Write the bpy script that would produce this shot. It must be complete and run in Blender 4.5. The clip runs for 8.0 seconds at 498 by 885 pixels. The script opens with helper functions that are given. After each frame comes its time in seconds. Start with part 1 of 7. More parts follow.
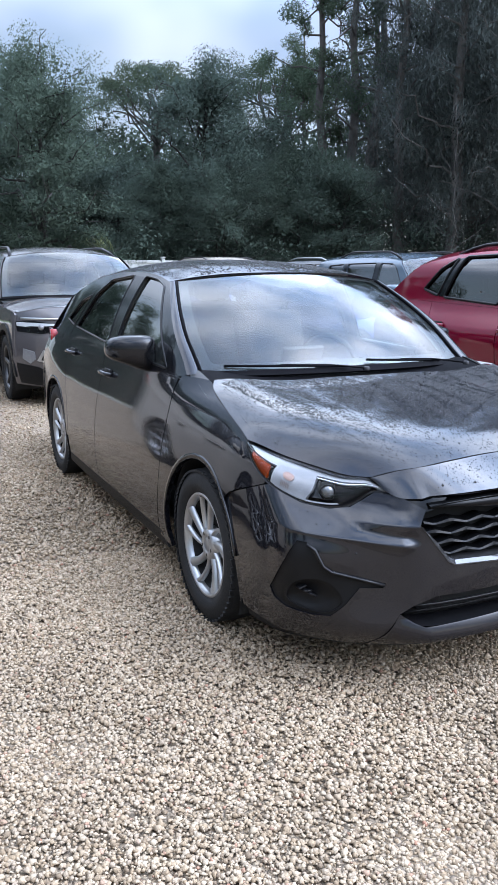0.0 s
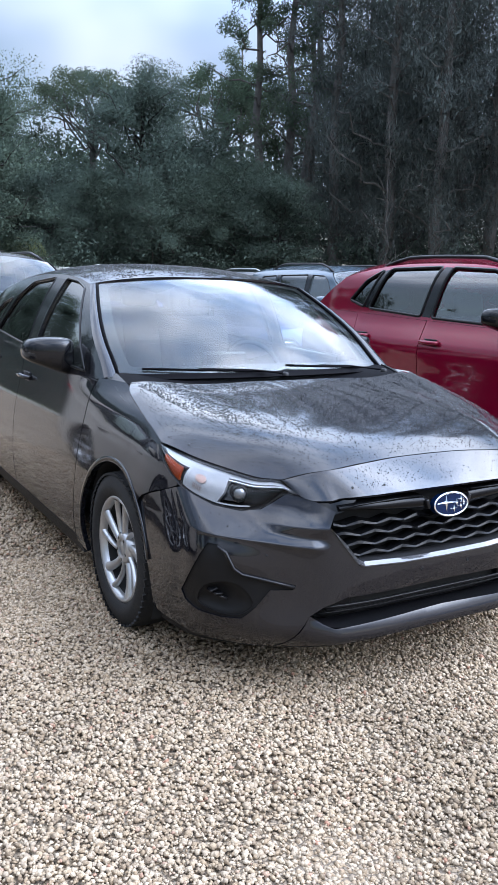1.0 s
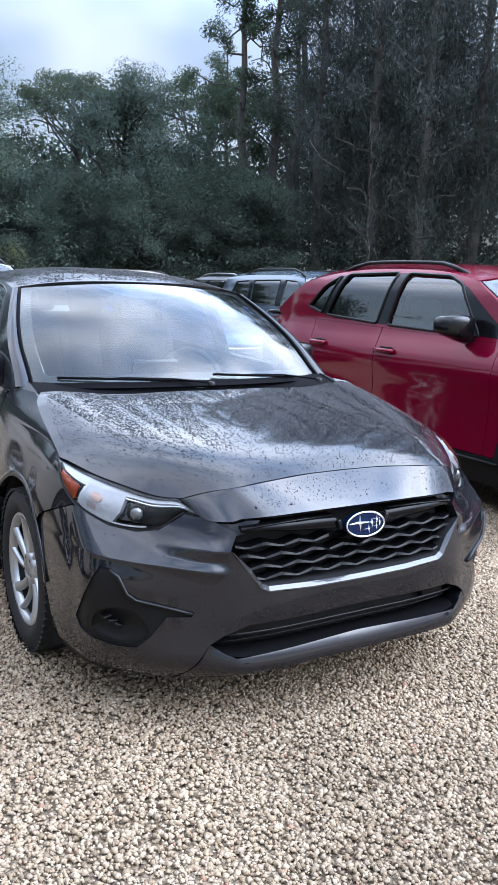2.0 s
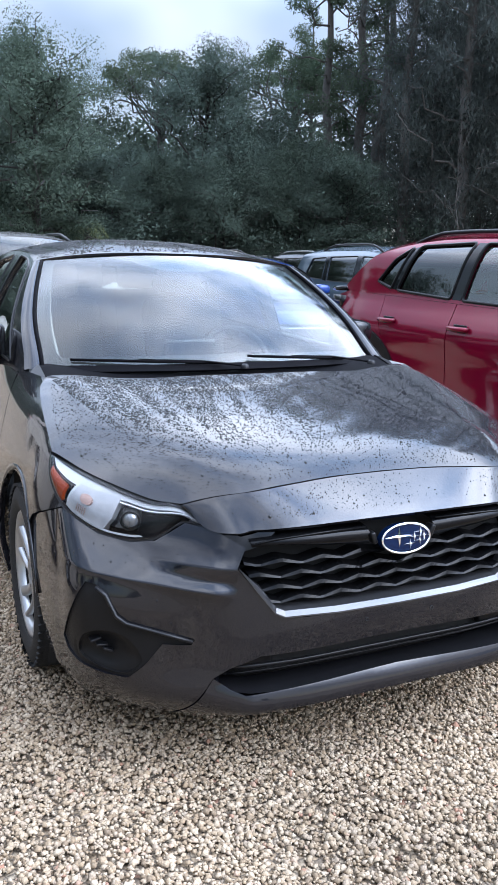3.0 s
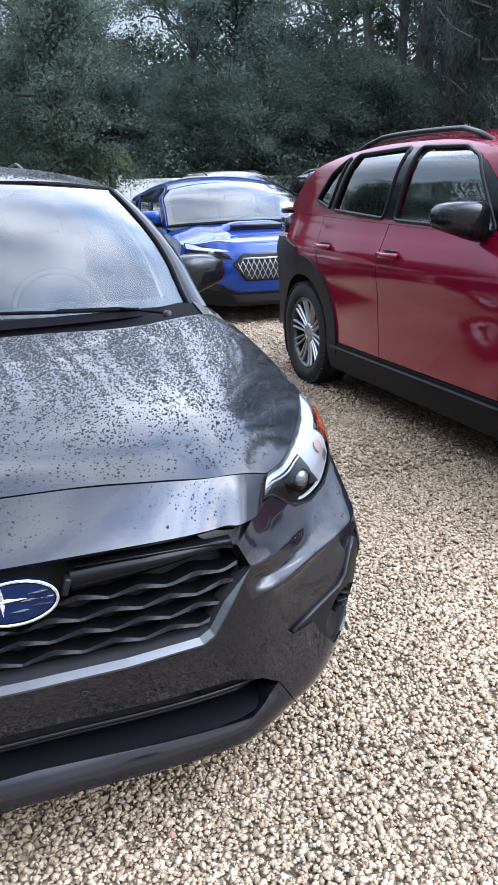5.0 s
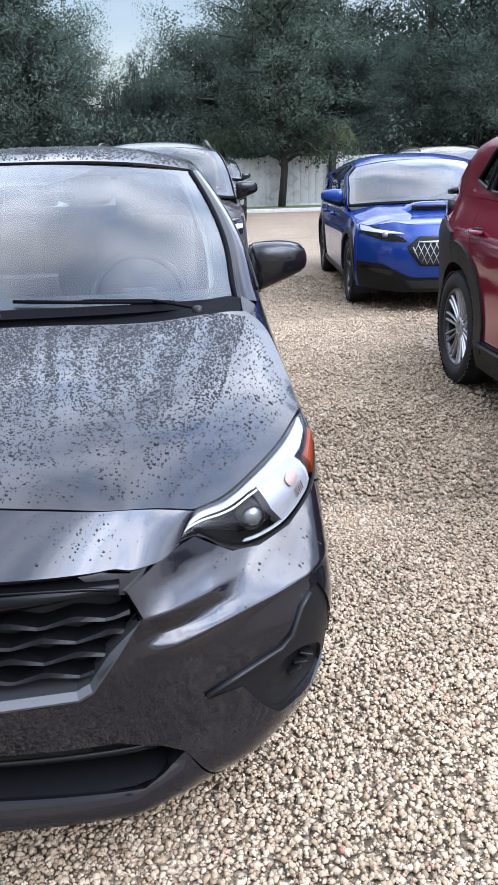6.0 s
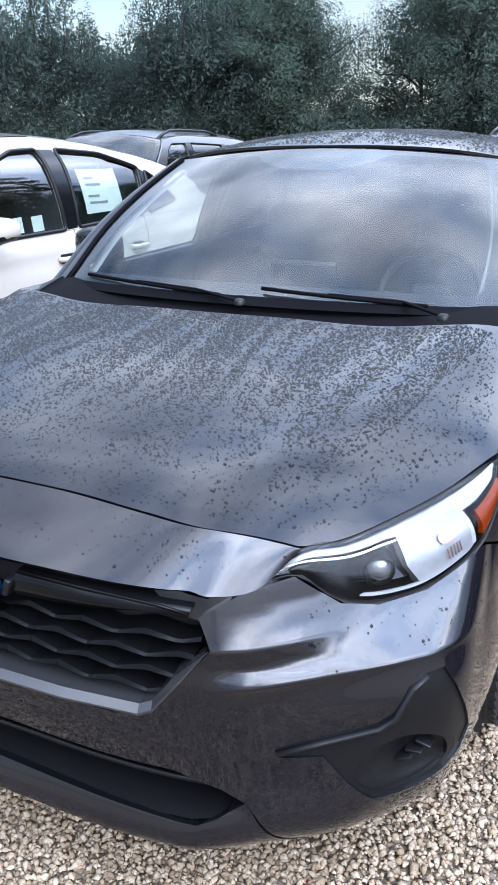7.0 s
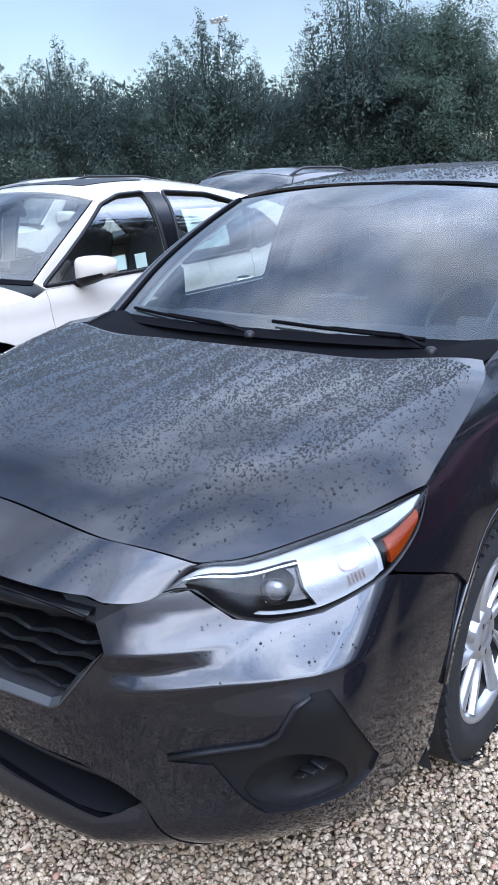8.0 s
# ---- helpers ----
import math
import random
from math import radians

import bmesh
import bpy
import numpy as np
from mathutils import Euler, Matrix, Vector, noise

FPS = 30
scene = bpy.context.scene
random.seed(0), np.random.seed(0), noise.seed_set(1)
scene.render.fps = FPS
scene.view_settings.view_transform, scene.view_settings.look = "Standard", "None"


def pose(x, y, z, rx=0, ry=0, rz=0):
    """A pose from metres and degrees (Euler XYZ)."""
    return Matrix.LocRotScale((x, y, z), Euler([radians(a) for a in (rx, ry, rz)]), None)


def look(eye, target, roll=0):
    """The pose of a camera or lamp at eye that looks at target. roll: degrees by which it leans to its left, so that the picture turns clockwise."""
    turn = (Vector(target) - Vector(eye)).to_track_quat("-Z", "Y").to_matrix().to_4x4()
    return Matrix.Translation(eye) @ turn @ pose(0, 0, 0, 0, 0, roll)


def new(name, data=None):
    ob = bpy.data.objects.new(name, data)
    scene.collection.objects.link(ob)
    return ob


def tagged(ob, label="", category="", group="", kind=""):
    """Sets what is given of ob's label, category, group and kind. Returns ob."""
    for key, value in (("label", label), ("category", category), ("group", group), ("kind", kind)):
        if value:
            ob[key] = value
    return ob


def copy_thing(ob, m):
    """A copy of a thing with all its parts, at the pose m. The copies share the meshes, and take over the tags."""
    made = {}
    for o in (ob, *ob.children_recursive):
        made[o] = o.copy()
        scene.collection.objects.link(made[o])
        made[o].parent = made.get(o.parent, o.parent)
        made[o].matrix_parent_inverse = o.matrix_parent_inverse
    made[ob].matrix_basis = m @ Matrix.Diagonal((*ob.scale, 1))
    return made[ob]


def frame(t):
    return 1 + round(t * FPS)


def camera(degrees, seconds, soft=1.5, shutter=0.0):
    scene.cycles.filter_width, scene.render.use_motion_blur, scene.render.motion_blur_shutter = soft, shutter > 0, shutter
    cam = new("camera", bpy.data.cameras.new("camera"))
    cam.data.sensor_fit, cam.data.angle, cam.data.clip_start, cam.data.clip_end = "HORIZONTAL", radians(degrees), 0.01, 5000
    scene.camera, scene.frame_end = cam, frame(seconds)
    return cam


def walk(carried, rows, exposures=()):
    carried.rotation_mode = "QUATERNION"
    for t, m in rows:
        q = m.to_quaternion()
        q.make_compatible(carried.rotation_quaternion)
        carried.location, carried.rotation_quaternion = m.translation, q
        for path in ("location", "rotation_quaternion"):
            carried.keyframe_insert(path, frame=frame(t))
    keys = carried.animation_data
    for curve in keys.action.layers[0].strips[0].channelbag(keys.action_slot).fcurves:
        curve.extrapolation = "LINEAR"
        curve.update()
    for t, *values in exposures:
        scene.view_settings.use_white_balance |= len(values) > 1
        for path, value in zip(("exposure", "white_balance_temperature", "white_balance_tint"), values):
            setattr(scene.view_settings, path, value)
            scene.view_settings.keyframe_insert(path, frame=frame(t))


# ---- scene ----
cam = camera(34.46, 8.0, soft=1.15)
# seconds, metres, degrees
ROWS = [
    (0, -2.0456, -2.9197, 1.4238, 77.693, -0.264, -25.386),
    (0.5, -2.0265, -2.9440, 1.4198, 78.216, -0.978, -27.486),
    (1, -1.9716, -2.9569, 1.3944, 78.543, -1.650, -29.711),
    (1.5, -1.7962, -2.9843, 1.3930, 78.905, -2.081, -30.947),
    (1.7, -1.7287, -2.9851, 1.4044, 78.967, -2.047, -31.010),
    (2.8, -1.3478, -2.7073, 1.3946, 77.844, -1.535, -25.694),
    (3, -1.2568, -2.6715, 1.3672, 77.364, -1.392, -24.322),
    (3.5, -0.9944, -2.5202, 1.3644, 75.441, -0.734, -19.863),
    (4, -0.6588, -2.4104, 1.3608, 73.675, 0.418, -20.684),
    (4.5, -0.3501, -2.3752, 1.3314, 72.919, 1.178, -20.904),
    (4.7, -0.2070, -2.3621, 1.3460, 72.694, 1.458, -20.534),
    (5.8, 0.4346, -2.2191, 1.3631, 70.877, 0.859, -12.017),
    (6, 0.5930, -2.1763, 1.3590, 71.093, 1.563, -4.099),
    (6.5, 0.8031, -2.0240, 1.3701, 71.041, 1.317, 14.030),
    (7, 0.9995, -1.9062, 1.3693, 70.267, 0.182, 24.546),
    (7.5, 1.2629, -1.8390, 1.3620, 71.611, 0.651, 33.067),
    (8, 1.4398, -1.7581, 1.3788, 72.676, 1.872, 36.083),
]
walk(cam, [(t, pose(x, y, z, rx, ry, rz)) for t, x, y, z, rx, ry, rz in ROWS],
     exposures=((0, .0, 6500, 11), (3.5, .12, 6600, 11), (4.5, .24, 6650, 11), (6, .10, 6850, 13), (6.5, .08, 6600, 12), (7, .06, 6450, 12), (8, -.16, 6200, 12)))
from mathutils.geometry import delaunay_2d_cdt

# ---- world, sun ----
world = bpy.data.worlds.new("sky")
scene.world = world
world.use_nodes = True
wn, wl = world.node_tree.nodes, world.node_tree.links
wn.clear()
SUN_EL, SUN_AZ = 43.0, 127.0  # degrees; azimuth from +y towards +x
w_out = wn.new("ShaderNodeOutputWorld")
w_bg = wn.new("ShaderNodeBackground")
w_sky = wn.new("ShaderNodeTexSky")
w_sky.sky_type = "NISHITA"
w_sky.sun_disc = False
w_sky.sun_elevation, w_sky.sun_rotation = radians(SUN_EL), radians(SUN_AZ)
w_sky.air_density, w_sky.dust_density = 1.2, 2.0
w_co = wn.new("ShaderNodeTexCoord")
w_map = wn.new("ShaderNodeMapping")
w_map.inputs["Scale"].default_value = (1.0, 1.0, 1.5)
w_noise = wn.new("ShaderNodeTexNoise")
w_noise.inputs["Scale"].default_value = 1.7
w_noise.inputs["Detail"].default_value = 4.0
w_noise.inputs["Roughness"].default_value = 0.48
w_noise.inputs["Distortion"].default_value = 0.1
w_ramp = wn.new("ShaderNodeValToRGB")
w_ramp.color_ramp.elements[0].position = 0.30
w_ramp.color_ramp.elements[1].position = 0.68
w_shade = wn.new("ShaderNodeTexNoise")
w_shade.inputs["Scale"].default_value = 2.9
w_shade.inputs["Detail"].default_value = 3.0
w_cloud = wn.new("ShaderNodeValToRGB")
w_cloud.color_ramp.elements[0].position = 0.31
w_cloud.color_ramp.elements[0].color = (2.7, 4.1, 6.8, 1)
w_cloud.color_ramp.elements[1].position = 0.68
w_cloud.color_ramp.elements[1].color = (10.8, 12.0, 14.2, 1)
w_mix = wn.new("ShaderNodeMix")
w_mix.data_type = "RGBA"
wl.new(w_co.outputs["Generated"], w_map.inputs["Vector"])
wl.new(w_map.outputs["Vector"], w_noise.inputs["Vector"])
wl.new(w_map.outputs["Vector"], w_shade.inputs["Vector"])
w_cover = wn.new("ShaderNodeMath")  # more cover overhead than near the horizon
w_cover.operation = "MULTIPLY_ADD"
w_cover.inputs[1].default_value = 0.20
w_lift = wn.new("ShaderNodeMath")
w_lift.operation = "SUBTRACT"
w_lift.inputs[1].default_value = 0.06
wl.new(w_noise.outputs["Fac"], w_lift.inputs[0])
wl.new(w_cover.outputs[0], w_ramp.inputs["Fac"])
wl.new(w_shade.outputs["Fac"], w_cloud.inputs["Fac"])
wl.new(w_ramp.outputs["Color"], w_mix.inputs["Factor"])
w_haze = wn.new("ShaderNodeVectorMath")
w_haze.operation = "SCALE"
w_haze.inputs["Scale"].default_value = 1.35
wl.new(w_sky.outputs["Color"], w_haze.inputs[0])
wl.new(w_haze.outputs["Vector"], w_mix.inputs["A"])
w_sep = wn.new("ShaderNodeSeparateXYZ")
wl.new(w_co.outputs["Generated"], w_sep.inputs["Vector"])
wl.new(w_sep.outputs["Z"], w_cover.inputs[0])
w_up = wn.new("ShaderNodeMapRange")
w_up.interpolation_type = "SMOOTHSTEP"
w_up.inputs["From Min"].default_value, w_up.inputs["From Max"].default_value = 0.20, 0.60
w_up.inputs["To Min"].default_value, w_up.inputs["To Max"].default_value = 0.46, 2.5
wl.new(w_sep.outputs["Z"], w_up.inputs["Value"])
w_gain = wn.new("ShaderNodeVectorMath")
w_gain.operation = "SCALE"
wl.new(w_cloud.outputs["Color"], w_gain.inputs[0])
w_dot = wn.new("ShaderNodeVectorMath")  # clouds glow towards the sun's side
w_dot.operation = "DOT_PRODUCT"
w_dot.inputs[1].default_value = (0.97, -0.22, 0.12)
wl.new(w_co.outputs["Generated"], w_dot.inputs[0])
w_tilt = wn.new("ShaderNodeMath")  # and more of it on that side
w_tilt.operation = "MULTIPLY_ADD"
w_tilt.inputs[1].default_value = 0.16
wl.new(w_dot.outputs["Value"], w_tilt.inputs[0])
wl.new(w_lift.outputs[0], w_tilt.inputs[2])
wl.new(w_tilt.outputs[0], w_cover.inputs[2])
w_side = wn.new("ShaderNodeMapRange")
w_side.inputs["From Min"].default_value, w_side.inputs["From Max"].default_value = -0.5, 0.7
w_side.inputs["To Min"].default_value, w_side.inputs["To Max"].default_value = 1.12, 1.65
wl.new(w_dot.outputs["Value"], w_side.inputs["Value"])
w_both = wn.new("ShaderNodeMath")
w_both.operation = "MULTIPLY"
wl.new(w_up.outputs["Result"], w_both.inputs[0])
wl.new(w_side.outputs["Result"], w_both.inputs[1])
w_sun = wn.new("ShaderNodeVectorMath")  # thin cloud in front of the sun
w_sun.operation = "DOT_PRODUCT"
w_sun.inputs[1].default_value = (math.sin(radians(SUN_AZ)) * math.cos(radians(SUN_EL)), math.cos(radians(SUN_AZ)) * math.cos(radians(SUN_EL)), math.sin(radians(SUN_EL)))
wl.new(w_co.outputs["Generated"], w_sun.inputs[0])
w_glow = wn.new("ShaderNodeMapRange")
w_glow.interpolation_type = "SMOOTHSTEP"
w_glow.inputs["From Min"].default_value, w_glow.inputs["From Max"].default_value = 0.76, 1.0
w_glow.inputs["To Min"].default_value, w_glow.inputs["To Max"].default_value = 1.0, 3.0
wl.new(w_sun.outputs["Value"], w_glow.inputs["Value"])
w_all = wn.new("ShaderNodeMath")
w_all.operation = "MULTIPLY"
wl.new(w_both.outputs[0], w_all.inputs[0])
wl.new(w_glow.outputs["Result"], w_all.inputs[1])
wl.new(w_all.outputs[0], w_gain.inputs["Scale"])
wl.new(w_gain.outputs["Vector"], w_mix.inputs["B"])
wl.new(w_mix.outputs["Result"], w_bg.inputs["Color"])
w_bg.inputs["Strength"].default_value = 0.15
wl.new(w_bg.outputs["Background"], w_out.inputs["Surface"])
sun = new("sun", bpy.data.lights.new("sun", "SUN"))
sun.data.energy, sun.data.angle, sun.data.color = 0.8, radians(75), (1.0, 0.95, 0.88)
sun.matrix_world = look((0, 0, 30), Vector((0, 0, 30)) - Vector((math.sin(radians(SUN_AZ)) * math.cos(radians(SUN_EL)), math.cos(radians(SUN_AZ)) * math.cos(radians(SUN_EL)), math.sin(radians(SUN_EL)))))


# ---- materials ----
def material(name, color=(0.5, 0.5, 0.5), rough=0.5, metal=0.0, coat=0.0, vary=0.0, scale=8.0, bump=0.0, bump_scale=120.0, dirt=None, dirt_amount=0.0, per_piece=0.0, spec=0.5):
    """A principled surface with two scales of variation, fine relief and optional dirt."""
    m = bpy.data.materials.new(name)
    m.use_nodes = True
    n, l = m.node_tree.nodes, m.node_tree.links
    b = n["Principled BSDF"]
    b.inputs["Roughness"].default_value = rough
    b.inputs["Metallic"].default_value = metal
    b.inputs["Coat Weight"].default_value = coat
    b.inputs["Coat Roughness"].default_value = 0.03
    b.inputs["Specular IOR Level"].default_value = spec
    co = n.new("ShaderNodeTexCoord")
    big = n.new("ShaderNodeTexNoise")
    big.inputs["Scale"].default_value = scale
    big.inputs["Detail"].default_value = 5
    l.new(co.outputs["Object"], big.inputs["Vector"])
    hsv = n.new("ShaderNodeHueSaturation")
    hsv.inputs["Color"].default_value = (*color, 1)
    ramp = n.new("ShaderNodeMapRange")
    ramp.inputs["From Min"].default_value, ramp.inputs["From Max"].default_value = 0.3, 0.7
    ramp.inputs["To Min"].default_value, ramp.inputs["To Max"].default_value = 1 - vary, 1 + vary
    l.new(big.outputs["Fac"], ramp.inputs["Value"])
    last = ramp.outputs["Result"]
    if per_piece:
        info = n.new("ShaderNodeNewGeometry")
        r2 = n.new("ShaderNodeMapRange")
        r2.inputs["To Min"].default_value, r2.inputs["To Max"].default_value = 1 - per_piece, 1 + per_piece
        l.new(info.outputs["Random Per Island"], r2.inputs["Value"])
        mul = n.new("ShaderNodeMath")
        mul.operation = "MULTIPLY"
        l.new(last, mul.inputs[0])
        l.new(r2.outputs["Result"], mul.inputs[1])
        last = mul.outputs[0]
    l.new(last, hsv.inputs["Value"])
    out = hsv.outputs["Color"]
    if dirt:
        fine = n.new("ShaderNodeTexNoise")
        fine.inputs["Scale"].default_value = scale * 6
        fine.inputs["Detail"].default_value = 8
        l.new(co.outputs["Object"], fine.inputs["Vector"])
        cut = n.new("ShaderNodeMapRange")
        cut.inputs["From Min"].default_value, cut.inputs["From Max"].default_value = 0.52, 0.72
        cut.inputs["To Max"].default_value = dirt_amount
        l.new(fine.outputs["Fac"], cut.inputs["Value"])
        mix = n.new("ShaderNodeMix")
        mix.data_type = "RGBA"
        mix.inputs["B"].default_value = (*dirt, 1)
        l.new(cut.outputs["Result"], mix.inputs["Factor"])
        l.new(out, mix.inputs["A"])
        out = mix.outputs["Result"]
    l.new(out, b.inputs["Base Color"])
    if bump:
        nz = n.new("ShaderNodeTexNoise")
        nz.inputs["Scale"].default_value = bump_scale
        nz.inputs["Detail"].default_value = 4
        l.new(co.outputs["Object"], nz.inputs["Vector"])
        bp = n.new("ShaderNodeBump")
        bp.inputs["Strength"].default_value = bump
        bp.inputs["Distance"].default_value = 0.01
        l.new(nz.outputs["Fac"], bp.inputs["Height"])
        l.new(bp.outputs["Normal"], b.inputs["Normal"])
    return m


def car_paint(name, color, metal=0.35, rough=0.36, wet=0.0, ior=1.52):
    """Clear-coated metallic paint with flakes and a slight orange peel; wet: share of fine rain film on it."""
    m = bpy.data.materials.new(name)
    m.use_nodes = True
    n, l = m.node_tree.nodes, m.node_tree.links
    b = n["Principled BSDF"]
    b.inputs["Metallic"].default_value = metal
    b.inputs["Roughness"].default_value = rough
    b.inputs["Coat Weight"].default_value = 1.0
    b.inputs["Specular IOR Level"].default_value = 0.0
    b.inputs["Coat Roughness"].default_value = 0.02
    b.inputs["Coat IOR"].default_value = ior
    co = n.new("ShaderNodeTexCoord")
    fl = n.new("ShaderNodeTexVoronoi")
    fl.inputs["Scale"].default_value = 900
    l.new(co.outputs["Object"], fl.inputs["Vector"])
    mr = n.new("ShaderNodeMapRange")
    mr.inputs["To Min"].default_value, mr.inputs["To Max"].default_value = 0.86, 1.15
    sep = n.new("ShaderNodeSeparateColor")
    l.new(fl.outputs["Color"], sep.inputs["Color"])
    l.new(sep.outputs["Red"], mr.inputs["Value"])
    hsv = n.new("ShaderNodeHueSaturation")
    hsv.inputs["Color"].default_value = (*color, 1)
    l.new(mr.outputs["Result"], hsv.inputs["Value"])
    # road dust in soft patches
    du = n.new("ShaderNodeTexNoise")
    du.inputs["Scale"].default_value = 5.0
    du.inputs["Detail"].default_value = 9
    l.new(co.outputs["Object"], du.inputs["Vector"])
    dr = n.new("ShaderNodeMapRange")
    dr.inputs["From Min"].default_value, dr.inputs["From Max"].default_value = 0.45, 0.8
    dr.inputs["To Max"].default_value = 0.05
    l.new(du.outputs["Fac"], dr.inputs["Value"])
    mix = n.new("ShaderNodeMix")
    mix.data_type = "RGBA"
    mix.inputs["B"].default_value = (0.10, 0.095, 0.088, 1)
    l.new(dr.outputs["Result"], mix.inputs["Factor"])
    l.new(hsv.outputs["Color"], mix.inputs["A"])
    l.new(mix.outputs["Result"], b.inputs["Base Color"])
    pe = n.new("ShaderNodeTexNoise")
    pe.inputs["Scale"].default_value = 90
    pe.inputs["Detail"].default_value = 2
    l.new(co.outputs["Object"], pe.inputs["Vector"])
    bp = n.new("ShaderNodeBump")
    bp.inputs["Strength"].default_value = 0.012
    bp.inputs["Distance"].default_value = 0.01
    l.new(pe.outputs["Fac"], bp.inputs["Height"])
    l.new(bp.outputs["Normal"], b.inputs["Coat Normal"])
    if wet:
        st = n.new("ShaderNodeTexNoise")
        st.inputs["Scale"].default_value = 1.0
        st.inputs["Detail"].default_value = 6
        mp = n.new("ShaderNodeMapping")
        mp.inputs["Scale"].default_value = (22, 2.2, 6)
        l.new(co.outputs["Object"], mp.inputs["Vector"])
        l.new(mp.outputs["Vector"], st.inputs["Vector"])
        sr = n.new("ShaderNodeMapRange")
        sr.inputs["From Min"].default_value, sr.inputs["From Max"].default_value = 0.42, 0.66
        sr.inputs["To Min"].default_value, sr.inputs["To Max"].default_value = 0.014, wet
        l.new(st.outputs["Fac"], sr.inputs["Value"])
        l.new(sr.outputs["Result"], b.inputs["Coat Roughness"])
    return m


def pane_glass(name, tint=(0.62, 0.68, 0.68), gloss=0.0, rim=0.92):
    """Thin window glass: lets light straight through, with a real grazing mirror on it."""
    m = bpy.data.materials.new(name)
    m.use_nodes = True
    n, l = m.node_tree.nodes, m.node_tree.links
    n.clear()
    o = n.new("ShaderNodeOutputMaterial")
    tr = n.new("ShaderNodeBsdfTransparent")
    tr.inputs["Color"].default_value = (*tint, 1)
    gl = n.new("ShaderNodeBsdfGlossy")
    gl.inputs["Roughness"].default_value = 0.01
    lw = n.new("ShaderNodeLayerWeight")
    lw.inputs["Blend"].default_value = 0.5
    fr = n.new("ShaderNodeMath")
    fr.operation = "POWER"
    fr.inputs[1].default_value = 3.2
    l.new(lw.outputs["Facing"], fr.inputs[0])
    gl.inputs["Roughness"].default_value = 0.0
    ad = n.new("ShaderNodeMath")
    ad.operation = "MULTIPLY_ADD"
    ad.use_clamp = True
    ad.inputs[1].default_value, ad.inputs[2].default_value = rim, 0.075 + gloss
    l.new(fr.outputs["Value"], ad.inputs[0])
    mx = n.new("ShaderNodeMixShader")
    l.new(ad.outputs["Value"], mx.inputs["Fac"])
    l.new(tr.outputs["BSDF"], mx.inputs[1])
    l.new(gl.outputs["BSDF"], mx.inputs[2])
    l.new(mx.outputs["Shader"], o.inputs["Surface"])
    return m


M_GRAY = car_paint("graphite_paint", (0.0085, 0.0085, 0.0115), metal=0.5, rough=0.38, wet=0.035, ior=1.50)
M_RED = car_paint("crimson_paint", (0.18, 0.0015, 0.020), metal=0.4, rough=0.30, ior=1.50)
M_BLUE = car_paint("royal_blue_paint", (0.006, 0.030, 0.155), metal=0.3, ior=1.42)
M_WHITE = car_paint("white_paint", (0.43, 0.385, 0.335), metal=0.0)
M_SILVERGRAY = car_paint("warm_gray_paint", (0.095, 0.088, 0.09), metal=0.5)
M_TEAL = car_paint("slate_blue_paint", (0.07, 0.10, 0.13), metal=0.5)
M_BLACKPAINT = car_paint("black_paint", (0.010, 0.010, 0.011), metal=0.0)
M_SATINGREY = car_paint("satin_grey_trim", (0.045, 0.045, 0.048), 0.6, 0.4)
M_PLASTIC = material("textured_black_plastic", (0.0055, 0.0055, 0.006), 0.46, vary=0.12, bump=0.16, bump_scale=700, dirt=(0.018, 0.017, 0.015), dirt_amount=0.12, spec=0.16)
M_TRIM = material("black_trim", (0.007, 0.007, 0.008), 0.34, vary=0.1, bump=0.05, bump_scale=300, spec=0.22)
M_GLOSSBLACK = material("gloss_black_plastic", (0.005, 0.005, 0.006), 0.12, vary=0.1, spec=0.34)
M_GRILLE = material("grille_black", (0.004, 0.004, 0.0045), 0.13, vary=0.1, spec=0.13)
M_DARK = material("underbody_dark", (0.008, 0.008, 0.008), 0.9, vary=0.2)
M_RUBBER = material("tyre_rubber", (0.012, 0.012, 0.0125), 0.7, vary=0.15, scale=20, bump=0.15, bump_scale=160, dirt=(0.05, 0.046, 0.04), dirt_amount=0.25, spec=0.25)
M_RIM = material("silver_wheel_paint", (0.37, 0.375, 0.385), 0.30, metal=0.75, coat=0.4, vary=0.06, dirt=(0.25, 0.23, 0.2), dirt_amount=0.2)
M_RIMDARK = material("dark_wheel_paint", (0.04, 0.04, 0.042), 0.35, metal=0.6, coat=0.4)
M_CHROME = material("bright_chrome", (0.75, 0.76, 0.78), 0.08, metal=1.0)
M_SATIN = material("satin_silver", (0.46, 0.47, 0.48), 0.28, metal=0.9)
M_GLASS = pane_glass("window_glass", (0.76, 0.83, 0.81), 0.11)
M_WINDSHIELD = pane_glass("windshield_glass", (0.88, 0.95, 0.92), 0.005, 0.88)
M_PRIVACY = pane_glass("privacy_glass", (0.10, 0.11, 0.12), 0.06)
M_LENS = pane_glass("headlight_lens", (0.95, 0.96, 0.97), -0.06, 0.30)
M_AMBER = material("amber_reflector", (0.135, 0.018, 0.002), 0.2, spec=0.12, vary=0.1, bump=0.3, bump_scale=260)
M_TAILRED = material("red_lamp_lens", (0.35, 0.008, 0.010), 0.1, coat=1.0)
M_LAMPWHITE = material("lamp_reflector", (0.20, 0.20, 0.205), 0.30, metal=0.3, vary=0.1, scale=40, bump=0.1, bump_scale=60)
M_REFLECTOR = material("bright_lamp_reflector", (0.60, 0.61, 0.62), 0.18, metal=0.25, coat=0.6, bump=0.15, bump_scale=120)
M_DRL = material("white_light_guide", (0.235, 0.24, 0.245), 0.25, coat=0.1, vary=0.15, scale=25)
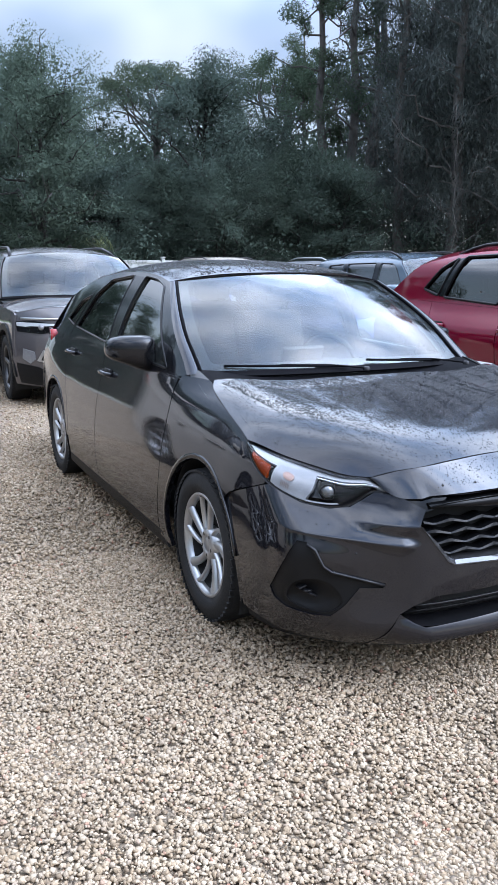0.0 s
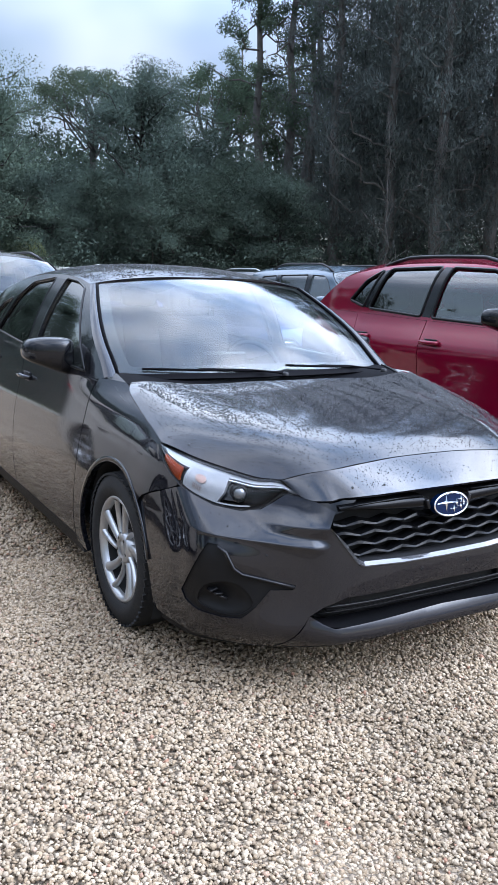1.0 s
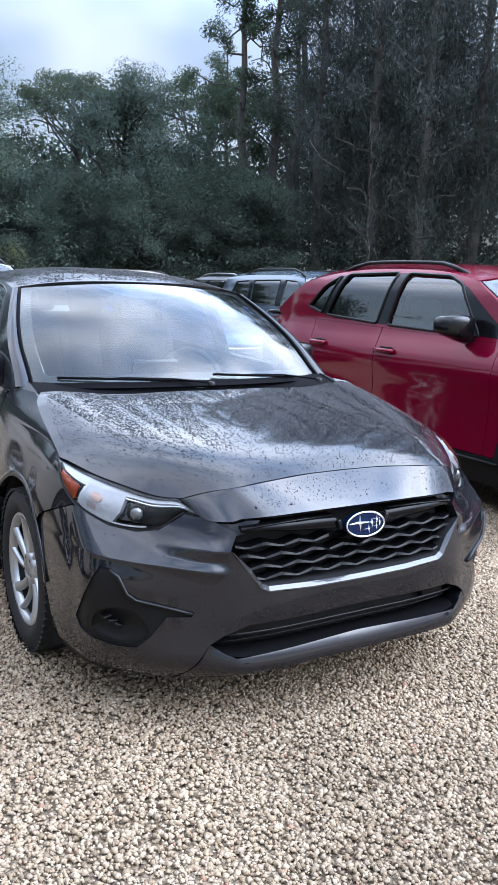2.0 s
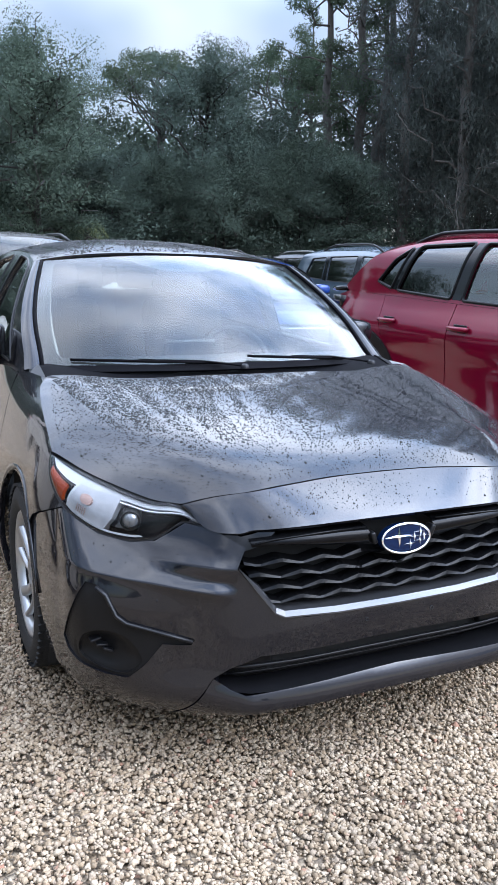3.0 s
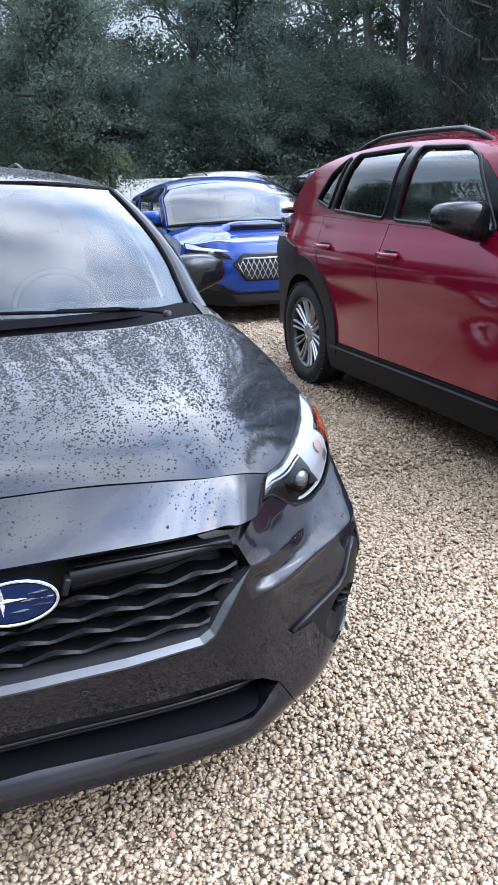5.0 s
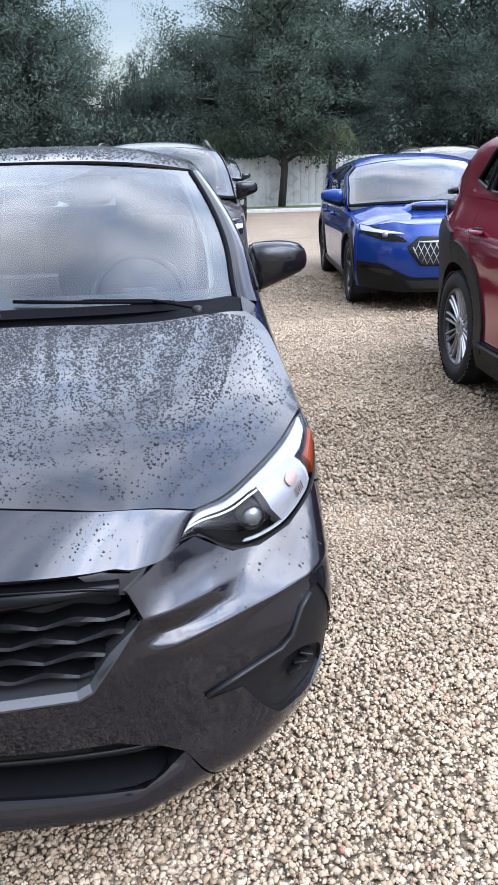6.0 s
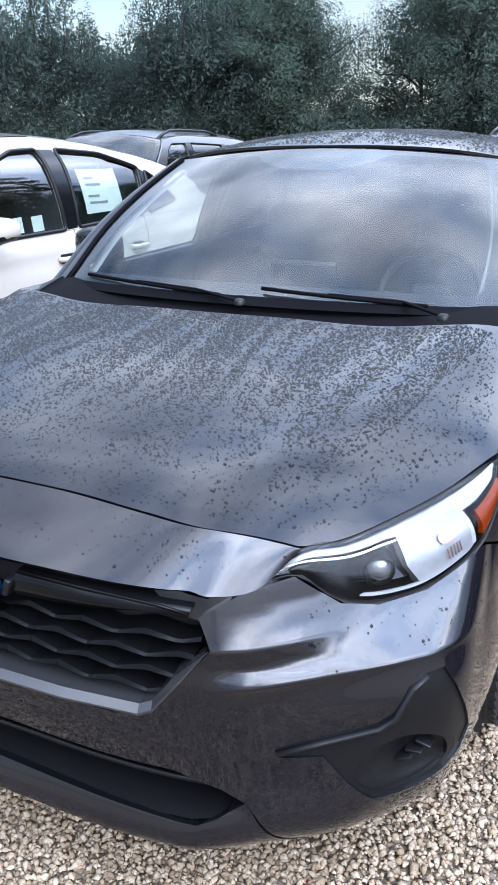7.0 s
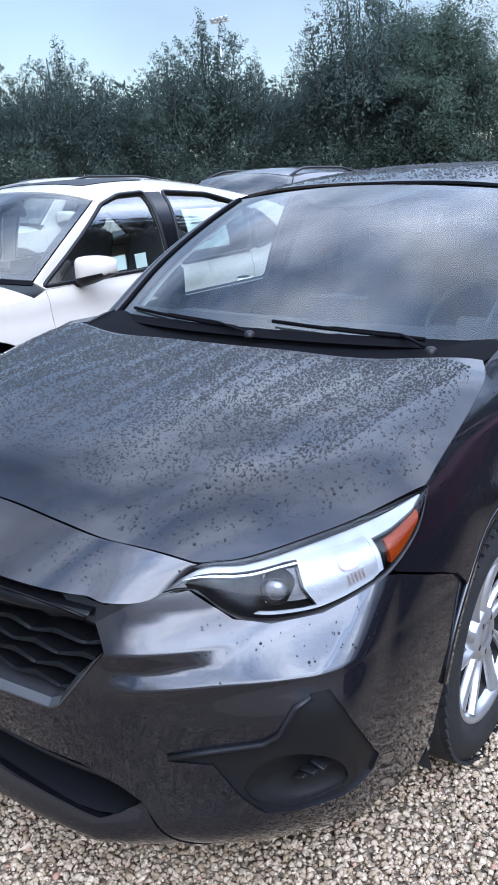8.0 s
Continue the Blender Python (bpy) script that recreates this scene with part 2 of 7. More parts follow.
M_SEAT = material("grey_seat_fabric", (0.055, 0.055, 0.058), 0.92, vary=0.15, scale=30, bump=0.3, bump_scale=500)
M_DASH = material("dash_plastic", (0.022, 0.023, 0.025), 0.72, vary=0.1, bump=0.2, bump_scale=400)
M_LINER = material("light_headliner", (0.20, 0.205, 0.20), 0.95, vary=0.06, bump=0.1, bump_scale=300)
M_PAPER = material("white_paper", (0.56, 0.60, 0.55), 0.8, vary=0.04)
M_INK = material("printed_grey", (0.18, 0.19, 0.20), 0.8)
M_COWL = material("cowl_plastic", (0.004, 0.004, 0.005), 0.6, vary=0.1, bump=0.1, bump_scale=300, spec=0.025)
M_TURN = material("orange_bulb_bowl", (0.25, 0.165, 0.14), 0.2, 0.5)
M_BEZEL = material("headlight_black_bezel", (0.003, 0.003, 0.0035), 0.30, spec=0.10, vary=0.1)
M_PROJECTOR = material("projector_glass", (0.10, 0.102, 0.105), 0.05, metal=0.5, coat=1.0)
M_FRIT = material("black_glass_border", (0.006, 0.006, 0.007), 0.35, spec=0.15)
M_BADGEBLUE = material("badge_blue", (0.002, 0.008, 0.030), 0.12, vary=0.2, scale=60, spec=0.2)


# ---- builders ----
def part(name, bm, mat, parent=None, label="", smooth=True):
    """Links a bmesh as one mesh object under a thing or a part."""
    me = bpy.data.meshes.new(name)
    bm.normal_update()
    for f in bm.faces:
        f.smooth = smooth
    bm.to_mesh(me)
    bm.free()
    me.materials.append(mat)
    ob = new(name, me)
    ob.parent = parent
    if label:
        tagged(ob, label)
    return ob


def thing(name, m, label, category, group="", kind=""):
    ob = new(name)
    ob.matrix_world = m
    ob.empty_display_size = 0.2
    return tagged(ob, label, category, group, kind)


def spline1(xs, ys, x):
    """Cubic Hermite through the points with finite-difference slopes."""
    xs, ys, x = np.asarray(xs, float), np.asarray(ys, float), np.asarray(x, float)
    d = np.diff(ys, axis=0) / np.diff(xs)[(slice(None),) + (None,) * (ys.ndim - 1)]
    h = np.diff(xs)
    m = np.empty_like(ys)
    m[0], m[-1] = d[0], d[-1]
    w = (h[1:] / (h[1:] + h[:-1]))[(slice(None),) + (None,) * (ys.ndim - 1)]
    m[1:-1] = d[:-1] * w + d[1:] * (1 - w)
    i = np.clip(np.searchsorted(xs, x) - 1, 0, len(xs) - 2)
    t = (x - xs[i]) / h[i]
    e = (...,) + (None,) * (ys.ndim - 1)
    t, hh = t[e], h[i][e]
    return (2 * t**3 - 3 * t**2 + 1) * ys[i] + (t**3 - 2 * t**2 + t) * hh * m[i] + (-2 * t**3 + 3 * t**2) * ys[i + 1] + (t**3 - t**2) * hh * m[i + 1]


def table2(us, vs, rows):
    """A smooth function f(u, v) through a small table; rows run along v, each row along u."""
    rows, us = np.array(rows, float), np.array(us, float)
    h = np.diff(us)
    w = h[1:] / (h[1:] + h[:-1])

    def f(u, v):
        u, v = np.asarray(u, float), np.asarray(v, float)
        a = spline1(vs, rows, v)
        d = np.diff(a, axis=1) / h
        m = np.empty_like(a)
        m[:, 0], m[:, -1] = d[:, 0], d[:, -1]
        m[:, 1:-1] = d[:, :-1] * w + d[:, 1:] * (1 - w)
        i = np.clip(np.searchsorted(us, u) - 1, 0, len(us) - 2)
        t, hh, k = (u - us[i]) / h[i], h[i], np.arange(len(u))
        return (2 * t**3 - 3 * t**2 + 1) * a[k, i] + (t**3 - 2 * t**2 + t) * hh * m[k, i] + (-2 * t**3 + 3 * t**2) * a[k, i + 1] + (t**3 - t**2) * hh * m[k, i + 1]
    return f


def evened(table, us, vs, su, sv, n=(110, 80)):
    """The same function with its small waves evened out (su, sv: how far, in metres)."""
    u, v = np.linspace(us[0], us[-1], n[0]), np.linspace(vs[0], vs[-1], n[1])
    g = table(np.tile(u, n[1]), np.repeat(v, n[0])).reshape(n[1], n[0])
    for axis, step, sig in ((1, u[1] - u[0], su), (0, v[1] - v[0], sv)):
        k = int(3 * sig / step) + 1
        w = np.exp(-.5 * (np.arange(-k, k + 1) * step / sig)**2)
        w /= w.sum()
        h = np.moveaxis(g, axis, 0)
        pad = np.concatenate([2 * h[:1] - h[k:0:-1], h, 2 * h[-1:] - h[-2:-k - 2:-1]])  # goes on straight past the ends
        g = np.moveaxis(sum(w[i] * pad[i:i + len(h)] for i in range(2 * k + 1)), 0, axis)
    return table2(u, v, g)


def rounded(pts, n=6, closed=True):
    """A smooth curve through 2D or 3D points."""
    p = np.array(pts, float)
    k = len(p)
    out = []
    for i in range(k if closed else k - 1):
        a, b, c, d = (p[(i + j) % k] if closed else p[min(max(i + j, 0), k - 1)] for j in (-1, 0, 1, 2))
        for s in range(n):
            t = s / n
            out.append(0.5 * (2 * b + (c - a) * t + (2 * a - 5 * b + 4 * c - d) * t**2 + (3 * b - 3 * c + d - a) * t**3))
    if not closed:
        out.append(p[-1])
    return [tuple(v) for v in out]


def fillet(pts, r, n=4):
    """A closed polygon with its corners rounded by about r."""
    p = [np.array(v, float) for v in pts]
    out = []
    for i, b in enumerate(p):
        a, c = p[i - 1], p[(i + 1) % len(p)]
        ra, rc = min(r, np.linalg.norm(a - b) * 0.45), min(r, np.linalg.norm(c - b) * 0.45)
        s, e = b + (a - b) / np.linalg.norm(a - b) * ra, b + (c - b) / np.linalg.norm(c - b) * rc
        for k in range(n + 1):
            t = k / n
            out.append(tuple((1 - t)**2 * s + 2 * t * (1 - t) * b + t * t * e))
    return out


def inside(poly, q):
    """Which of the points q lie in the polygon."""
    p = np.array(poly)
    x, y = q[:, 0][:, None], q[:, 1][:, None]
    x0, y0 = p[:, 0][None], p[:, 1][None]
    x1, y1 = np.roll(p[:, 0], -1)[None], np.roll(p[:, 1], -1)[None]
    dy = np.where(y1 == y0, 1e-12, y1 - y0)
    return ((((y0 > y) != (y1 > y)) & (x < (x1 - x0) * (y - y0) / dy + x0)).sum(1) % 2).astype(bool)


def dense(poly, step):
    out = []
    for i, a in enumerate(poly):
        b = poly[(i + 1) % len(poly)]
        k = max(1, int(math.ceil(math.dist(a, b) / step)))
        out += [(a[0] + (b[0] - a[0]) * j / k, a[1] + (b[1] - a[1]) * j / k) for j in range(k)]
    return out


def sheet(poly, holes=(), step=0.04, extra=None):
    """Triangles that fill a polygon with holes, with inner points on a grid and along given lines."""
    loops = [dense(poly, step)] + [dense(h, step) for h in holes]
    verts, edges = [], []
    for lp in loops:
        s = len(verts)
        verts += lp
        edges += [(s + i, s + (i + 1) % len(lp)) for i in range(len(lp))]
    b = np.array(verts)
    lo, hi = b.min(0), b.max(0)
    g = np.array([(x, y) for x in np.arange(lo[0] + step / 2, hi[0], step) for y in np.arange(lo[1] + step / 2, hi[1], step)])
    if len(g):
        ok = inside(loops[0], g)
        for h in loops[1:]:
            ok &= ~inside(h, g)
        g = g[ok]
        if len(g):
            d = np.sqrt(((g[:, None] - b[None])**2).sum(2)).min(1)
            g = g[d > 0.5 * step]
    if extra is not None:
        near = np.array(extra)
        ok = inside(loops[0], near)
        for h in loops[1:]:
            ok &= ~inside(h, near)
        near = near[ok & (np.sqrt(((near[:, None] - b[None])**2).sum(2)).min(1) > .004)]
        far = np.concatenate([np.sqrt(((q[:, None] - near[None])**2).sum(2)).min(1) > .006 for q in np.array_split(g, 12)])
        g = np.concatenate([g[far], near])
    allv = [Vector(v) for v in verts] + [Vector(v) for v in g]
    ov, oe, of, *_ = delaunay_2d_cdt(allv, edges, [], 0, 1e-6)
    ov = np.array([tuple(v) for v in ov])
    of = np.array([f for f in of])
    c = ov[of].mean(1)
    ok = inside(loops[0], c)
    for h in loops[1:]:
        ok &= ~inside(h, c)
    of = of[ok]
    a, b, c = ov[of[:, 0]], ov[of[:, 1]], ov[of[:, 2]]
    area = np.abs((b[:, 0] - a[:, 0]) * (c[:, 1] - a[:, 1]) - (b[:, 1] - a[:, 1]) * (c[:, 0] - a[:, 0]))
    size = np.maximum(np.maximum(((b - a)**2).sum(1), ((c - b)**2).sum(1)), ((a - c)**2).sum(1))
    return ov, of[area > 0.004 * size]


def panel(name, poly, chart, mat, parent, holes=(), step=0.04, lip=0.012, out=0.0, label="", flip=False, relax=0, extra=None):
    """A body panel: a polygon with holes laid on a chart (2D to 3D), with true surface normals (relax: evened out that often) and a turned-in edge."""
    v2, tri = sheet(poly, holes, step, extra)
    p = chart(v2[:, 0], v2[:, 1])
    e = 2e-3
    du = chart(v2[:, 0] + e, v2[:, 1]) - chart(v2[:, 0] - e, v2[:, 1])
    dv = chart(v2[:, 0], v2[:, 1] + e) - chart(v2[:, 0], v2[:, 1] - e)
    nr = np.cross(du, dv)
    nr /= np.linalg.norm(nr, axis=1)[:, None] + 1e-12
    if flip:
        nr = -nr
    p = p + nr * out
    a = tri.copy()
    fn = np.cross(p[a[:, 1]] - p[a[:, 0]], p[a[:, 2]] - p[a[:, 0]])
    bad = (fn * nr[a].mean(1)).sum(1) < 0
    a[bad] = a[bad][:, ::-1]
    for _ in range(relax):
        acc = nr.copy()
        for i, j in ((0, 1), (1, 2), (2, 0)):
            np.add.at(acc, a[:, i], nr[a[:, j]])
            np.add.at(acc, a[:, j], nr[a[:, i]])
        nr = acc / np.linalg.norm(acc, axis=1)[:, None]
    faces = [tuple(int(k) for k in f) for f in a]
    norms = [nr[k] for f in a for k in f]
    verts = [tuple(q) for q in p]
    if lip:
        cnt = {}
        for f in faces:
            for i in range(3):
                cnt[(f[i], f[(i + 1) % 3])] = 1
        border = [ed for ed in cnt if (ed[1], ed[0]) not in cnt]
        idx = {}
        for ed in border:
            for k in ed:
                if k not in idx:
                    idx[k] = len(verts)
                    verts.append(tuple(p[k] - nr[k] * lip))
        for i, j in border:
            faces.append((j, i, idx[i], idx[j]))
            q = [np.array(verts[k]) for k in (j, i, idx[i])]
            fnn = np.cross(q[1] - q[0], q[2] - q[1])
            fnn /= np.linalg.norm(fnn) + 1e-12
            norms += [fnn] * 4
    me = bpy.data.meshes.new(name)
    me.from_pydata(verts, [], faces)
    me.polygons.foreach_set("use_smooth", [True] * len(faces))
    me.normals_split_custom_set([tuple(q) for q in norms])
    me.materials.append(mat)
    ob = new(name, me)
    ob.parent = parent
    if label:
        tagged(ob, label)
    return ob


def mirrored(chart):
    return lambda u, v: chart(u, v) * np.array([-1.0, 1.0, 1.0])


def both(name, poly, chart, mat, parent, **kw):
    """The same panel on both sides of the car."""
    a = panel(name, poly, chart, mat, parent, **kw)
    kw["flip"] = not kw.get("flip", False)
    return a, panel(name, poly, mirrored(chart), mat, parent, **kw)


def tube(bm, pts, r, n=8, closed=False, flat=1.0, up=(0, 0, 1), taper=None, cap=True):
    """Sweeps a round or flattened section along points."""
    pts = [Vector(p) for p in pts]
    rings = []
    for i, p in enumerate(pts):
        a = pts[i - 1] if (i or closed) else p
        b = pts[(i + 1) % len(pts)] if (i < len(pts) - 1 or closed) else p
        d = (b - a).normalized()
        s = d.cross(Vector(up))
        s = s.normalized() if s.length > 1e-4 else d.orthogonal().normalized()
        u = s.cross(d)
        k = r if taper is None else r * taper[i]
        rings.append([bm.verts.new(p + (s * math.cos(2 * math.pi * j / n) + u * math.sin(2 * math.pi * j / n) * flat) * k) for j in range(n)])
    for i in range(len(rings) if closed else len(rings) - 1):
        q, w = rings[i], rings[(i + 1) % len(rings)]
        for j in range(n):
            bm.faces.new((q[j], q[(j + 1) % n], w[(j + 1) % n], w[j]))
    if cap and not closed:
        bm.faces.new(rings[0][::-1])
        bm.faces.new(rings[-1])
    return bm


def strip(bm, pts, section, closed=False, up=(0, 0, 1)):
    """Sweeps an arbitrary closed section (sideways, up) along points."""
    pts = [Vector(p) for p in pts]
    rings = []
    for i, p in enumerate(pts):
        a = pts[i - 1] if (i or closed) else p
        b = pts[(i + 1) % len(pts)] if (i < len(pts) - 1 or closed) else p
        d = (b - a).normalized()
        s = d.cross(Vector(up))
        s = s.normalized() if s.length > 1e-4 else d.orthogonal().normalized()
        u = s.cross(d)
        rings.append([bm.verts.new(p + s * x + u * y) for x, y in section])
    n = len(section)
    for i in range(len(rings) if closed else len(rings) - 1):
        q, w = rings[i], rings[(i + 1) % len(rings)]
        for j in range(n):
            bm.faces.new((q[j], q[(j + 1) % n], w[(j + 1) % n], w[j]))
    if not closed:
        bm.faces.new(rings[0][::-1])
        bm.faces.new(rings[-1])
    return bm


def lathe(bm, prof, n=40, axis="x"):
    """Turns a profile of (along, radius) round an axis through the origin."""
    rings = []
    for a, r in prof:
        ring = []
        for j in range(n):
            t = 2 * math.pi * j / n
            c, s = math.cos(t) * r, math.sin(t) * r
            ring.append(bm.verts.new((a, c, s) if axis == "x" else (c, s, a)))
        rings.append(ring)
    for q, w in zip(rings, rings[1:]):
        for j in range(n):
            bm.faces.new((q[j], q[(j + 1) % n], w[(j + 1) % n], w[j]))
    return bm


def box(bm, c, s, bevel=0.0, m=None):
    """A block with rounded edges: centre, full sizes."""
    r = bmesh.ops.create_cube(bm, size=1.0)
    vs = r["verts"]
    bmesh.ops.scale(bm, vec=s, verts=vs)
    if bevel:
        es = list({e for v in vs for e in v.link_edges})
        r2 = bmesh.ops.bevel(bm, geom=es, offset=bevel, segments=2, affect="EDGES", profile=0.5)
        vs = list({v for f in r2["faces"] for v in f.verts} | {v for v in vs if v.is_valid})
    if m is not None:
        bmesh.ops.transform(bm, matrix=m, verts=vs)
    bmesh.ops.translate(bm, vec=c, verts=vs)
    return bm


# ---- cars: the shell that all of them share ----
def arc(cy, cz, r, a0, a1, n=14):
    return [(cy + r * math.cos(radians(a0 + (a1 - a0) * k / n)), cz + r * math.sin(radians(a0 + (a1 - a0) * k / n))) for k in range(n + 1)]


class Shell:
    """Smooth surfaces of a car: y runs from its nose to its tail, with the front axle at 0; x is half its width."""

    def __init__(self, rail, crown, pillar, glass_base, glass_top, w=None, p=None, wide=None, inset=0.0):
        self.wide, self.inset = wide, inset
        self.w, self.p, self.rail_pts, self.crown, self.pillar = w, p, rail, crown, pillar
        self.base, self.top = glass_base, glass_top

    def side(self, y, z):
        y, z = np.asarray(y, float), np.asarray(z, float)
        return np.stack([self.hx(y, z), y, z], -1)

    def hx(self, y, z):
        """Half the width."""
        if self.wide:
            return self.wide(z, y)
        return spline1(*self.w, y) * spline1(*self.p, z)

    def rail(self, y):
        return spline1(*self.rail_pts, y)

    def roof(self, x, y):
        x, y = np.asarray(x, float), np.asarray(y, float)
        zr = self.rail(y)
        xr = self.hx(y, zr)
        q = np.abs(x) / xr
        return np.stack([x, y, zr + (spline1(*self.crown, y) - zr) * (1 - q**2.6)], -1)

    def screen(self, q, s):
        """The windshield: q across from -1 to 1, s from its base to its top."""
        q, s = np.asarray(q, float), np.asarray(s, float)
        (y0, z0), (y1, z1) = self.pillar[0], self.pillar[-1]
        ye = y0 + (y1 - y0) * s
        ze = z0 + (z1 - z0) * s + 0.018 * 4 * s * (1 - s)
        xe = self.hx(ye, ze) - 0.004 - self.inset * (1 - 0.6 * s)
        yc = self.base[0] + (self.top[0] - self.base[0]) * s
        zc = self.base[1] + (self.top[1] - self.base[1]) * s + 0.035 * 4 * s * (1 - s)
        k = np.abs(q)**2.2
        return np.stack([xe * q, yc + (ye - yc) * k, zc + (ze - zc) * k], -1)


def wheel(name, car, m, r, rim_r, width, style, rim_mat):
    """A tyre with tread blocks and a spoked rim; its outer face looks along +x."""
    w = new(name)
    w.parent = car
    w.matrix_local = m
    bm = bmesh.new()
    h = width / 2
    lathe(bm, [(-h * 0.8, rim_r * 0.96), (-h, rim_r + (r - rim_r) * 0.45), (-h * 0.86, r - 0.014), (-h * 0.72, r - 0.004), (0, r), (h * 0.72, r - 0.004), (h * 0.80, r - 0.008), (h * 0.90, r - 0.022),
               (h, rim_r + (r - rim_r) * 0.45), (h * 0.985, rim_r + 0.03), (h * 0.90, rim_r + 0.012), (h * 0.82, rim_r + 0.001), (h * 0.6, rim_r * 0.965)], 72)
    tyre = part("tyre", bm, M_RUBBER, w)
    bm = bmesh.new()
    for k in range(60):  # tread blocks round the shoulder
        t = 2 * math.pi * k / 60
        for sx in (-0.78, 0.78):
            mm = Matrix.Rotation(t, 4, "X") @ Matrix.Translation((sx * h, 0, r - 0.0115)) @ Matrix.Rotation(radians(14 * np.sign(sx)), 4, "Z")
            vs = [bm.verts.new(mm @ Vector((a * h * .17, b * .0135, c * .0045))) for a in (-1, 1) for b in (-1, 1) for c in (-1, 1)]
            for fc in ((0, 1, 3, 2), (4, 6, 7, 5), (0, 4, 5, 1), (2, 3, 7, 6), (1, 5, 7, 3)):
                bm.faces.new([vs[k] for k in fc])
    tagged(part("tread", bm, M_RUBBER, w, smooth=False), kind="stuff")
    bm = bmesh.new()
    d = h * 0.62
    lathe(bm, [(h * 0.80, rim_r + 0.004), (h * 0.86, rim_r), (h * 0.84, rim_r - 0.010), (d, rim_r - 0.020), (-h * 0.6, rim_r - 0.035)], 56)
    part("rim", bm, M_RIMDARK if style == "multi" else rim_mat, w)
    bm = bmesh.new()
    lathe(bm, [(d - 0.004, rim_r - 0.0235), (h * 0.30, rim_r - 0.0275), (-h * 0.5, rim_r - 0.036)], 48)
    part("rim_barrel", bm, M_DARK, w)
    bm = bmesh.new()
    lathe(bm, [(-h * 0.2, rim_r - 0.02), (-h * 0.25, 0.02)], 40)
    part("brake_disc", bm, M_DARK, w)
    bm = bmesh.new()
    hub = 0.055
    lathe(bm, [(h * 0.30, 0.075), (h * 0.62, 0.068), (h * 0.70, 0.052), (h * 0.70, 0.034), (h * 0.62, 0.031), (h * 0.66, 0.0285), (h * 0.66, 0.001)], 32)
    part("hub_cap", bm, rim_mat, w)
    n = 10 if style == "twist" else (5 if style == "five" else 20)
    for k in range(n):
        t = 2 * math.pi * k / n
        bm = bmesh.new()
        if style == "twist":  # alternate broad and narrow blades that lean one way
            wide, lean = (0.031, 0.26) if k % 2 == 0 else (0.017, 0.40)
        elif style == "five":
            wide, lean = 0.042, 0.0
        else:
            wide, lean = (0.013, 0.06 if k % 2 else -0.06)
        pts = []
        for s in np.linspace(0, 1, 7):
            rr = 0.058 + (rim_r - 0.014 - 0.058) * s
            a = t + lean * s
            pts.append((h * (0.60 + 0.16 * s**2), rr * math.sin(a), rr * math.cos(a)))
        sec = [(-wide / 2, -0.014), (-wide * 0.46, 0.002), (0, 0.005), (wide * 0.46, 0.002), (wide / 2, -0.014)]
        rings = []
        for i, pnt in enumerate(pts):
            a = Vector(pts[max(i - 1, 0)])
            b = Vector(pts[min(i + 1, 6)])
            dd = (b - a).normalized()
            s = dd.cross(Vector((1, 0, 0))).normalized()
            wd = 0.8 + 0.5 * (i / 6)
            rings.append([bm.verts.new(Vector(pnt) + s * x * wd + Vector((1, 0, 0)) * y) for x, y in sec])
        for q, z in zip(rings, rings[1:]):
            for j in range(len(sec) - 1):
                bm.faces.new((q[j], q[j + 1], z[j + 1], z[j]))
        part("spoke", bm, rim_mat, w)
    for k in range(5):
        t = 2 * math.pi * (k + 0.5) / 5
        bm = bmesh.new()
        lathe(bm, [(h * 0.60, 0.009), (h * 0.70, 0.008), (h * 0.71, 0.001)], 6)
        bmesh.ops.translate(bm, vec=(0, 0.046 * math.sin(t), 0.046 * math.cos(t)), verts=bm.verts)
        part("lug_nut", bm, M_TRIM, w, smooth=False)
    return w


def wheels(car, base, track, r, rim_r, width, style, rim_mat, z=None):
    z = r - 0.008 if z is None else z
    first = wheel("wheel", car, pose(track / 2, 0, z), r, rim_r, width, style, rim_mat)
    for x, y, turn in ((-track / 2, 0, 180), (track / 2, base, 0), (-track / 2, base, 180)):
        c = copy_thing(first, pose(x, y, z, 0, 0, turn))
        c.parent = car


def wheel_wells(car, shell, base, r, z, width):
    """Dark liners behind the arches and a floor pan, so that no light passes under the shell."""
    for y in (0, base):
        for s in (1, -1):
            bm = bmesh.new()
            n = 20
            x0, x1 = s * (width / 2 - 0.30), s * (width / 2 - 0.035)
            a = [bm.verts.new((x0, y + r * math.cos(t), z + r * math.sin(t))) for t in np.linspace(-0.5, math.pi + 0.5, n)]
            b = [bm.verts.new((x1, y + r * math.cos(t), z + r * math.sin(t))) for t in np.linspace(-0.5, math.pi + 0.5, n)]
            for i in range(n - 1):
                bm.faces.new((a[i], a[i + 1], b[i + 1], b[i]))
            bm.faces.new(a)
            part("wheel_well", bm, M_DARK, car)


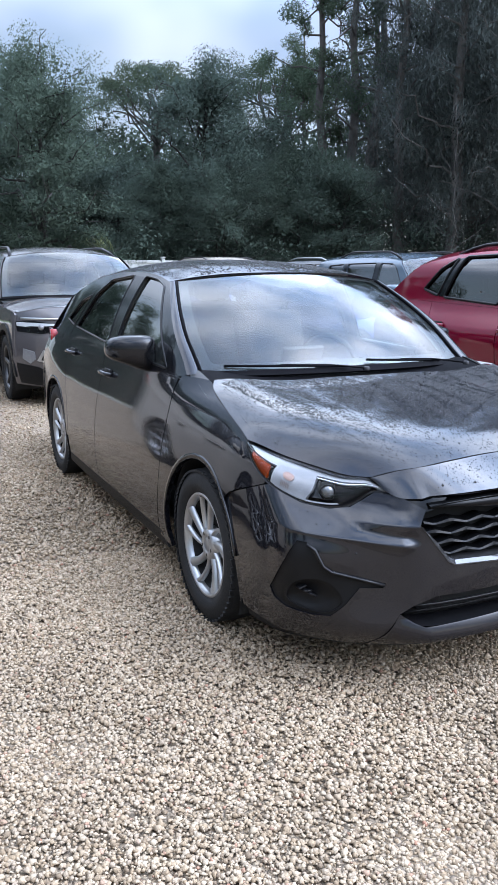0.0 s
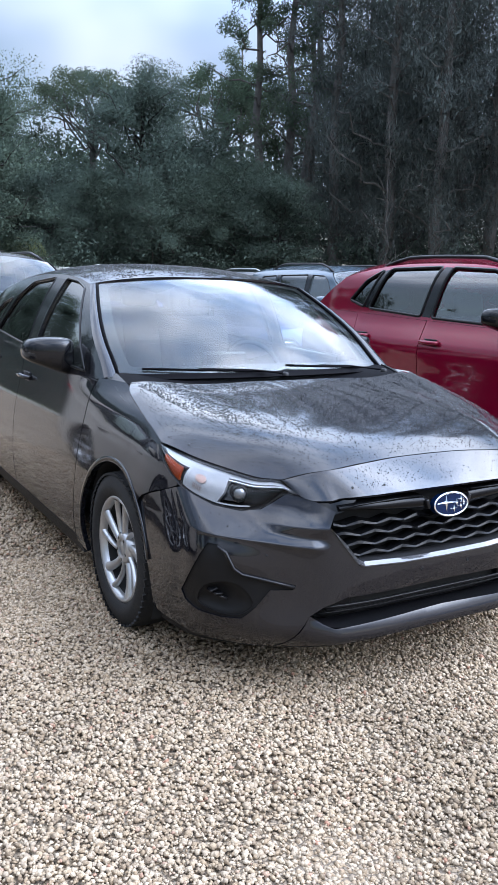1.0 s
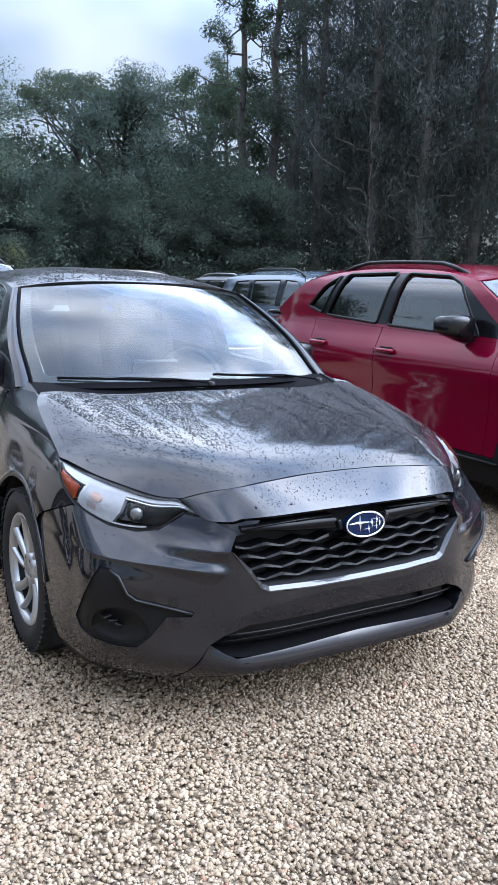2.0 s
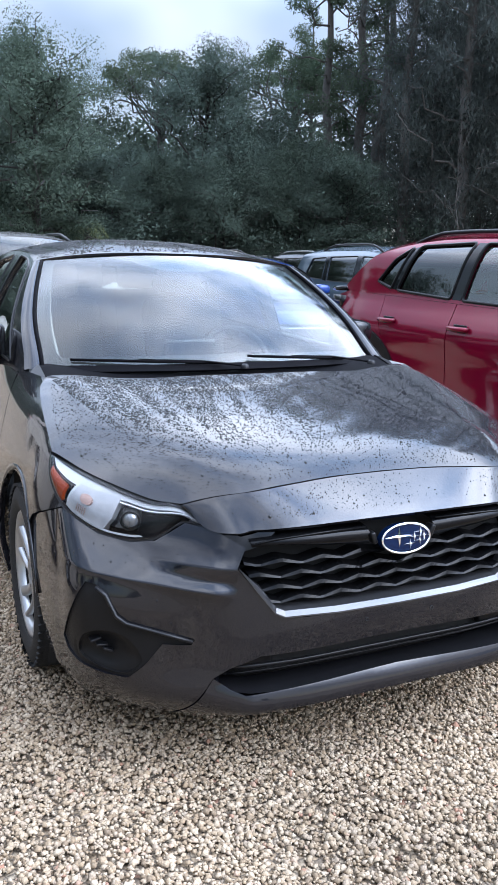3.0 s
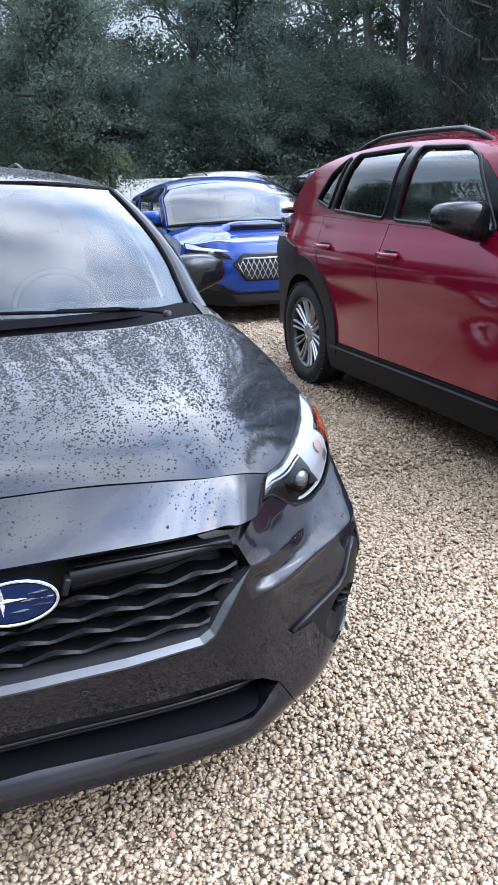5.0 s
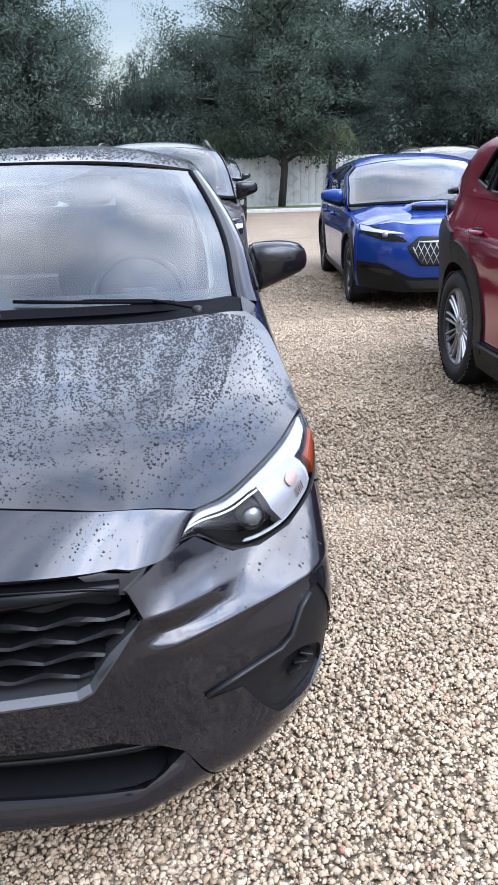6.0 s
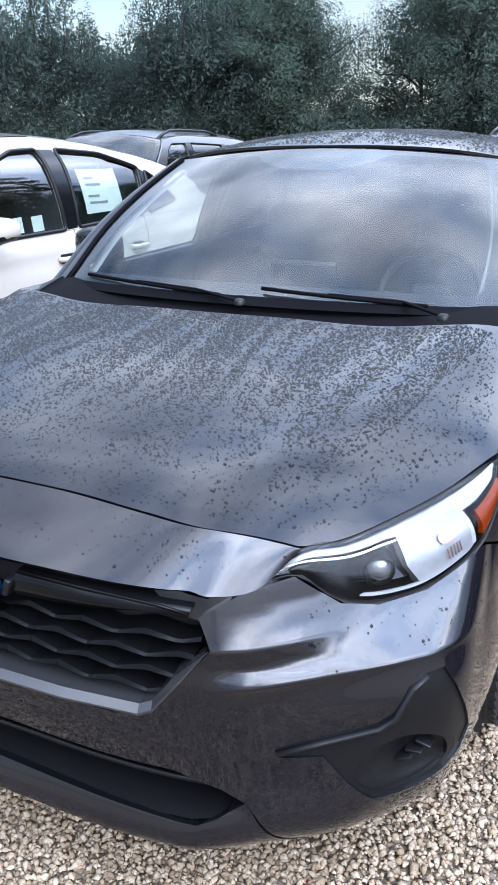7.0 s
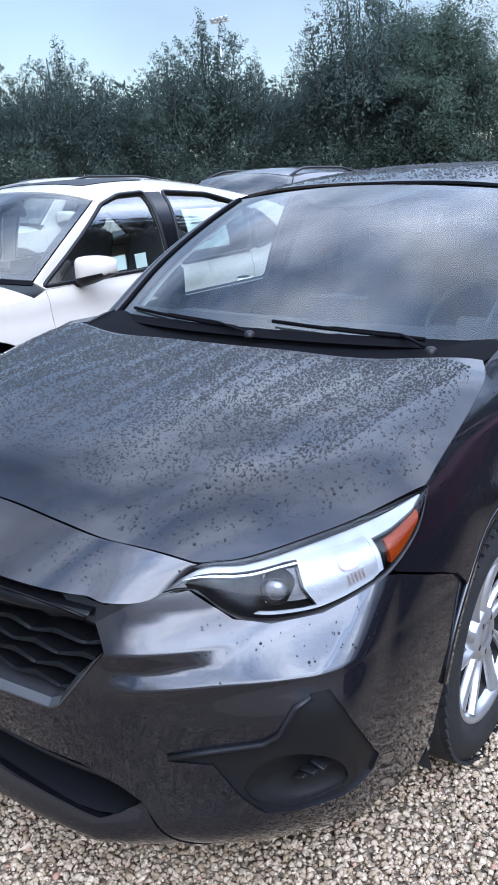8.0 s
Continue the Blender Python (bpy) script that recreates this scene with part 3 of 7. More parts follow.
def cabin(car, shell, belt_y, seats=True, wheel_side=0.37, floor=0.32, front=0.45, rear=2.5, dash_z=0.93, rear_row=True):
    """Floor, dashboard, steering wheel, seats with headrests and headliner."""
    hw = float(shell.hx(np.array([1.0]), np.array([0.6]))[0]) - 0.10
    bm = bmesh.new()
    box(bm, (0, (front + rear) / 2, floor - 0.05), (2 * hw, rear - front + 0.7, 0.06), 0.01)
    part("cabin_floor", bm, M_DASH, car)
    bm = bmesh.new()
    sec = [(front - 0.15, dash_z - 0.02), (front + 0.10, dash_z), (front + 0.34, dash_z - 0.015), (front + 0.46, dash_z - 0.06), (front + 0.48, dash_z - 0.16), (front + 0.42, dash_z - 0.34), (front + 0.1, dash_z - 0.5), (front - 0.15, dash_z - 0.5)]
    rings = []
    for x in np.linspace(-hw, hw, 13):
        d = 0.03 * math.cos(x / hw * 2.6)
        rings.append([bm.verts.new((x, y + d + 0.12 * (x / hw)**2, z)) for y, z in sec])
    for a, b in zip(rings, rings[1:]):
        for j in range(len(sec)):
            bm.faces.new((a[j], a[(j + 1) % len(sec)], b[(j + 1) % len(sec)], b[j]))
    bm.faces.new(rings[0])
    bm.faces.new(rings[-1][::-1])
    part("dashboard", bm, M_DASH, car)
    sw = new("steering_wheel")
    sw.parent = car
    sw.matrix_local = pose(wheel_side, front + 0.62, dash_z - 0.06, 66, 0, 0)
    bm = bmesh.new()
    tube(bm, [(0.185 * math.cos(t), 0.185 * math.sin(t), 0) for t in np.linspace(0, 2 * math.pi, 36, endpoint=False)], 0.015, 8, closed=True)
    part("wheel_ring", bm, M_TRIM, sw)
    bm = bmesh.new()
    box(bm, (0, 0, -0.02), (0.15, 0.11, 0.05), 0.02)
    part("airbag_cover", bm, M_DASH, sw)
    for a in (0, 180, 270):
        bm = bmesh.new()
        tube(bm, [(0.06 * math.cos(radians(a)), 0.06 * math.sin(radians(a)), -0.02), (0.18 * math.cos(radians(a)), 0.18 * math.sin(radians(a)), 0)], 0.014, 6)
        part("wheel_spoke", bm, M_DASH, sw)
    bm = bmesh.new()
    box(bm, (0, front + 0.30, dash_z + 0.03), (0.24, 0.03, 0.14), 0.01, pose(0, 0, 0, 20, 0, 0))
    part("centre_screen", bm, M_GLOSSBLACK, car)

    def seat(x, y):
        st = new("seat")
        st.parent = car
        st.matrix_local = pose(x, y, floor)
        bm = bmesh.new()
        box(bm, (0, 0, 0.20), (0.50, 0.52, 0.18), 0.06)
        part("cushion", bm, M_SEAT, st)
        bm = bmesh.new()
        box(bm, (0, 0.34, 0.53), (0.48, 0.15, 0.62), 0.06, pose(0, 0, 0, -16, 0, 0))
        part("seat_back", bm, M_SEAT, st)
        bm = bmesh.new()
        box(bm, (0, 0.46, 0.93), (0.27, 0.11, 0.19), 0.045, pose(0, 0, 0, -10, 0, 0))
        part("headrest", bm, M_SEAT, st)
        bm = bmesh.new()
        for k in (-0.06, 0.06):
            tube(bm, [(k, 0.44, 0.80), (k, 0.46, 0.88)], 0.007, 6)
        part("headrest_post", bm, M_SATIN, st)
        return st
    if seats:
        first = seat(0.37, front + 1.02)
        copy_thing(first, pose(-0.37, front + 1.02, floor)).parent = car
        if rear_row:
            for x in (0.37, 0, -0.37):
                copy_thing(first, pose(x, front + 1.92, floor + 0.02)).parent = car


def inner_mirror(car, shell):
    p = shell.screen(np.array([0.0]), np.array([0.86]))[0]
    mr = new("rear_view_mirror")
    mr.parent = car
    mr.matrix_local = pose(p[0], p[1] + 0.13, p[2] - 0.075)
    bm = bmesh.new()
    box(bm, (0, 0, 0), (0.22, 0.025, 0.055), 0.012)
    part("mirror_body", bm, M_DASH, mr)
    bm = bmesh.new()
    tube(bm, [(0, 0, 0), (0, -0.03, 0.055)], 0.012, 6)
    part("mirror_stem", bm, M_DASH, mr)
    bm = bmesh.new()
    box(bm, (0, p[1] + 0.10, p[2] - 0.030), (0.16, 0.12, 0.045), 0.018, pose(0, 0, 0, -25, 0, 0))
    part("camera_housing", bm, M_DASH, car)


def glasshouse(car, sh, windows, posts, base_line, tail, mat, glass_r=None, roof_rear=None, front_q=0.985, roof_mat=None, seal=.0055):
    """Side frames with window holes, panes, window posts, windshield and roof. posts: dark strips between the panes."""
    rail_y = np.linspace(sh.pillar[-1][0], tail[-1][0], 14)
    rail = [(float(y), float(sh.rail(np.array([y]))[0])) for y in rail_y]
    outer = [sh.pillar[0]] + list(base_line) + list(tail[:-1]) + rail[::-1]
    a0, a1 = sh.pillar[0], sh.pillar[-1]
    s = np.linspace(0.12, 0.95, 7)[::-1]
    outer += [(a0[0] + (a1[0] - a0[0]) * t, a0[1] + (a1[1] - a0[1]) * t + 0.018 * 4 * t * (1 - t)) for t in s]
    both("side_frame", outer, sh.side, mat, car, holes=windows, step=0.05, lip=0.02)
    for i, win in enumerate(windows):
        g = M_GLASS if i == 0 or glass_r is None else glass_r
        for ob in both("side_window", win, sh.side, g, car, step=0.06, lip=0, out=-0.010, label="clear side window pane" if i == 0 else "dark tinted side window pane"):
            ob.visible_shadow = False
        edge = sh.side(*np.array(dense(win, .03)).T)
        for sg in (1, -1):
            bm = bmesh.new()
            tube(bm, [(sg * (x + .001), y, z) for x, y, z in edge], seal, 5, closed=True, flat=1.0, up=(1, 0, 0))
            part("window_seal", bm, M_TRIM, car)
    for p in posts:
        both("pillar_trim", p, sh.side, M_GLOSSBLACK, car, step=0.05, lip=0.0, out=0.0025)
    q = front_q
    pane = panel("windshield", [(-q, 0.016), (q, 0.016), (q, 1.0), (-q, 1.0)], sh.screen, M_WINDSHIELD, car, step=0.06, lip=0, out=0.0, label="raked glass windshield with reflections")
    pane.visible_shadow = False
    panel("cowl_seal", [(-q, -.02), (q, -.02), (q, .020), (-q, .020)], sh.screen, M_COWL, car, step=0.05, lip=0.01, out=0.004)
    inner = fillet([(-q + 0.075, 0.085), (q - 0.075, 0.085), (q - 0.085, 0.968), (0.40, 0.968), (0.32, 0.885), (0.15, 0.80), (-0.15, 0.80), (-0.32, 0.885), (-0.40, 0.968), (-q + 0.085, 0.968)], 0.05)
    panel("windshield_border", [(-q, 0.0), (q, 0.0), (q, 1.0), (-q, 1.0)], sh.screen, M_FRIT, car, holes=[inner], step=0.06, lip=0, out=-0.006)
    for sg in (1, -1):
        bm = bmesh.new()
        tube(bm, [Vector(v) + Vector((0, -.003, .002)) for v in sh.screen(np.full(12, sg * q), np.linspace(.01, 1, 12))], .0075, 6)
        part("windshield_seal", bm, M_COWL, car)

    def post(u, s):
        """The strip from the glass to the side frame."""
        u, s = np.asarray(u, float)[:, None], np.asarray(s, float)
        a = sh.screen(np.full(len(s), q), s)
        ye = a0[0] + (a1[0] - a0[0]) * s
        ze = a0[1] + (a1[1] - a0[1]) * s + 0.018 * 4 * s * (1 - s)
        b = sh.side(ye, ze)
        return a + (b - a) * u + np.array([0, -1.0, 0.6]) * (0.008 * np.sin(np.pi * u))
    both("windshield_pillar", [(0, 0), (1, 0), (1, 1), (0, 1)], post, mat, car, step=0.12, lip=0)
    y0 = sh.top[0]
    y1 = sh.pillar[-1][0]
    ye = roof_rear if roof_rear else tail[-1][0]
    xs = np.linspace(-1, 1, 17)

    def edge(y_mid, y_side, shrink=0.0):
        out = []
        for t in xs:
            y = y_mid + (y_side - y_mid) * abs(t)**2.2
            xr = float(sh.hx(np.array([y]), sh.rail(np.array([y])))[0])
            out.append((t * (xr - shrink), y))
        return out
    ys = np.linspace(y1, ye, 12)[1:-1]
    fr = edge(y0 + 0.012, y1 + 0.012)
    re = edge(ye, ye)
    sides = [(float(sh.hx(np.array([y]), sh.rail(np.array([y])))[0]), float(y)) for y in ys]
    poly = fr + sides + re[::-1] + [(-x, y) for x, y in sides[::-1]]
    panel("roof", poly, sh.roof, roof_mat or mat, car, step=0.06, lip=0.01)
    return poly


# ---- the charcoal hatchback ----
SIDE = table2([0.15, 0.30, 0.50, 0.68, 0.80, 0.88, 0.95, 1.02, 1.15, 1.28, 1.40], [-0.60, -0.35, -0.10, 0.20, 0.55, 1.3, 2.2, 2.9, 3.3], [
    [.79, .82, .825, .815, .79, .74, .68, .64, .60, .55, .50],
    [.855, .886, .886, .868, .834, .788, .73, .69, .65, .60, .55],
    [.868, .898, .898, .874, .844, .808, .745, .70, .66, .62, .57],
    [.868, .897, .898, .878, .850, .822, .775, .735, .70, .66, .60],
    [.868, .898, .899, .879, .852, .833, .812, .790, .743, .677, .595],
    [.872, .899, .901, .881, .854, .836, .820, .794, .744, .679, .600],
    [.872, .900, .902, .883, .857, .839, .823, .794, .738, .673, .594],
    [.85, .880, .890, .880, .862, .842, .812, .77, .70, .63, .55],
    [.80, .83, .84, .835, .82, .79, .75, .70, .63, .56, .49]])
HOOD = table2([0, 0.25, 0.40, 0.50, 0.60, 0.70, 0.80, 0.90], [-0.98, -0.90, -0.84, -0.76, -0.66, -0.50, -0.35, -0.15, 0.05, 0.25], [
    [.69, .687, .665, .63, .57, .52, .48, .46],
    [.757, .755, .738, .70, .62, .56, .52, .50],
    [.80, .797, .784, .749, .682, .62, .58, .55],
    [.830, .827, .813, .786, .722, .65, .60, .57],
    [.857, .854, .846, .831, .794, .732, .67, .62],
    [.89, .889, .88, .872, .852, .815, .765, .71],
    [.917, .916, .907, .90, .889, .868, .832, .77],
    [.94, .938, .929, .923, .921, .913, .883, .82],
    [.957, .956, .951, .951, .957, .957, .928, .86],
    [.97, .969, .967, .968, .973, .975, .952, .88]])
FACE = table2([0, 0.38, 0.47, 0.58, 0.68, 0.77, 0.83, 0.96, 1.15, 1.30], [0.14, 0.24, 0.32, 0.42, 0.54, 0.60, 0.66, 0.72, 0.78, 0.84], [
    [-.88, -.87, -.85, -.80, -.74, -.66, -.59, -.47, -.33, -.19],
    [-.965, -.955, -.945, -.905, -.85, -.755, -.66, -.50, -.33, -.19],
    [-.958, -.95, -.937, -.888, -.832, -.768, -.69, -.54, -.34, -.19],
    [-.966, -.951, -.932, -.876, -.822, -.768, -.71, -.57, -.345, -.19],
    [-.958, -.942, -.922, -.862, -.805, -.755, -.70, -.56, -.35, -.19],
    [-.952, -.937, -.915, -.835, -.755, -.69, -.635, -.52, -.345, -.19],
    [-.942, -.928, -.895, -.80, -.705, -.625, -.575, -.48, -.34, -.19],
    [-.92, -.905, -.87, -.775, -.68, -.595, -.53, -.44, -.335, -.19],
    [-.86, -.845, -.815, -.71, -.625, -.545, -.48, -.40, -.325, -.19],
    [-.80, -.78, -.75, -.63, -.55, -.47, -.41, -.35, -.31, -.19]])
HOOD = evened(HOOD, [0, .90], [-.98, .25], .022, .045)
FACE = evened(FACE, [0, 1.30], [.14, .84], .030, .026)
FACE_C = [0, 0.38, 0.47, 0.58, 0.68, 0.77, 0.83, 0.96, 1.15, 1.30]
FACE_X = [0, 0.38, 0.47, 0.58, 0.68, 0.77, 0.83, 0.868, 0.886, 0.890]


def hood_chart(x, y):
    x, y = np.asarray(x, float), np.asarray(y, float)
    a = np.abs(x) * (1 - np.exp(-np.abs(x) / 0.05))
    return np.stack([x, y, HOOD(a, y)], -1)


def face_chart(c, z):
    """The bumper's skin: c runs from the middle outwards and on round the corner."""
    c, z = np.asarray(c, float), np.asarray(z, float)
    a = np.abs(c) * (1 - np.exp(-np.abs(c) / 0.05))
    k = spline1([0.14, 0.24, 0.32, 0.42, 0.50, 0.60, 0.70, 0.78, 0.84], [.942, .967, .982, .994, 1, 1, .99, .972, .95], z)
    k = k + np.interp(z, [.24, .40, .46, .58, .70, .84], [.006, .006, .003, -.013, -.018, -.018]) * np.clip((a - .74) / .22, 0, 1)  # the corner leans inwards above
    # two sharp folds that run together under the lamp, with a notch between them, and a crease round the corner below the lamp
    z1 = .600 + .06 * (a - .46)
    z2 = .535 + .13 * (a - .50)
    k1 = np.interp(a, [.45, .52, .60, .68], [.5, 1, .8, 0])
    k2 = np.interp(a, [.46, .53, .60, .82, .92, 1.05], [0, .7, 1, 1, .5, 0])
    k3 = np.interp(a, [.46, .50, .60, .68], [0, 1, .8, 0])
    k1, k2, k3 = (k * k * (3 - 2 * k) for k in (k1, k2, k3))

    def ridge(d, up, down, soft=.0025):
        return np.exp(-(np.sqrt(d**2 + soft**2) - soft) / np.where(d > 0, up, down))
    fold = .009 * k1 * ridge(z - z1, .030, .013) + .021 * k2 * np.where(z > z2, np.clip(1 - (np.sqrt((z - z2)**2 + 4e-6) - .002) / .115, 0, 1), ridge(z - z2, 1.0, .018, .002)) - .010 * k3 * np.exp(-((z - (z1 + z2) / 2 + .004) / .015)**2)
    ca = np.interp(z, [.50, .57, .70], [.785, .795, .835])
    kc = np.interp(z, [.46, .56, .66, .74], [0, 1, 1, .4])
    corner = .007 * kc * ridge(a - ca, .045, .05, .004)
    fold = fold + corner * .7
    return np.stack([np.sign(c) * (spline1(FACE_C, FACE_X, np.abs(c)) * k + corner * .7), FACE(a, z) - fold, z], -1)


def face_c(y, z):
    c = np.linspace(0.8, 1.30, 80)
    return float(np.interp(y, face_chart(c, np.full(80, z))[:, 1], c))


def hood_z(x, y):
    return float(hood_chart(np.array([x]), np.array([y]))[0][2])


def on_face(c, z, out=0.0):
    p = face_chart(np.array([c]), np.array([z]))[0]
    return Vector((p[0], p[1] - out, p[2]))


hatch_shell = Shell(
    rail=([0.985, 1.2, 1.6, 2.0, 2.5, 3.0, 3.3], [1.350, 1.377, 1.395, 1.385, 1.325, 1.19, 1.08]),
    crown=([0.80, 0.95, 1.2, 1.6, 2.0, 2.6, 3.2, 3.45], [1.37, 1.405, 1.442, 1.466, 1.462, 1.41, 1.31, 1.27]),
    pillar=[(0.36, 0.960), (0.985, 1.350)], glass_base=(0.21, 0.968), glass_top=(0.91, 1.388), wide=SIDE, inset=0.05)


def hatchback():
    car = thing("hatchback_car", pose(0, 0, 0), "charcoal grey hatchback with rain drops, parked on gravel", "car")
    sh = hatch_shell
    P = M_GRAY
    # hood and nose
    cut = [(0, -.826), (.15, -.829), (.30, -.835), (.40, -.832), (.478, -.808), (.566, -.764)]
    lamp_top = [(.575, -.757), (.635, -.695), (.70, -.605), (.77, -.485), (.828, -.352)]
    gap = [(.816, -.2), (.802, -.05), (.780, .08), (.740, .165)]
    rear = [(.66, .13), (.45, .085), (.2, .070), (0, .066)]
    half = rounded(cut, 4, False) + rounded(lamp_top, 4, False) + rounded(gap, 4, False) + rounded(rear, 3, False)
    poly = half + [(-x, y) for x, y in half[-2:0:-1]]
    panel("hood", poly, hood_chart, P, car, step=0.03, lip=0.018, relax=5, label="dark grey hood beaded with rain")
    # nose: one skin from the hood's cut to the grille's upper edge and the slot beside the lamp
    tx = [0, .15, .30, .39, .45, .50, .545, .574]
    ty = [float(np.interp(x, [c[0] for c in cut] + [.574], [c[1] for c in cut] + [-.759])) for x in tx]
    top_e = np.array([(x, y - .004, hood_z(x, y - .004)) for x, y in zip(tx, ty)])
    low_e = np.array([(0, -.956, .714), (.15, -.953, .713), (.30, -.942, .709), (.385, -.920, .703), (.428, -.899, .698), (.466, -.890, .691), (.526, -.840, .693), (.572, -.764, hood_z(.572, -.764) - .002)])
    step_u = np.linspace(0, 1, len(tx))
    dir_t = np.array([(0, -1.0, -(hood_z(x, y) - hood_z(x, y - .02)) / .02) for x, y in zip(tx, ty)])
    dir_t /= np.linalg.norm(dir_t, axis=1)[:, None]
    dir_l = np.array([(0, -.70, -.71)] * 3 + [(-.08, -.72, -.69)] * 3 + [(-.2, -.66, -.72), (-.4, -.6, -.7)])

    def nose_chart(u, w):
        u, w = np.asarray(u, float), np.asarray(w, float)[:, None]
        a = np.abs(u)
        p0, p1, d0, d1 = (spline1(step_u, q, a) for q in (top_e, low_e, dir_t, dir_l))
        span = np.linalg.norm(p1 - p0, axis=1)[:, None]
        run = (p1 - p0) / span
        d0, d1 = .25 * d0 + .75 * run, .25 * d1 + .75 * run
        p = (2 * w**3 - 3 * w**2 + 1) * p0 + (w**3 - 2 * w**2 + w) * d0 * span * .9 + (-2 * w**3 + 3 * w**2) * p1 + (w**3 - w**2) * d1 * span * .9
        return p * np.stack([np.sign(u), np.ones(len(u)), np.ones(len(u))], -1)
    hatchback.nose = nose_chart
    panel("nose_panel", [(-1, 0), (1, 0), (1, 1), (-1, 1)][::-1], nose_chart, P, car, step=0.03, lip=0.012, flip=True, relax=4)
    slot = [(.36, .706), (.40, .70), (.43, .69), (.462, .682), (.515, .708), (.56, .722), (.576, .702), (.512, .686), (.45, .648), (.41, .66)]
    both("nose_slot", slot, face_chart, M_GLOSSBLACK, car, step=0.03, lip=0.0, out=-0.014)
    # bumper cover, its outline following the grille, the lamps, the arches and the lip
    half = [(0, .372), (.42, .366), (.50, .337), (.546, .308), (.645, .176), (.77, .172), (.95, .18)] + [(face_c(y, z), z) for y, z in arc(0, .305, .356, 199, 134, 12)] + [(face_c(y, z), z) for y, z in ((-.30, .608), (-.36, .633), (-.43, .658), (-.50, .684))] + [(.852, .694), (.83, .683),
            (.77, .649), (.70, .638), (.645, .648), (.61, .672), (.576, .700), (.512, .690), (.45, .655), (.474, .604), (.374, .474), (.30, .463), (0, .458)]
    fog = [(.79, .542), (.815, .545), (.845, .505), (.885, .43), (.925, .345), (.90, .312), (.85, .290), (.79, .283), (.745, .290), (.70, .335), (.655, .394), (.588, .396), (.578, .412), (.74, .450), (.762, .47)]
    fogm = [(-c, z) for c, z in fog[::-1]]
    fc = np.arange(.46, 1.02, .008)
    folds = [(sg * c, z0 + k * (c - c0) + d) for sg in (1, -1) for c in fc for z0, k, c0, hi in ((.600, .06, .46, .70), (.535, .13, .50, 1.02)) if c < hi for d in (-.0045, 0, .0045)]
    panel("front_bumper", half + [(-c, z) for c, z in half[-2:0:-1]], face_chart, P, car, holes=[fog, fogm], extra=folds, step=0.012, lip=0.03, label="dark grey bumper cover with mud specks")
    lip = [(0, .276), (.47, .262), (.505, .278), (.5435, .3065), (.6415, .176), (.60, .182), (.50, .207), (.35, .215), (0, .218)]
    lip_chart = lambda c, z: face_chart(c, z) + np.stack([np.zeros(len(c)), (.012 - .044 * np.clip((.290 - z) / .075, 0, 1)) * np.clip((.60 - np.abs(c)) / .14, 0, 1), np.zeros(len(c))], -1)
    panel("front_lip", lip + [(-c, z) for c, z in lip[-2:0:-1]], lip_chart, P, car, step=0.02, lip=0.05, out=0.002)
    under = [(0, .214), (.35, .211), (.50, .203), (.62, .174), (.77, .168), (.95, .172), (1.1, .172), (1.1, .145), (.77, .142), (0, .15)]
    panel("chin_strip", under + [(-c, z) for c, z in under[-2:0:-1]], face_chart, M_PLASTIC, car, step=0.04, lip=0.05, out=-0.012)
    # lower intake: dark bed with two bars
    bed = [(0, .42), (.50, .41), (.60, .37), (.64, .305), (.60, .22), (0, .20)]
    panel("lower_intake", bed + [(-c, z) for c, z in bed[-2:0:-1]], face_chart, M_DARK, car, step=0.05, lip=0, out=-0.10)
    for zs in (.394, .256):  # roof and floor of the opening
        bm = bmesh.new()
        rings = [[bm.verts.new(on_face(c, zs - .25 * max(0, abs(c) - .44) * (1 if zs > .3 else -.8), -d)) for d in (.012, .06, .11)] for c in np.linspace(-.60, .60, 25)]
        for a, b in zip(rings, rings[1:]):
            for j in range(2):
                bm.faces.new((a[j], a[j + 1], b[j + 1], b[j]))
        part("intake_wall", bm, M_TRIM, car)
    for z, r in ((.326, .0045), (.290, .003)):
        bm = bmesh.new()
        tube(bm, [on_face(c, z, -0.03 if r > .004 else -0.07) for c in np.linspace(-.49, .49, 25)], r, 6, flat=1.3)
        part("intake_bar", bm, M_TRIM, car)
    for s in (1, -1):
        bm = bmesh.new()
        box(bm, on_face(s * .41, .325, -0.075), (.10, .03, .055), 0.008)
        part("intake_block", bm, M_TRIM, car)
    bm = bmesh.new()
    box(bm, (0, -.735, .31), (1.0, .14, .30), .02)
    part("intake_back", bm, M_DARK, car)
    # fog bezels
    for s in (1, -1):
        fb = new("fog_bezel")
        fb.parent = car
        ch = face_chart
        f = fog if s > 0 else fogm
        core = [(.738, .402), (.79, .415), (.838, .385), (.852, .325), (.80, .296), (.75, .300), (.708, .345)]
        core = rounded(core if s > 0 else [(-c, z) for c, z in core[::-1]], 4)
        panel("bezel_plate", f, ch, M_PLASTIC, fb, holes=[core], step=0.025, lip=0.02, out=-0.006, label="textured black fog lamp bezel")
        # rounded pocket with a blank cap
        bm = bmesh.new()
        rings = []
        for d, k in ((-0.016, 1.10), (-0.018, 0.93), (-0.028, 0.76), (-0.042, 0.55), (-0.048, 0.02)):
            cc = np.mean(np.array(core), 0)
            rings.append([bm.verts.new(on_face(*(cc + (np.array(v) - cc) * k), d)) for v in core])
        for a, b in zip(rings, rings[1:]):
            for j in range(len(core)):
                bm.faces.new((a[j], a[(j + 1) % len(core)], b[(j + 1) % len(core)], b[j]))
        part("bezel_pocket", bm, M_PLASTIC, fb)
        bm = bmesh.new()
        for k in range(3):
            box(bm, on_face(s * (.775 + .012 * k), .352 + .012 * k, -0.035), (.030, .03, .007), 0.002, pose(0, 0, 0, 0, s * (-25 + 20 * k), 0))
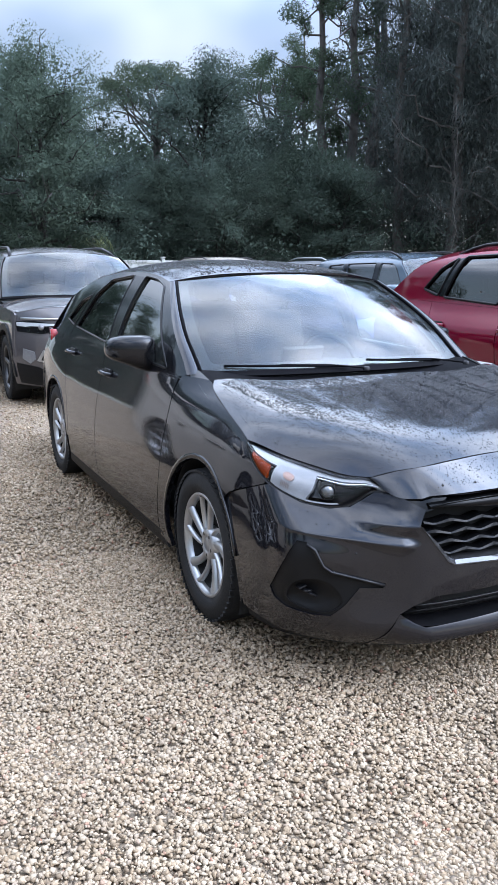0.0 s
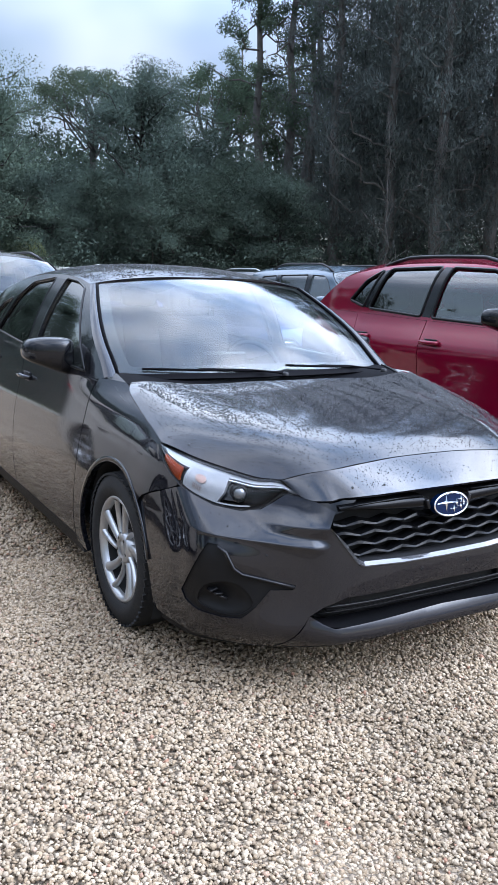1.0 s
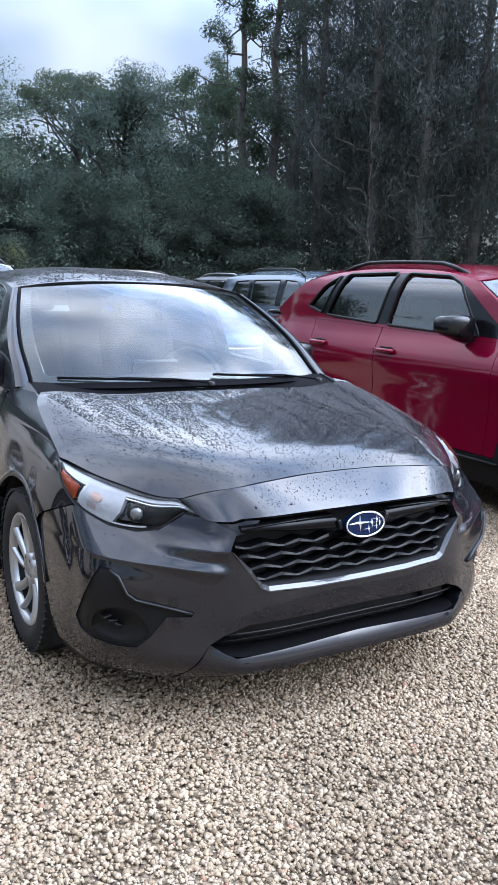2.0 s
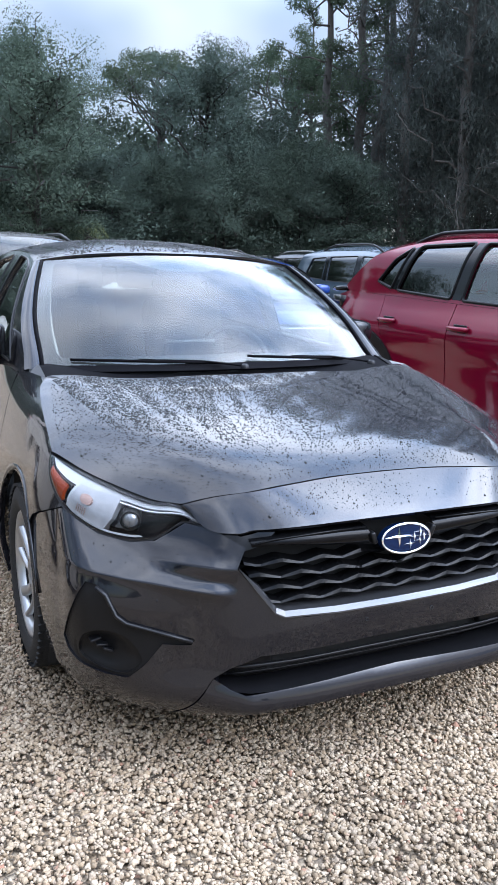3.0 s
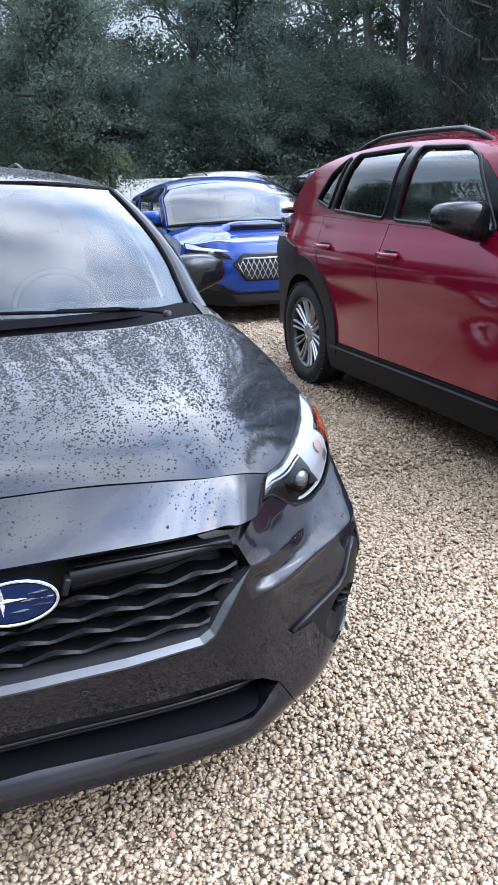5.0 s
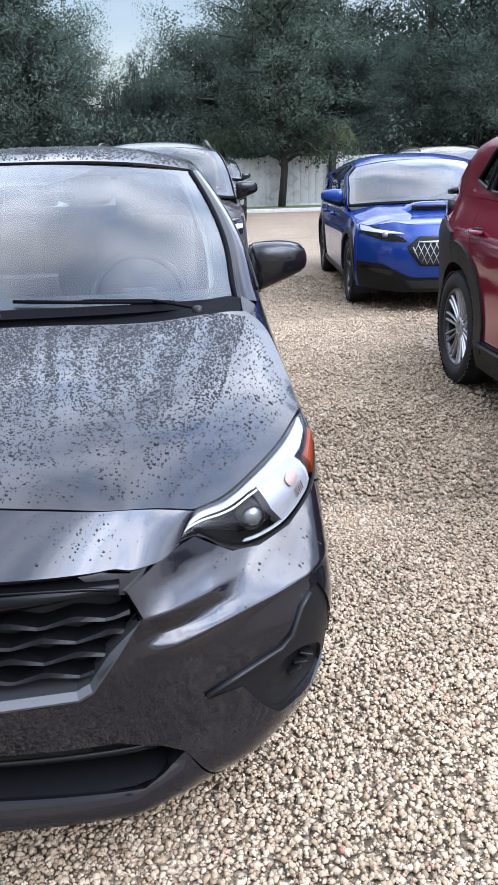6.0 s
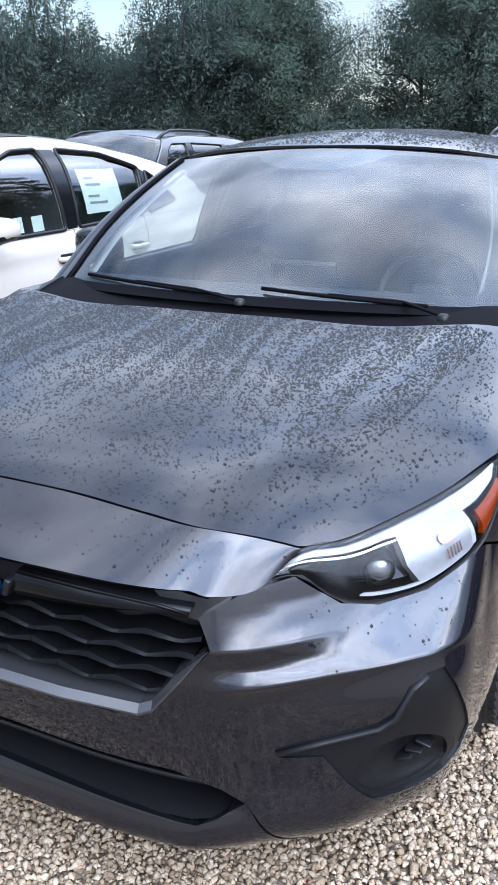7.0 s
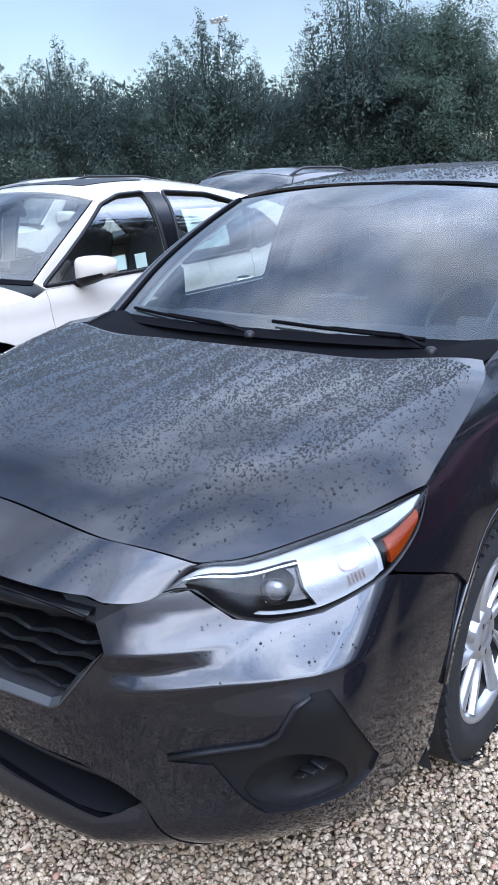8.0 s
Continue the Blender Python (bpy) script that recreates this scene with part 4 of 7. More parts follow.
        part("bezel_clip", bm, M_TRIM, fb)
        bm = bmesh.new()
        tube(bm, [on_face(s * c, z, 0.004) for c, z in ((.584, .407), (.65, .425), (.735, .447), (.757, .466), (.775, .52), (.793, .538))], 0.0075, 8, flat=.7)
        part("bezel_arm", bm, M_TRIM, fb)
    # grille
    gr = new("grille")
    gr.parent = car
    hole = [(0, .715), (.39, .700), (.45, .662), (.472, .604), (.372, .476), (0, .462)]
    panel("grille_bed", hole + [(-c, z) for c, z in hole[-2:0:-1]], face_chart, M_DARK, gr, step=0.05, lip=0, out=-0.075)
    for k, z in enumerate((.608, .573, .538, .505)):
        bm = bmesh.new()
        end = .455 - .02 * abs(z - .60) / .03
        rings = []
        for c in np.linspace(-end, end, 63):
            ph = (c / 0.118 + (0.5 if k % 2 else 0.0)) % 1.0
            tri = abs(2 * ph - 1)
            dz, th = 0.010 * (tri - 0.5), 0.002 + 0.0055 * tri
            f = on_face(c, z, -0.022)
            rings.append([bm.verts.new(f + Vector((0, dy, dz + q))) for dy, q in ((0.0, -0.002), (0.004, th), (0.045, th + 0.004), (0.045, -0.010), (0.008, -th))])
        for a, b in zip(rings, rings[1:]):
            for j in range(5):
                bm.faces.new((a[j], a[(j + 1) % 5], b[(j + 1) % 5], b[j]))
        part("grille_slat", bm, M_GRILLE, gr, smooth=False)
    for s in (1, -1):
        bm = bmesh.new()
        rings = []
        for t in np.linspace(0, 1, 14):
            c = s * (.105 + (.438 - .105) * t)
            zt, zb = .682 - .012 * t + .01 * math.sin(t * 3), .640 + .028 * t
            out = [on_face(c, zb, -0.03), on_face(c, zb, 0.0), on_face(c, zt - .012, 0.010), on_face(c, zt, -0.004), on_face(c, zt + .004, -0.05)]
            rings.append([bm.verts.new(v) for v in out])
        for a, b in zip(rings, rings[1:]):
            for j in range(4):
                bm.faces.new((a[j], a[j + 1], b[j + 1], b[j]))
        part("grille_wing", bm, M_GRILLE, gr)
        bm = bmesh.new()
        tube(bm, [on_face(s * c, z, 0.006) for c, z in ((.115, .686), (.25, .686), (.385, .676), (.435, .664))], 0.003, 6)
        part("wing_edge", bm, M_GRILLE, gr)
    # chevron surround
    bm = bmesh.new()
    path = [(-.474, .607), (-.423, .538), (-.380, .480), (-.355, .468), (-.2, .462), (0, .460), (.2, .462), (.355, .468), (.380, .480), (.423, .538), (.474, .607)]
    rings = []
    for c, z in path:
        q = np.array([c, z]) - np.array([0, .56])
        q = q / np.array([.474, .10]) / max(1e-6, np.linalg.norm(q / np.array([.474, .10])))
        n2 = np.array([q[0] * .6, q[1]]) / np.linalg.norm([q[0] * .6, q[1]])
        pts = []
        for d, o in ((-.022, -.050), (-.015, -.010), (-.004, .004), (.0, .004), (.001, -.03)):
            pts.append(bm.verts.new(on_face(c + n2[0] * d, z + n2[1] * d, o)))
        rings.append(pts)
    for a, b in zip(rings, rings[1:]):
        for j in range(4):
            bm.faces.new((a[j], a[j + 1], b[j + 1], b[j]))
    part("chevron_trim", bm, M_SATINGREY, gr, "satin grey strip under the grille", smooth=False)
    # oval badge, plain shapes
    bd = new("badge")
    bd.parent = car
    bd.matrix_local = Matrix.Translation((0, -.966, .648)) @ pose(0, 0, 0, 90 - 10, 0, 0)

    def oval(a, b, z0, z1, n=40, inset=0.0):
        bm = bmesh.new()
        r0 = [bm.verts.new((a * math.cos(t), b * math.sin(t), z0)) for t in np.linspace(0, 2 * math.pi, n, endpoint=False)]
        r1 = [bm.verts.new(((a - inset) * math.cos(t), (b - inset) * math.sin(t), z1)) for t in np.linspace(0, 2 * math.pi, n, endpoint=False)]
        for j in range(n):
            bm.faces.new((r0[j], r0[(j + 1) % n], r1[(j + 1) % n], r1[j]))
        bm.faces.new(r1)
        return bm
    part("badge_plate", oval(.078, .041, -.02, .004, inset=.006), M_BADGEBLUE, bd, "dark blue oval plate", smooth=False)
    bm = bmesh.new()
    tube(bm, [(.077 * math.cos(t), .040 * math.sin(t), .004) for t in np.linspace(0, 2 * math.pi, 48, endpoint=False)], .0033, 8, closed=True)
    part("badge_rim", bm, M_CHROME, bd)

    def star(x, y, r):
        bm = bmesh.new()
        c = bm.verts.new((x, y, .010))
        ring = []
        for k in range(8):
            rr = r if k % 2 == 0 else r * .22
            ring.append(bm.verts.new((x + rr * math.cos(k * math.pi / 4) * (1.55 if k % 4 == 0 else 1), y + rr * math.sin(k * math.pi / 4), .0045)))
        for k in range(8):
            bm.faces.new((c, ring[k], ring[(k + 1) % 8]))
        part("badge_star", bm, M_CHROME, bd, smooth=False)
    star(-.022, .006, .029)
    for x, y in ((.012, -.016), (.026, .002), (.044, -.010), (.047, .014), (.058, .002)):
        star(x, y, .0145)
    for s in (1, -1):
        bm = bmesh.new()
        box(bm, (s * .094, -.945, .655), (.014, .03, .035), .004, pose(0, 0, 0, 0, s * 20, 0))
        part("badge_bracket", bm, M_TRIM, gr)
    for s in (1, -1):
        bm = bmesh.new()
        lathe(bm, [(-.004, .006), (.0, .006), (.0005, .0045), (-.006, .004), (-.006, .0005)], 12, "z")
        bmesh.ops.transform(bm, matrix=Matrix.Translation(on_face(s * .108, .427, .0015)) @ pose(0, 0, 0, 90, 0, 0), verts=bm.verts)
        part("plate_hole", bm, M_DARK, car)
    # headlights
    for s in (1, -1):
        headlight(car, s, lamp_top)
    # fenders and doors
    az, ar = .305, .362
    gz = [(y, hood_z(x, y) + .001) for x, y in rounded(gap, 3, False)]
    fender = [(-.505, .695), (-.495, .712), (-.43, .760), (-.352, hood_z(.825, -.352))] + gz + [(.30, .960), (.40, .955), (.418, .90), (.425, .70), (.45, .45), (.475, .20)]
    fender += [(.345, .19)] + [q for q in arc(0, az, ar, -15, 134, 16)] + [(-.30, .612), (-.36, .637), (-.43, .662), (-.50, .688)]
    both("fender", fender, sh.side, P, car, step=0.035, lip=0.02)
    for s in (1, -1):
        bm = bmesh.new()
        strip(bm, [(s * (float(SIDE(np.array([z]), np.array([y]))[0]) + .002), y, z) for y, z in arc(0, az, ar + .006, -12, 168, 26)], [(-.014, -.010), (.004, -.010), (.004, -.001), (-.014, .0)], up=(s, 0, 0))
        part("arch_lip", bm, P, car)
        bm = bmesh.new()
        strip(bm, [(s * (float(SIDE(np.array([z]), np.array([y]))[0]) + .002), y, z) for y, z in arc(2.67, az, ar + .006, -12, 192, 26)], [(-.014, -.010), (.004, -.010), (.004, -.001), (-.014, .0)], up=(s, 0, 0))
        part("arch_lip", bm, P, car)
    belt = [(.44, .952), (.9, .962), (1.5, .985), (2.1, 1.012), (2.5, 1.035)]

    def bz(y):
        return float(np.interp(y, [b[0] for b in belt], [b[1] for b in belt]))
    fd = [(.426, .94), (.8, bz(.8)), (1.2, bz(1.2)), (1.552, bz(1.55)), (1.556, .70), (1.55, .45), (1.53, .235), (.482, .235), (.455, .45), (.431, .70)]
    rd = [(1.560, bz(1.55)), (2.0, bz(2.0)), (2.44, bz(2.4)), (2.43, .86), (2.36, .72), (2.27, .58), (2.235, .45), (2.24, .235), (1.538, .235), (1.556, .45), (1.562, .70)]
    for nm, poly, hy, hz in (("front_door", fd, 1.44, .845), ("rear_door", rd, 2.28, .885)):
        for d, s in zip(both(nm, poly, sh.side, P, car, step=0.05, lip=0.02), (1, -1)):
            x = float(SIDE(np.array([hz]), np.array([hy]))[0])
            bm = bmesh.new()
            tube(bm, [(s * (x + a), hy - .09 + .18 * t, hz + .006 * math.sin(t * 3)) for t, a in ((0, .004), (.12, .03), (.5, .038), (.88, .03), (1, .004))], .011, 8, flat=1.1)
            part("door_handle", bm, P, d)
            bm = bmesh.new()
            box(bm, (s * (x + .001), hy - .01, hz), (.008, .12, .05), .003)
            part("handle_cup", bm, M_TRIM, d)
    quarter = [(2.446, bz(2.5)), (2.8, 1.03), (3.1, 1.0), (3.28, .95), (3.30, .60), (3.25, .25), (3.04, .21)] + arc(2.67, az, ar, -12, 176, 20)[1:] + [(2.245, .35), (2.24, .45), (2.275, .58), (2.365, .72), (2.436, .86)]
    both("quarter_panel", quarter, sh.side, P, car, step=0.05, lip=0.02)
    sill = [(.40, .165), (2.30, .165), (2.26, .230), (.44, .230)]
    both("sill", sill, sh.side, M_PLASTIC, car, step=0.06, lip=0.03)
    # glasshouse
    wf = fillet([(.555, .968), (1.43, .995), (1.40, 1.374), (1.18, 1.360), (1.02, 1.328)], .025)
    wr = fillet([(1.57, 1.0), (2.38, 1.040), (2.20, 1.25), (2.0, 1.345), (1.60, 1.378)], .025)
    wq = fillet([(2.45, 1.045), (2.70, 1.075), (2.52, 1.20), (2.30, 1.245)], .02)
    posts = [[(1.44, .99), (1.56, .995), (1.59, 1.372), (1.41, 1.368)], [(2.39, 1.035), (2.44, 1.04), (2.29, 1.25), (2.215, 1.255)], [(.50, .957), (.595, .965), (.60, 1.07), (.565, 1.055)]]
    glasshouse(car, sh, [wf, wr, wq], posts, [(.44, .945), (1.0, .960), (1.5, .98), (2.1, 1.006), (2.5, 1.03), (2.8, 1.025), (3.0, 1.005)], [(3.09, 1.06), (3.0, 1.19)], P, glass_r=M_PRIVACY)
    # tail
    tail_c = lambda q, z: np.stack([np.asarray(q) * .80, 3.19 + .26 * (1 - np.asarray(q)**4) - .95 * np.clip(np.asarray(z) - .95, 0, 1), np.asarray(z)], -1)
    rw = [(-.72, 1.0), (.72, 1.0), (.58, 1.20), (-.58, 1.20)]
    panel("tailgate", [(-1, .25), (1, .25), (.98, .95), (.80, 1.20), (.5, 1.335), (-.5, 1.335), (-.80, 1.20), (-.98, .95)], tail_c, P, car, holes=[rw], step=0.08, lip=0)
    panel("rear_window", rw, tail_c, M_GLASS, car, step=0.1, lip=0).visible_shadow = False
    # inner trims: pale pillar covers, headliner and visors
    for sg in (1, -1):
        strip_ = [(sg * .895, .05), (sg * .965, .02), (sg * .965, .96), (sg * .915, .93)]
        panel("pillar_cover", strip_ if sg > 0 else strip_[::-1], sh.screen, M_LINER, car, step=0.06, lip=0.0, out=-0.035, label="pale inner pillar cover")
    panel("headliner", [(-.52, 1.06), (.52, 1.06), (.52, 2.9), (-.52, 2.9)], sh.roof, M_LINER, car, step=0.1, lip=0, out=-0.045)
    for s in (1, -1):
        bm = bmesh.new()
        strip(bm, [(s * (float(SIDE(np.array([.93]), np.array([y]))[0]) - .030), y, .925 + .02 * (3.3 - y)) for y in (3.02, 3.1, 3.2, 3.29)], [(-.045, -.045), (.030, -.035), (.034, .0), (.028, .040), (-.045, .045)])
        part("tail_lamp", bm, M_TAILRED, car)
    # cowl and wipers
    cw = [(-.70, .14), (-.45, .075), (0, .055), (.45, .075), (.70, .14), (.745, .30), (.72, .40), (.45, .28), (0, .23), (-.45, .28), (-.72, .40), (-.745, .30)]
    cowl_c = lambda x, y: np.stack([np.asarray(x, float), np.asarray(y, float), HOOD(np.abs(np.asarray(x, float)), np.asarray(y, float)) - .034 + .03 * np.clip((np.asarray(y, float) - .15) / .2, 0, 1)], -1)
    panel("cowl", cw, cowl_c, M_COWL, car, step=0.05, lip=0.01)
    for s in (1, -1):
        tri = [(.735, .15), (.80, .09), (.775, .30), (.735, .36)]
        panel("cowl_corner", tri if s > 0 else [(-x, y) for x, y in tri[::-1]], cowl_c, M_TRIM, car, step=0.04, lip=0.02, out=0.006)
    for x0, x1, s0 in ((.02, -.62, .035), (.60, .06, .035)):
        wp = new("wiper")
        wp.parent = car
        a = Vector((x0, .17, .975))
        pts = []
        for t in np.linspace(0, 1, 9):
            xx = x0 + (x1 - x0) * t
            q = sh.screen(np.array([xx / .70]), np.array([.015 + .045 * t]))[0]
            pts.append(Vector((xx, q[1] - .016, q[2] + .010)))
        bm = bmesh.new()
        tube(bm, [a] + pts[2:6], .0045, 6, flat=.8, taper=[1.4, 1.1, 1, .9, .8])
        part("wiper_arm", bm, M_COWL, wp)
        bm = bmesh.new()
        tube(bm, [p + Vector((0, -.003, -.006)) for p in pts[1:]], .0036, 6, flat=1.7)
        part("wiper_blade", bm, M_COWL, wp)
        bm = bmesh.new()
        lathe(bm, [(0, .017), (.012, .016), (.017, .009), (.018, .001)], 16, "z")
        bmesh.ops.translate(bm, vec=a - Vector((0, 0, .010)), verts=bm.verts)
        part("wiper_cap", bm, M_TRIM, wp)
    for s in (1, -1):
        door_mirror(car, s, Vector((s * .905, .83, 1.034)), M_GLOSSBLACK, M_PLASTIC, base=Vector((s * .800, .78, .965)), size=.97)
    wheel_wells(car, sh, 2.67, ar + .01, az, 1.78)
    bm = bmesh.new()
    box(bm, (0, 1.3, .28), (1.30, 4.0, .12), .02)
    part("underbody", bm, M_DARK, car)
    bm = bmesh.new()
    box(bm, (0, -.30, .50), (1.05, .70, .42), .03)
    part("engine_bay", bm, M_DARK, car)
    wheels(car, 2.67, 1.555, .320, .216, .205, "twist", M_RIM, z=.305)
    cabin(car, sh, belt)
    inner_mirror(car, sh)
    bm = bmesh.new()
    tube(bm, [(0, 2.95, 1.385), (0, 3.02, 1.44), (0, 3.06, 1.43)], .012, 6, taper=[2.5, 1, .5])
    part("roof_antenna", bm, P, car)
    return car


def headlight(car, s, lamp_top):
    """Clear lens over a chromed bowl, projector, white light guide and amber corner."""
    hl = new("headlight")
    hl.parent = car
    top = [Vector((.512, -.822, .690))] + [Vector((x, y, hood_z(x, y) - .006)) for x, y in lamp_top]
    low = [Vector((.512, -.822, .688)), on_face(.578, .704), on_face(.612, .676), on_face(.648, .652), on_face(.70, .642), on_face(.77, .653), on_face(.83, .687), Vector((.842, -.50, .716)), Vector((.848, -.425, .760)), Vector((.832, -.350, .812))]
    top = np.array(rounded([tuple(v) for v in top], 8, False))
    low = np.array(rounded([tuple(v) for v in low], 8, False))
    lt = np.r_[0, np.cumsum(np.linalg.norm(np.diff(top, axis=0), axis=1))]
    ll = np.r_[0, np.cumsum(np.linalg.norm(np.diff(low, axis=0), axis=1))]

    def lens(u, v):
        u, v = np.asarray(u, float)[:, None], np.asarray(v, float)[:, None]
        a = np.stack([np.interp(u[:, 0] * lt[-1], lt, top[:, k]) for k in range(3)], -1)
        b = np.stack([np.interp(u[:, 0] * ll[-1], ll, low[:, k]) for k in range(3)], -1)
        p = b + (a - b) * v
        bulge = 0.022 * np.sin(np.pi * np.clip(v, 0, 1)) * np.sin(np.pi * np.clip(u, 0.02, 0.98))**0.6
        p = p + np.array([0.45, -0.85, 0.25]) * bulge
        side = np.clip((u - .45) / .3, 0, 1) * np.clip((1 - u) / .12, 0, 1) * np.sin(np.pi * np.clip(v, 0, 1))
        p = p + np.array([0.016, 0.0, 0.0]) * side  # upright outer flank
        return p * np.array([s, 1.0, 1.0])

    def deep(d, grow=0.0):
        def f(u, v):
            p = lens(u, v)
            w = np.sin(np.pi * np.clip(np.asarray(u, float), 0, 1))[:, None]**0.5 * np.sin(np.pi * np.clip(np.asarray(v, float), 0, 1))[:, None]**0.35
            return p + np.array([-s * 0.45, 0.85, -0.1]) * (d * w)
        return f
    fl = s < 0
    ln = panel("lens", [(0, 0), (1, 0), (1, 1), (0, 1)], lens, M_LENS, hl, step=0.05, lip=0, label="clear headlight lens", flip=fl)
    ln.visible_shadow = False
    panel("lamp_bowl", [(0.0, 0), (1, 0), (1, 1), (0.0, 1)], deep(0.075), M_BEZEL, hl, step=0.05, lip=0, out=-0.004, flip=fl)
    panel("lamp_seal", [(0, -.05), (1, -.05), (1, 1.03), (0, 1.03)], deep(0.0), M_TRIM, hl, holes=[[(.02, .03), (.982, .03), (.982, .95), (.02, .95)]], step=0.05, lip=0, out=-0.002, flip=fl)
    # white guide along the top, tapering to the tip, with the chromed bowl at its outer end
    panel("light_guide", [(.04, .64), (.15, .76), (.30, .82), (.43, .82), (.50, .78), (.56, .735), (.64, .690), (.78, .670), (.89, .70), (.955, .82), (.96, .92), (.6, .935), (.3, .93), (.05, .90)], deep(0.012), M_DRL, hl, step=0.03, lip=0.01, out=-0.004, label="white daytime light guide", flip=fl)
    panel("chrome_bowl", [(.470, .07), (.455, .35), (.465, .84), (.50, .82), (.55, .79), (.60, .76), (.682, .74), (.670, .30), (.660, .05), (.56, .06)], deep(0.018), M_LAMPWHITE, hl, step=0.03, lip=0.03, flip=fl)
    panel("side_guide", [(.664, .06), (.674, .30), (.686, .70), (.700, .71), (.690, .30), (.682, .05)], deep(0.012), M_DRL, hl, step=0.02, lip=0.01, out=-0.004, flip=fl)
    panel("lower_guide", [(.30, .08), (.46, .05), (.650, .030), (.650, .06), (.46, .085), (.315, .12)], deep(0.012), M_DRL, hl, step=0.03, lip=0.006, out=-0.004, flip=fl)
    panel("upper_trim", [(.06, .50), (.15, .66), (.28, .74), (.40, .755), (.46, .74), (.46, .715), (.40, .73), (.285, .71), (.155, .63), (.07, .46)], deep(0.020), M_SATIN, hl, step=0.03, lip=0.004, flip=fl)
    panel("turn_reflector", rounded([(.575, .42), (.575, .56), (.605, .62), (.632, .58), (.630, .46), (.605, .38)], 3), deep(0.011), M_TURN, hl, step=0.03, lip=0.01, flip=fl)
    for k in range(5):
        a, b = (.575 + .011 * k, .15), (.580 + .011 * k, .32)
        panel("bowl_rib", [a, (a[0] + .0025, a[1]), (b[0] + .0025, b[1]), b], deep(0.011), M_TURN, hl, step=0.02, lip=0.002, flip=fl)
    panel("amber_reflector", [(.712, .06), (.75, .06), (.80, .10), (.860, .24), (.890, .62), (.84, .60), (.78, .585), (.726, .58)], deep(0.006), M_AMBER, hl, step=0.03, lip=0.01, out=-0.001, label="amber side reflector", flip=fl)
    panel("projector_cell", [(.33, .20), (.465, .14), (.452, .62), (.345, .66)], deep(0.046), M_GLOSSBLACK, hl, step=0.03, lip=0.02, flip=fl)
    c = deep(0.030)(np.array([.375]), np.array([.42]))[0]
    at = Matrix.Translation(c) @ pose(0, 0, 0, 90, 0, s * 22)
    bm = bmesh.new()
    lathe(bm, [(-.03, .029), (.008, .028), (.011, .025), (.004, .023)], 28, "z")
    bmesh.ops.transform(bm, matrix=at, verts=bm.verts)
    part("projector_ring", bm, M_BEZEL, hl)
    bm = bmesh.new()
    lathe(bm, [(.002, .024), (.011, .020), (.017, .012), (.019, .001)], 28, "z")
    bmesh.ops.transform(bm, matrix=at, verts=bm.verts)
    part("projector_lens", bm, M_PROJECTOR, hl)


def door_mirror(car, s, c, mat, low, base, size=1.0):
    """A wedge-shaped shell, deep at the foot and shallow outside, with a flat glass behind."""
    mr = new("door_mirror")
    mr.parent = car
    bm = bmesh.new()
    rings = []
    n = 20
    for u, deep, top, bot in ((-1.0, .035, .034, -.070), (-.97, .060, .058, -.100), (-.80, .078, .068, -.112), (-.4, .088, .072, -.098), (0, .090, .072, -.080), (.4, .086, .068, -.064), (.75, .074, .058, -.048), (.93, .052, .038, -.034), (1.0, .026, .016, -.018)):
        ring = []
        for k in range(n):
            t = 2 * math.pi * k / n
            cy, sz = math.cos(t), math.sin(t)
            cy, sz = math.copysign(abs(cy)**.66, cy), math.copysign(abs(sz)**.52, sz)
            y = -deep * cy if cy > 0 else min(.034, -deep * cy)
            z = (top if sz > 0 else -bot) * sz
            ring.append(bm.verts.new(c + Vector((s * u * .112 * size, (y + .030 * u) * size, z * size))))
        rings.append(ring)
    for a, b in zip(rings, rings[1:]):
        for k in range(n):
            bm.faces.new((a[k], a[(k + 1) % n], b[(k + 1) % n], b[k]))
    bm.faces.new(rings[0][::-1])
    bm.faces.new(rings[-1])
    bmesh.ops.recalc_face_normals(bm, faces=bm.faces)
    black = mat in (M_PLASTIC, M_GLOSSBLACK, M_TRIM)
    for f in bm.faces:  # painted shells have a black skirt below
        f.material_index = 0 if black or f.calc_center_median().z > c.z - .036 * size else 1
    part("mirror_shell", bm, mat, mr, "black mirror shell" if black else "painted shell with a black skirt").data.materials.append(low)
    bm = bmesh.new()
    box(bm, c + Vector((0, .036 * size, -.004)), (.16 * size, .006, .095 * size), .002, pose(0, 0, 0, 0, 0, s * 14))
    part("mirror_glass", bm, M_CHROME, mr)
    bm = bmesh.new()
    tube(bm, [base + Vector((-s * .03, 0, -.012)), base + Vector((s * .02, -.01, -.004)), c + Vector((-s * .075, -.005, -.07)) * 1.0], .030, 10, flat=.7, taper=[1.5, 1.1, .9])
    part("mirror_foot", bm, low, mr)


hatchback()


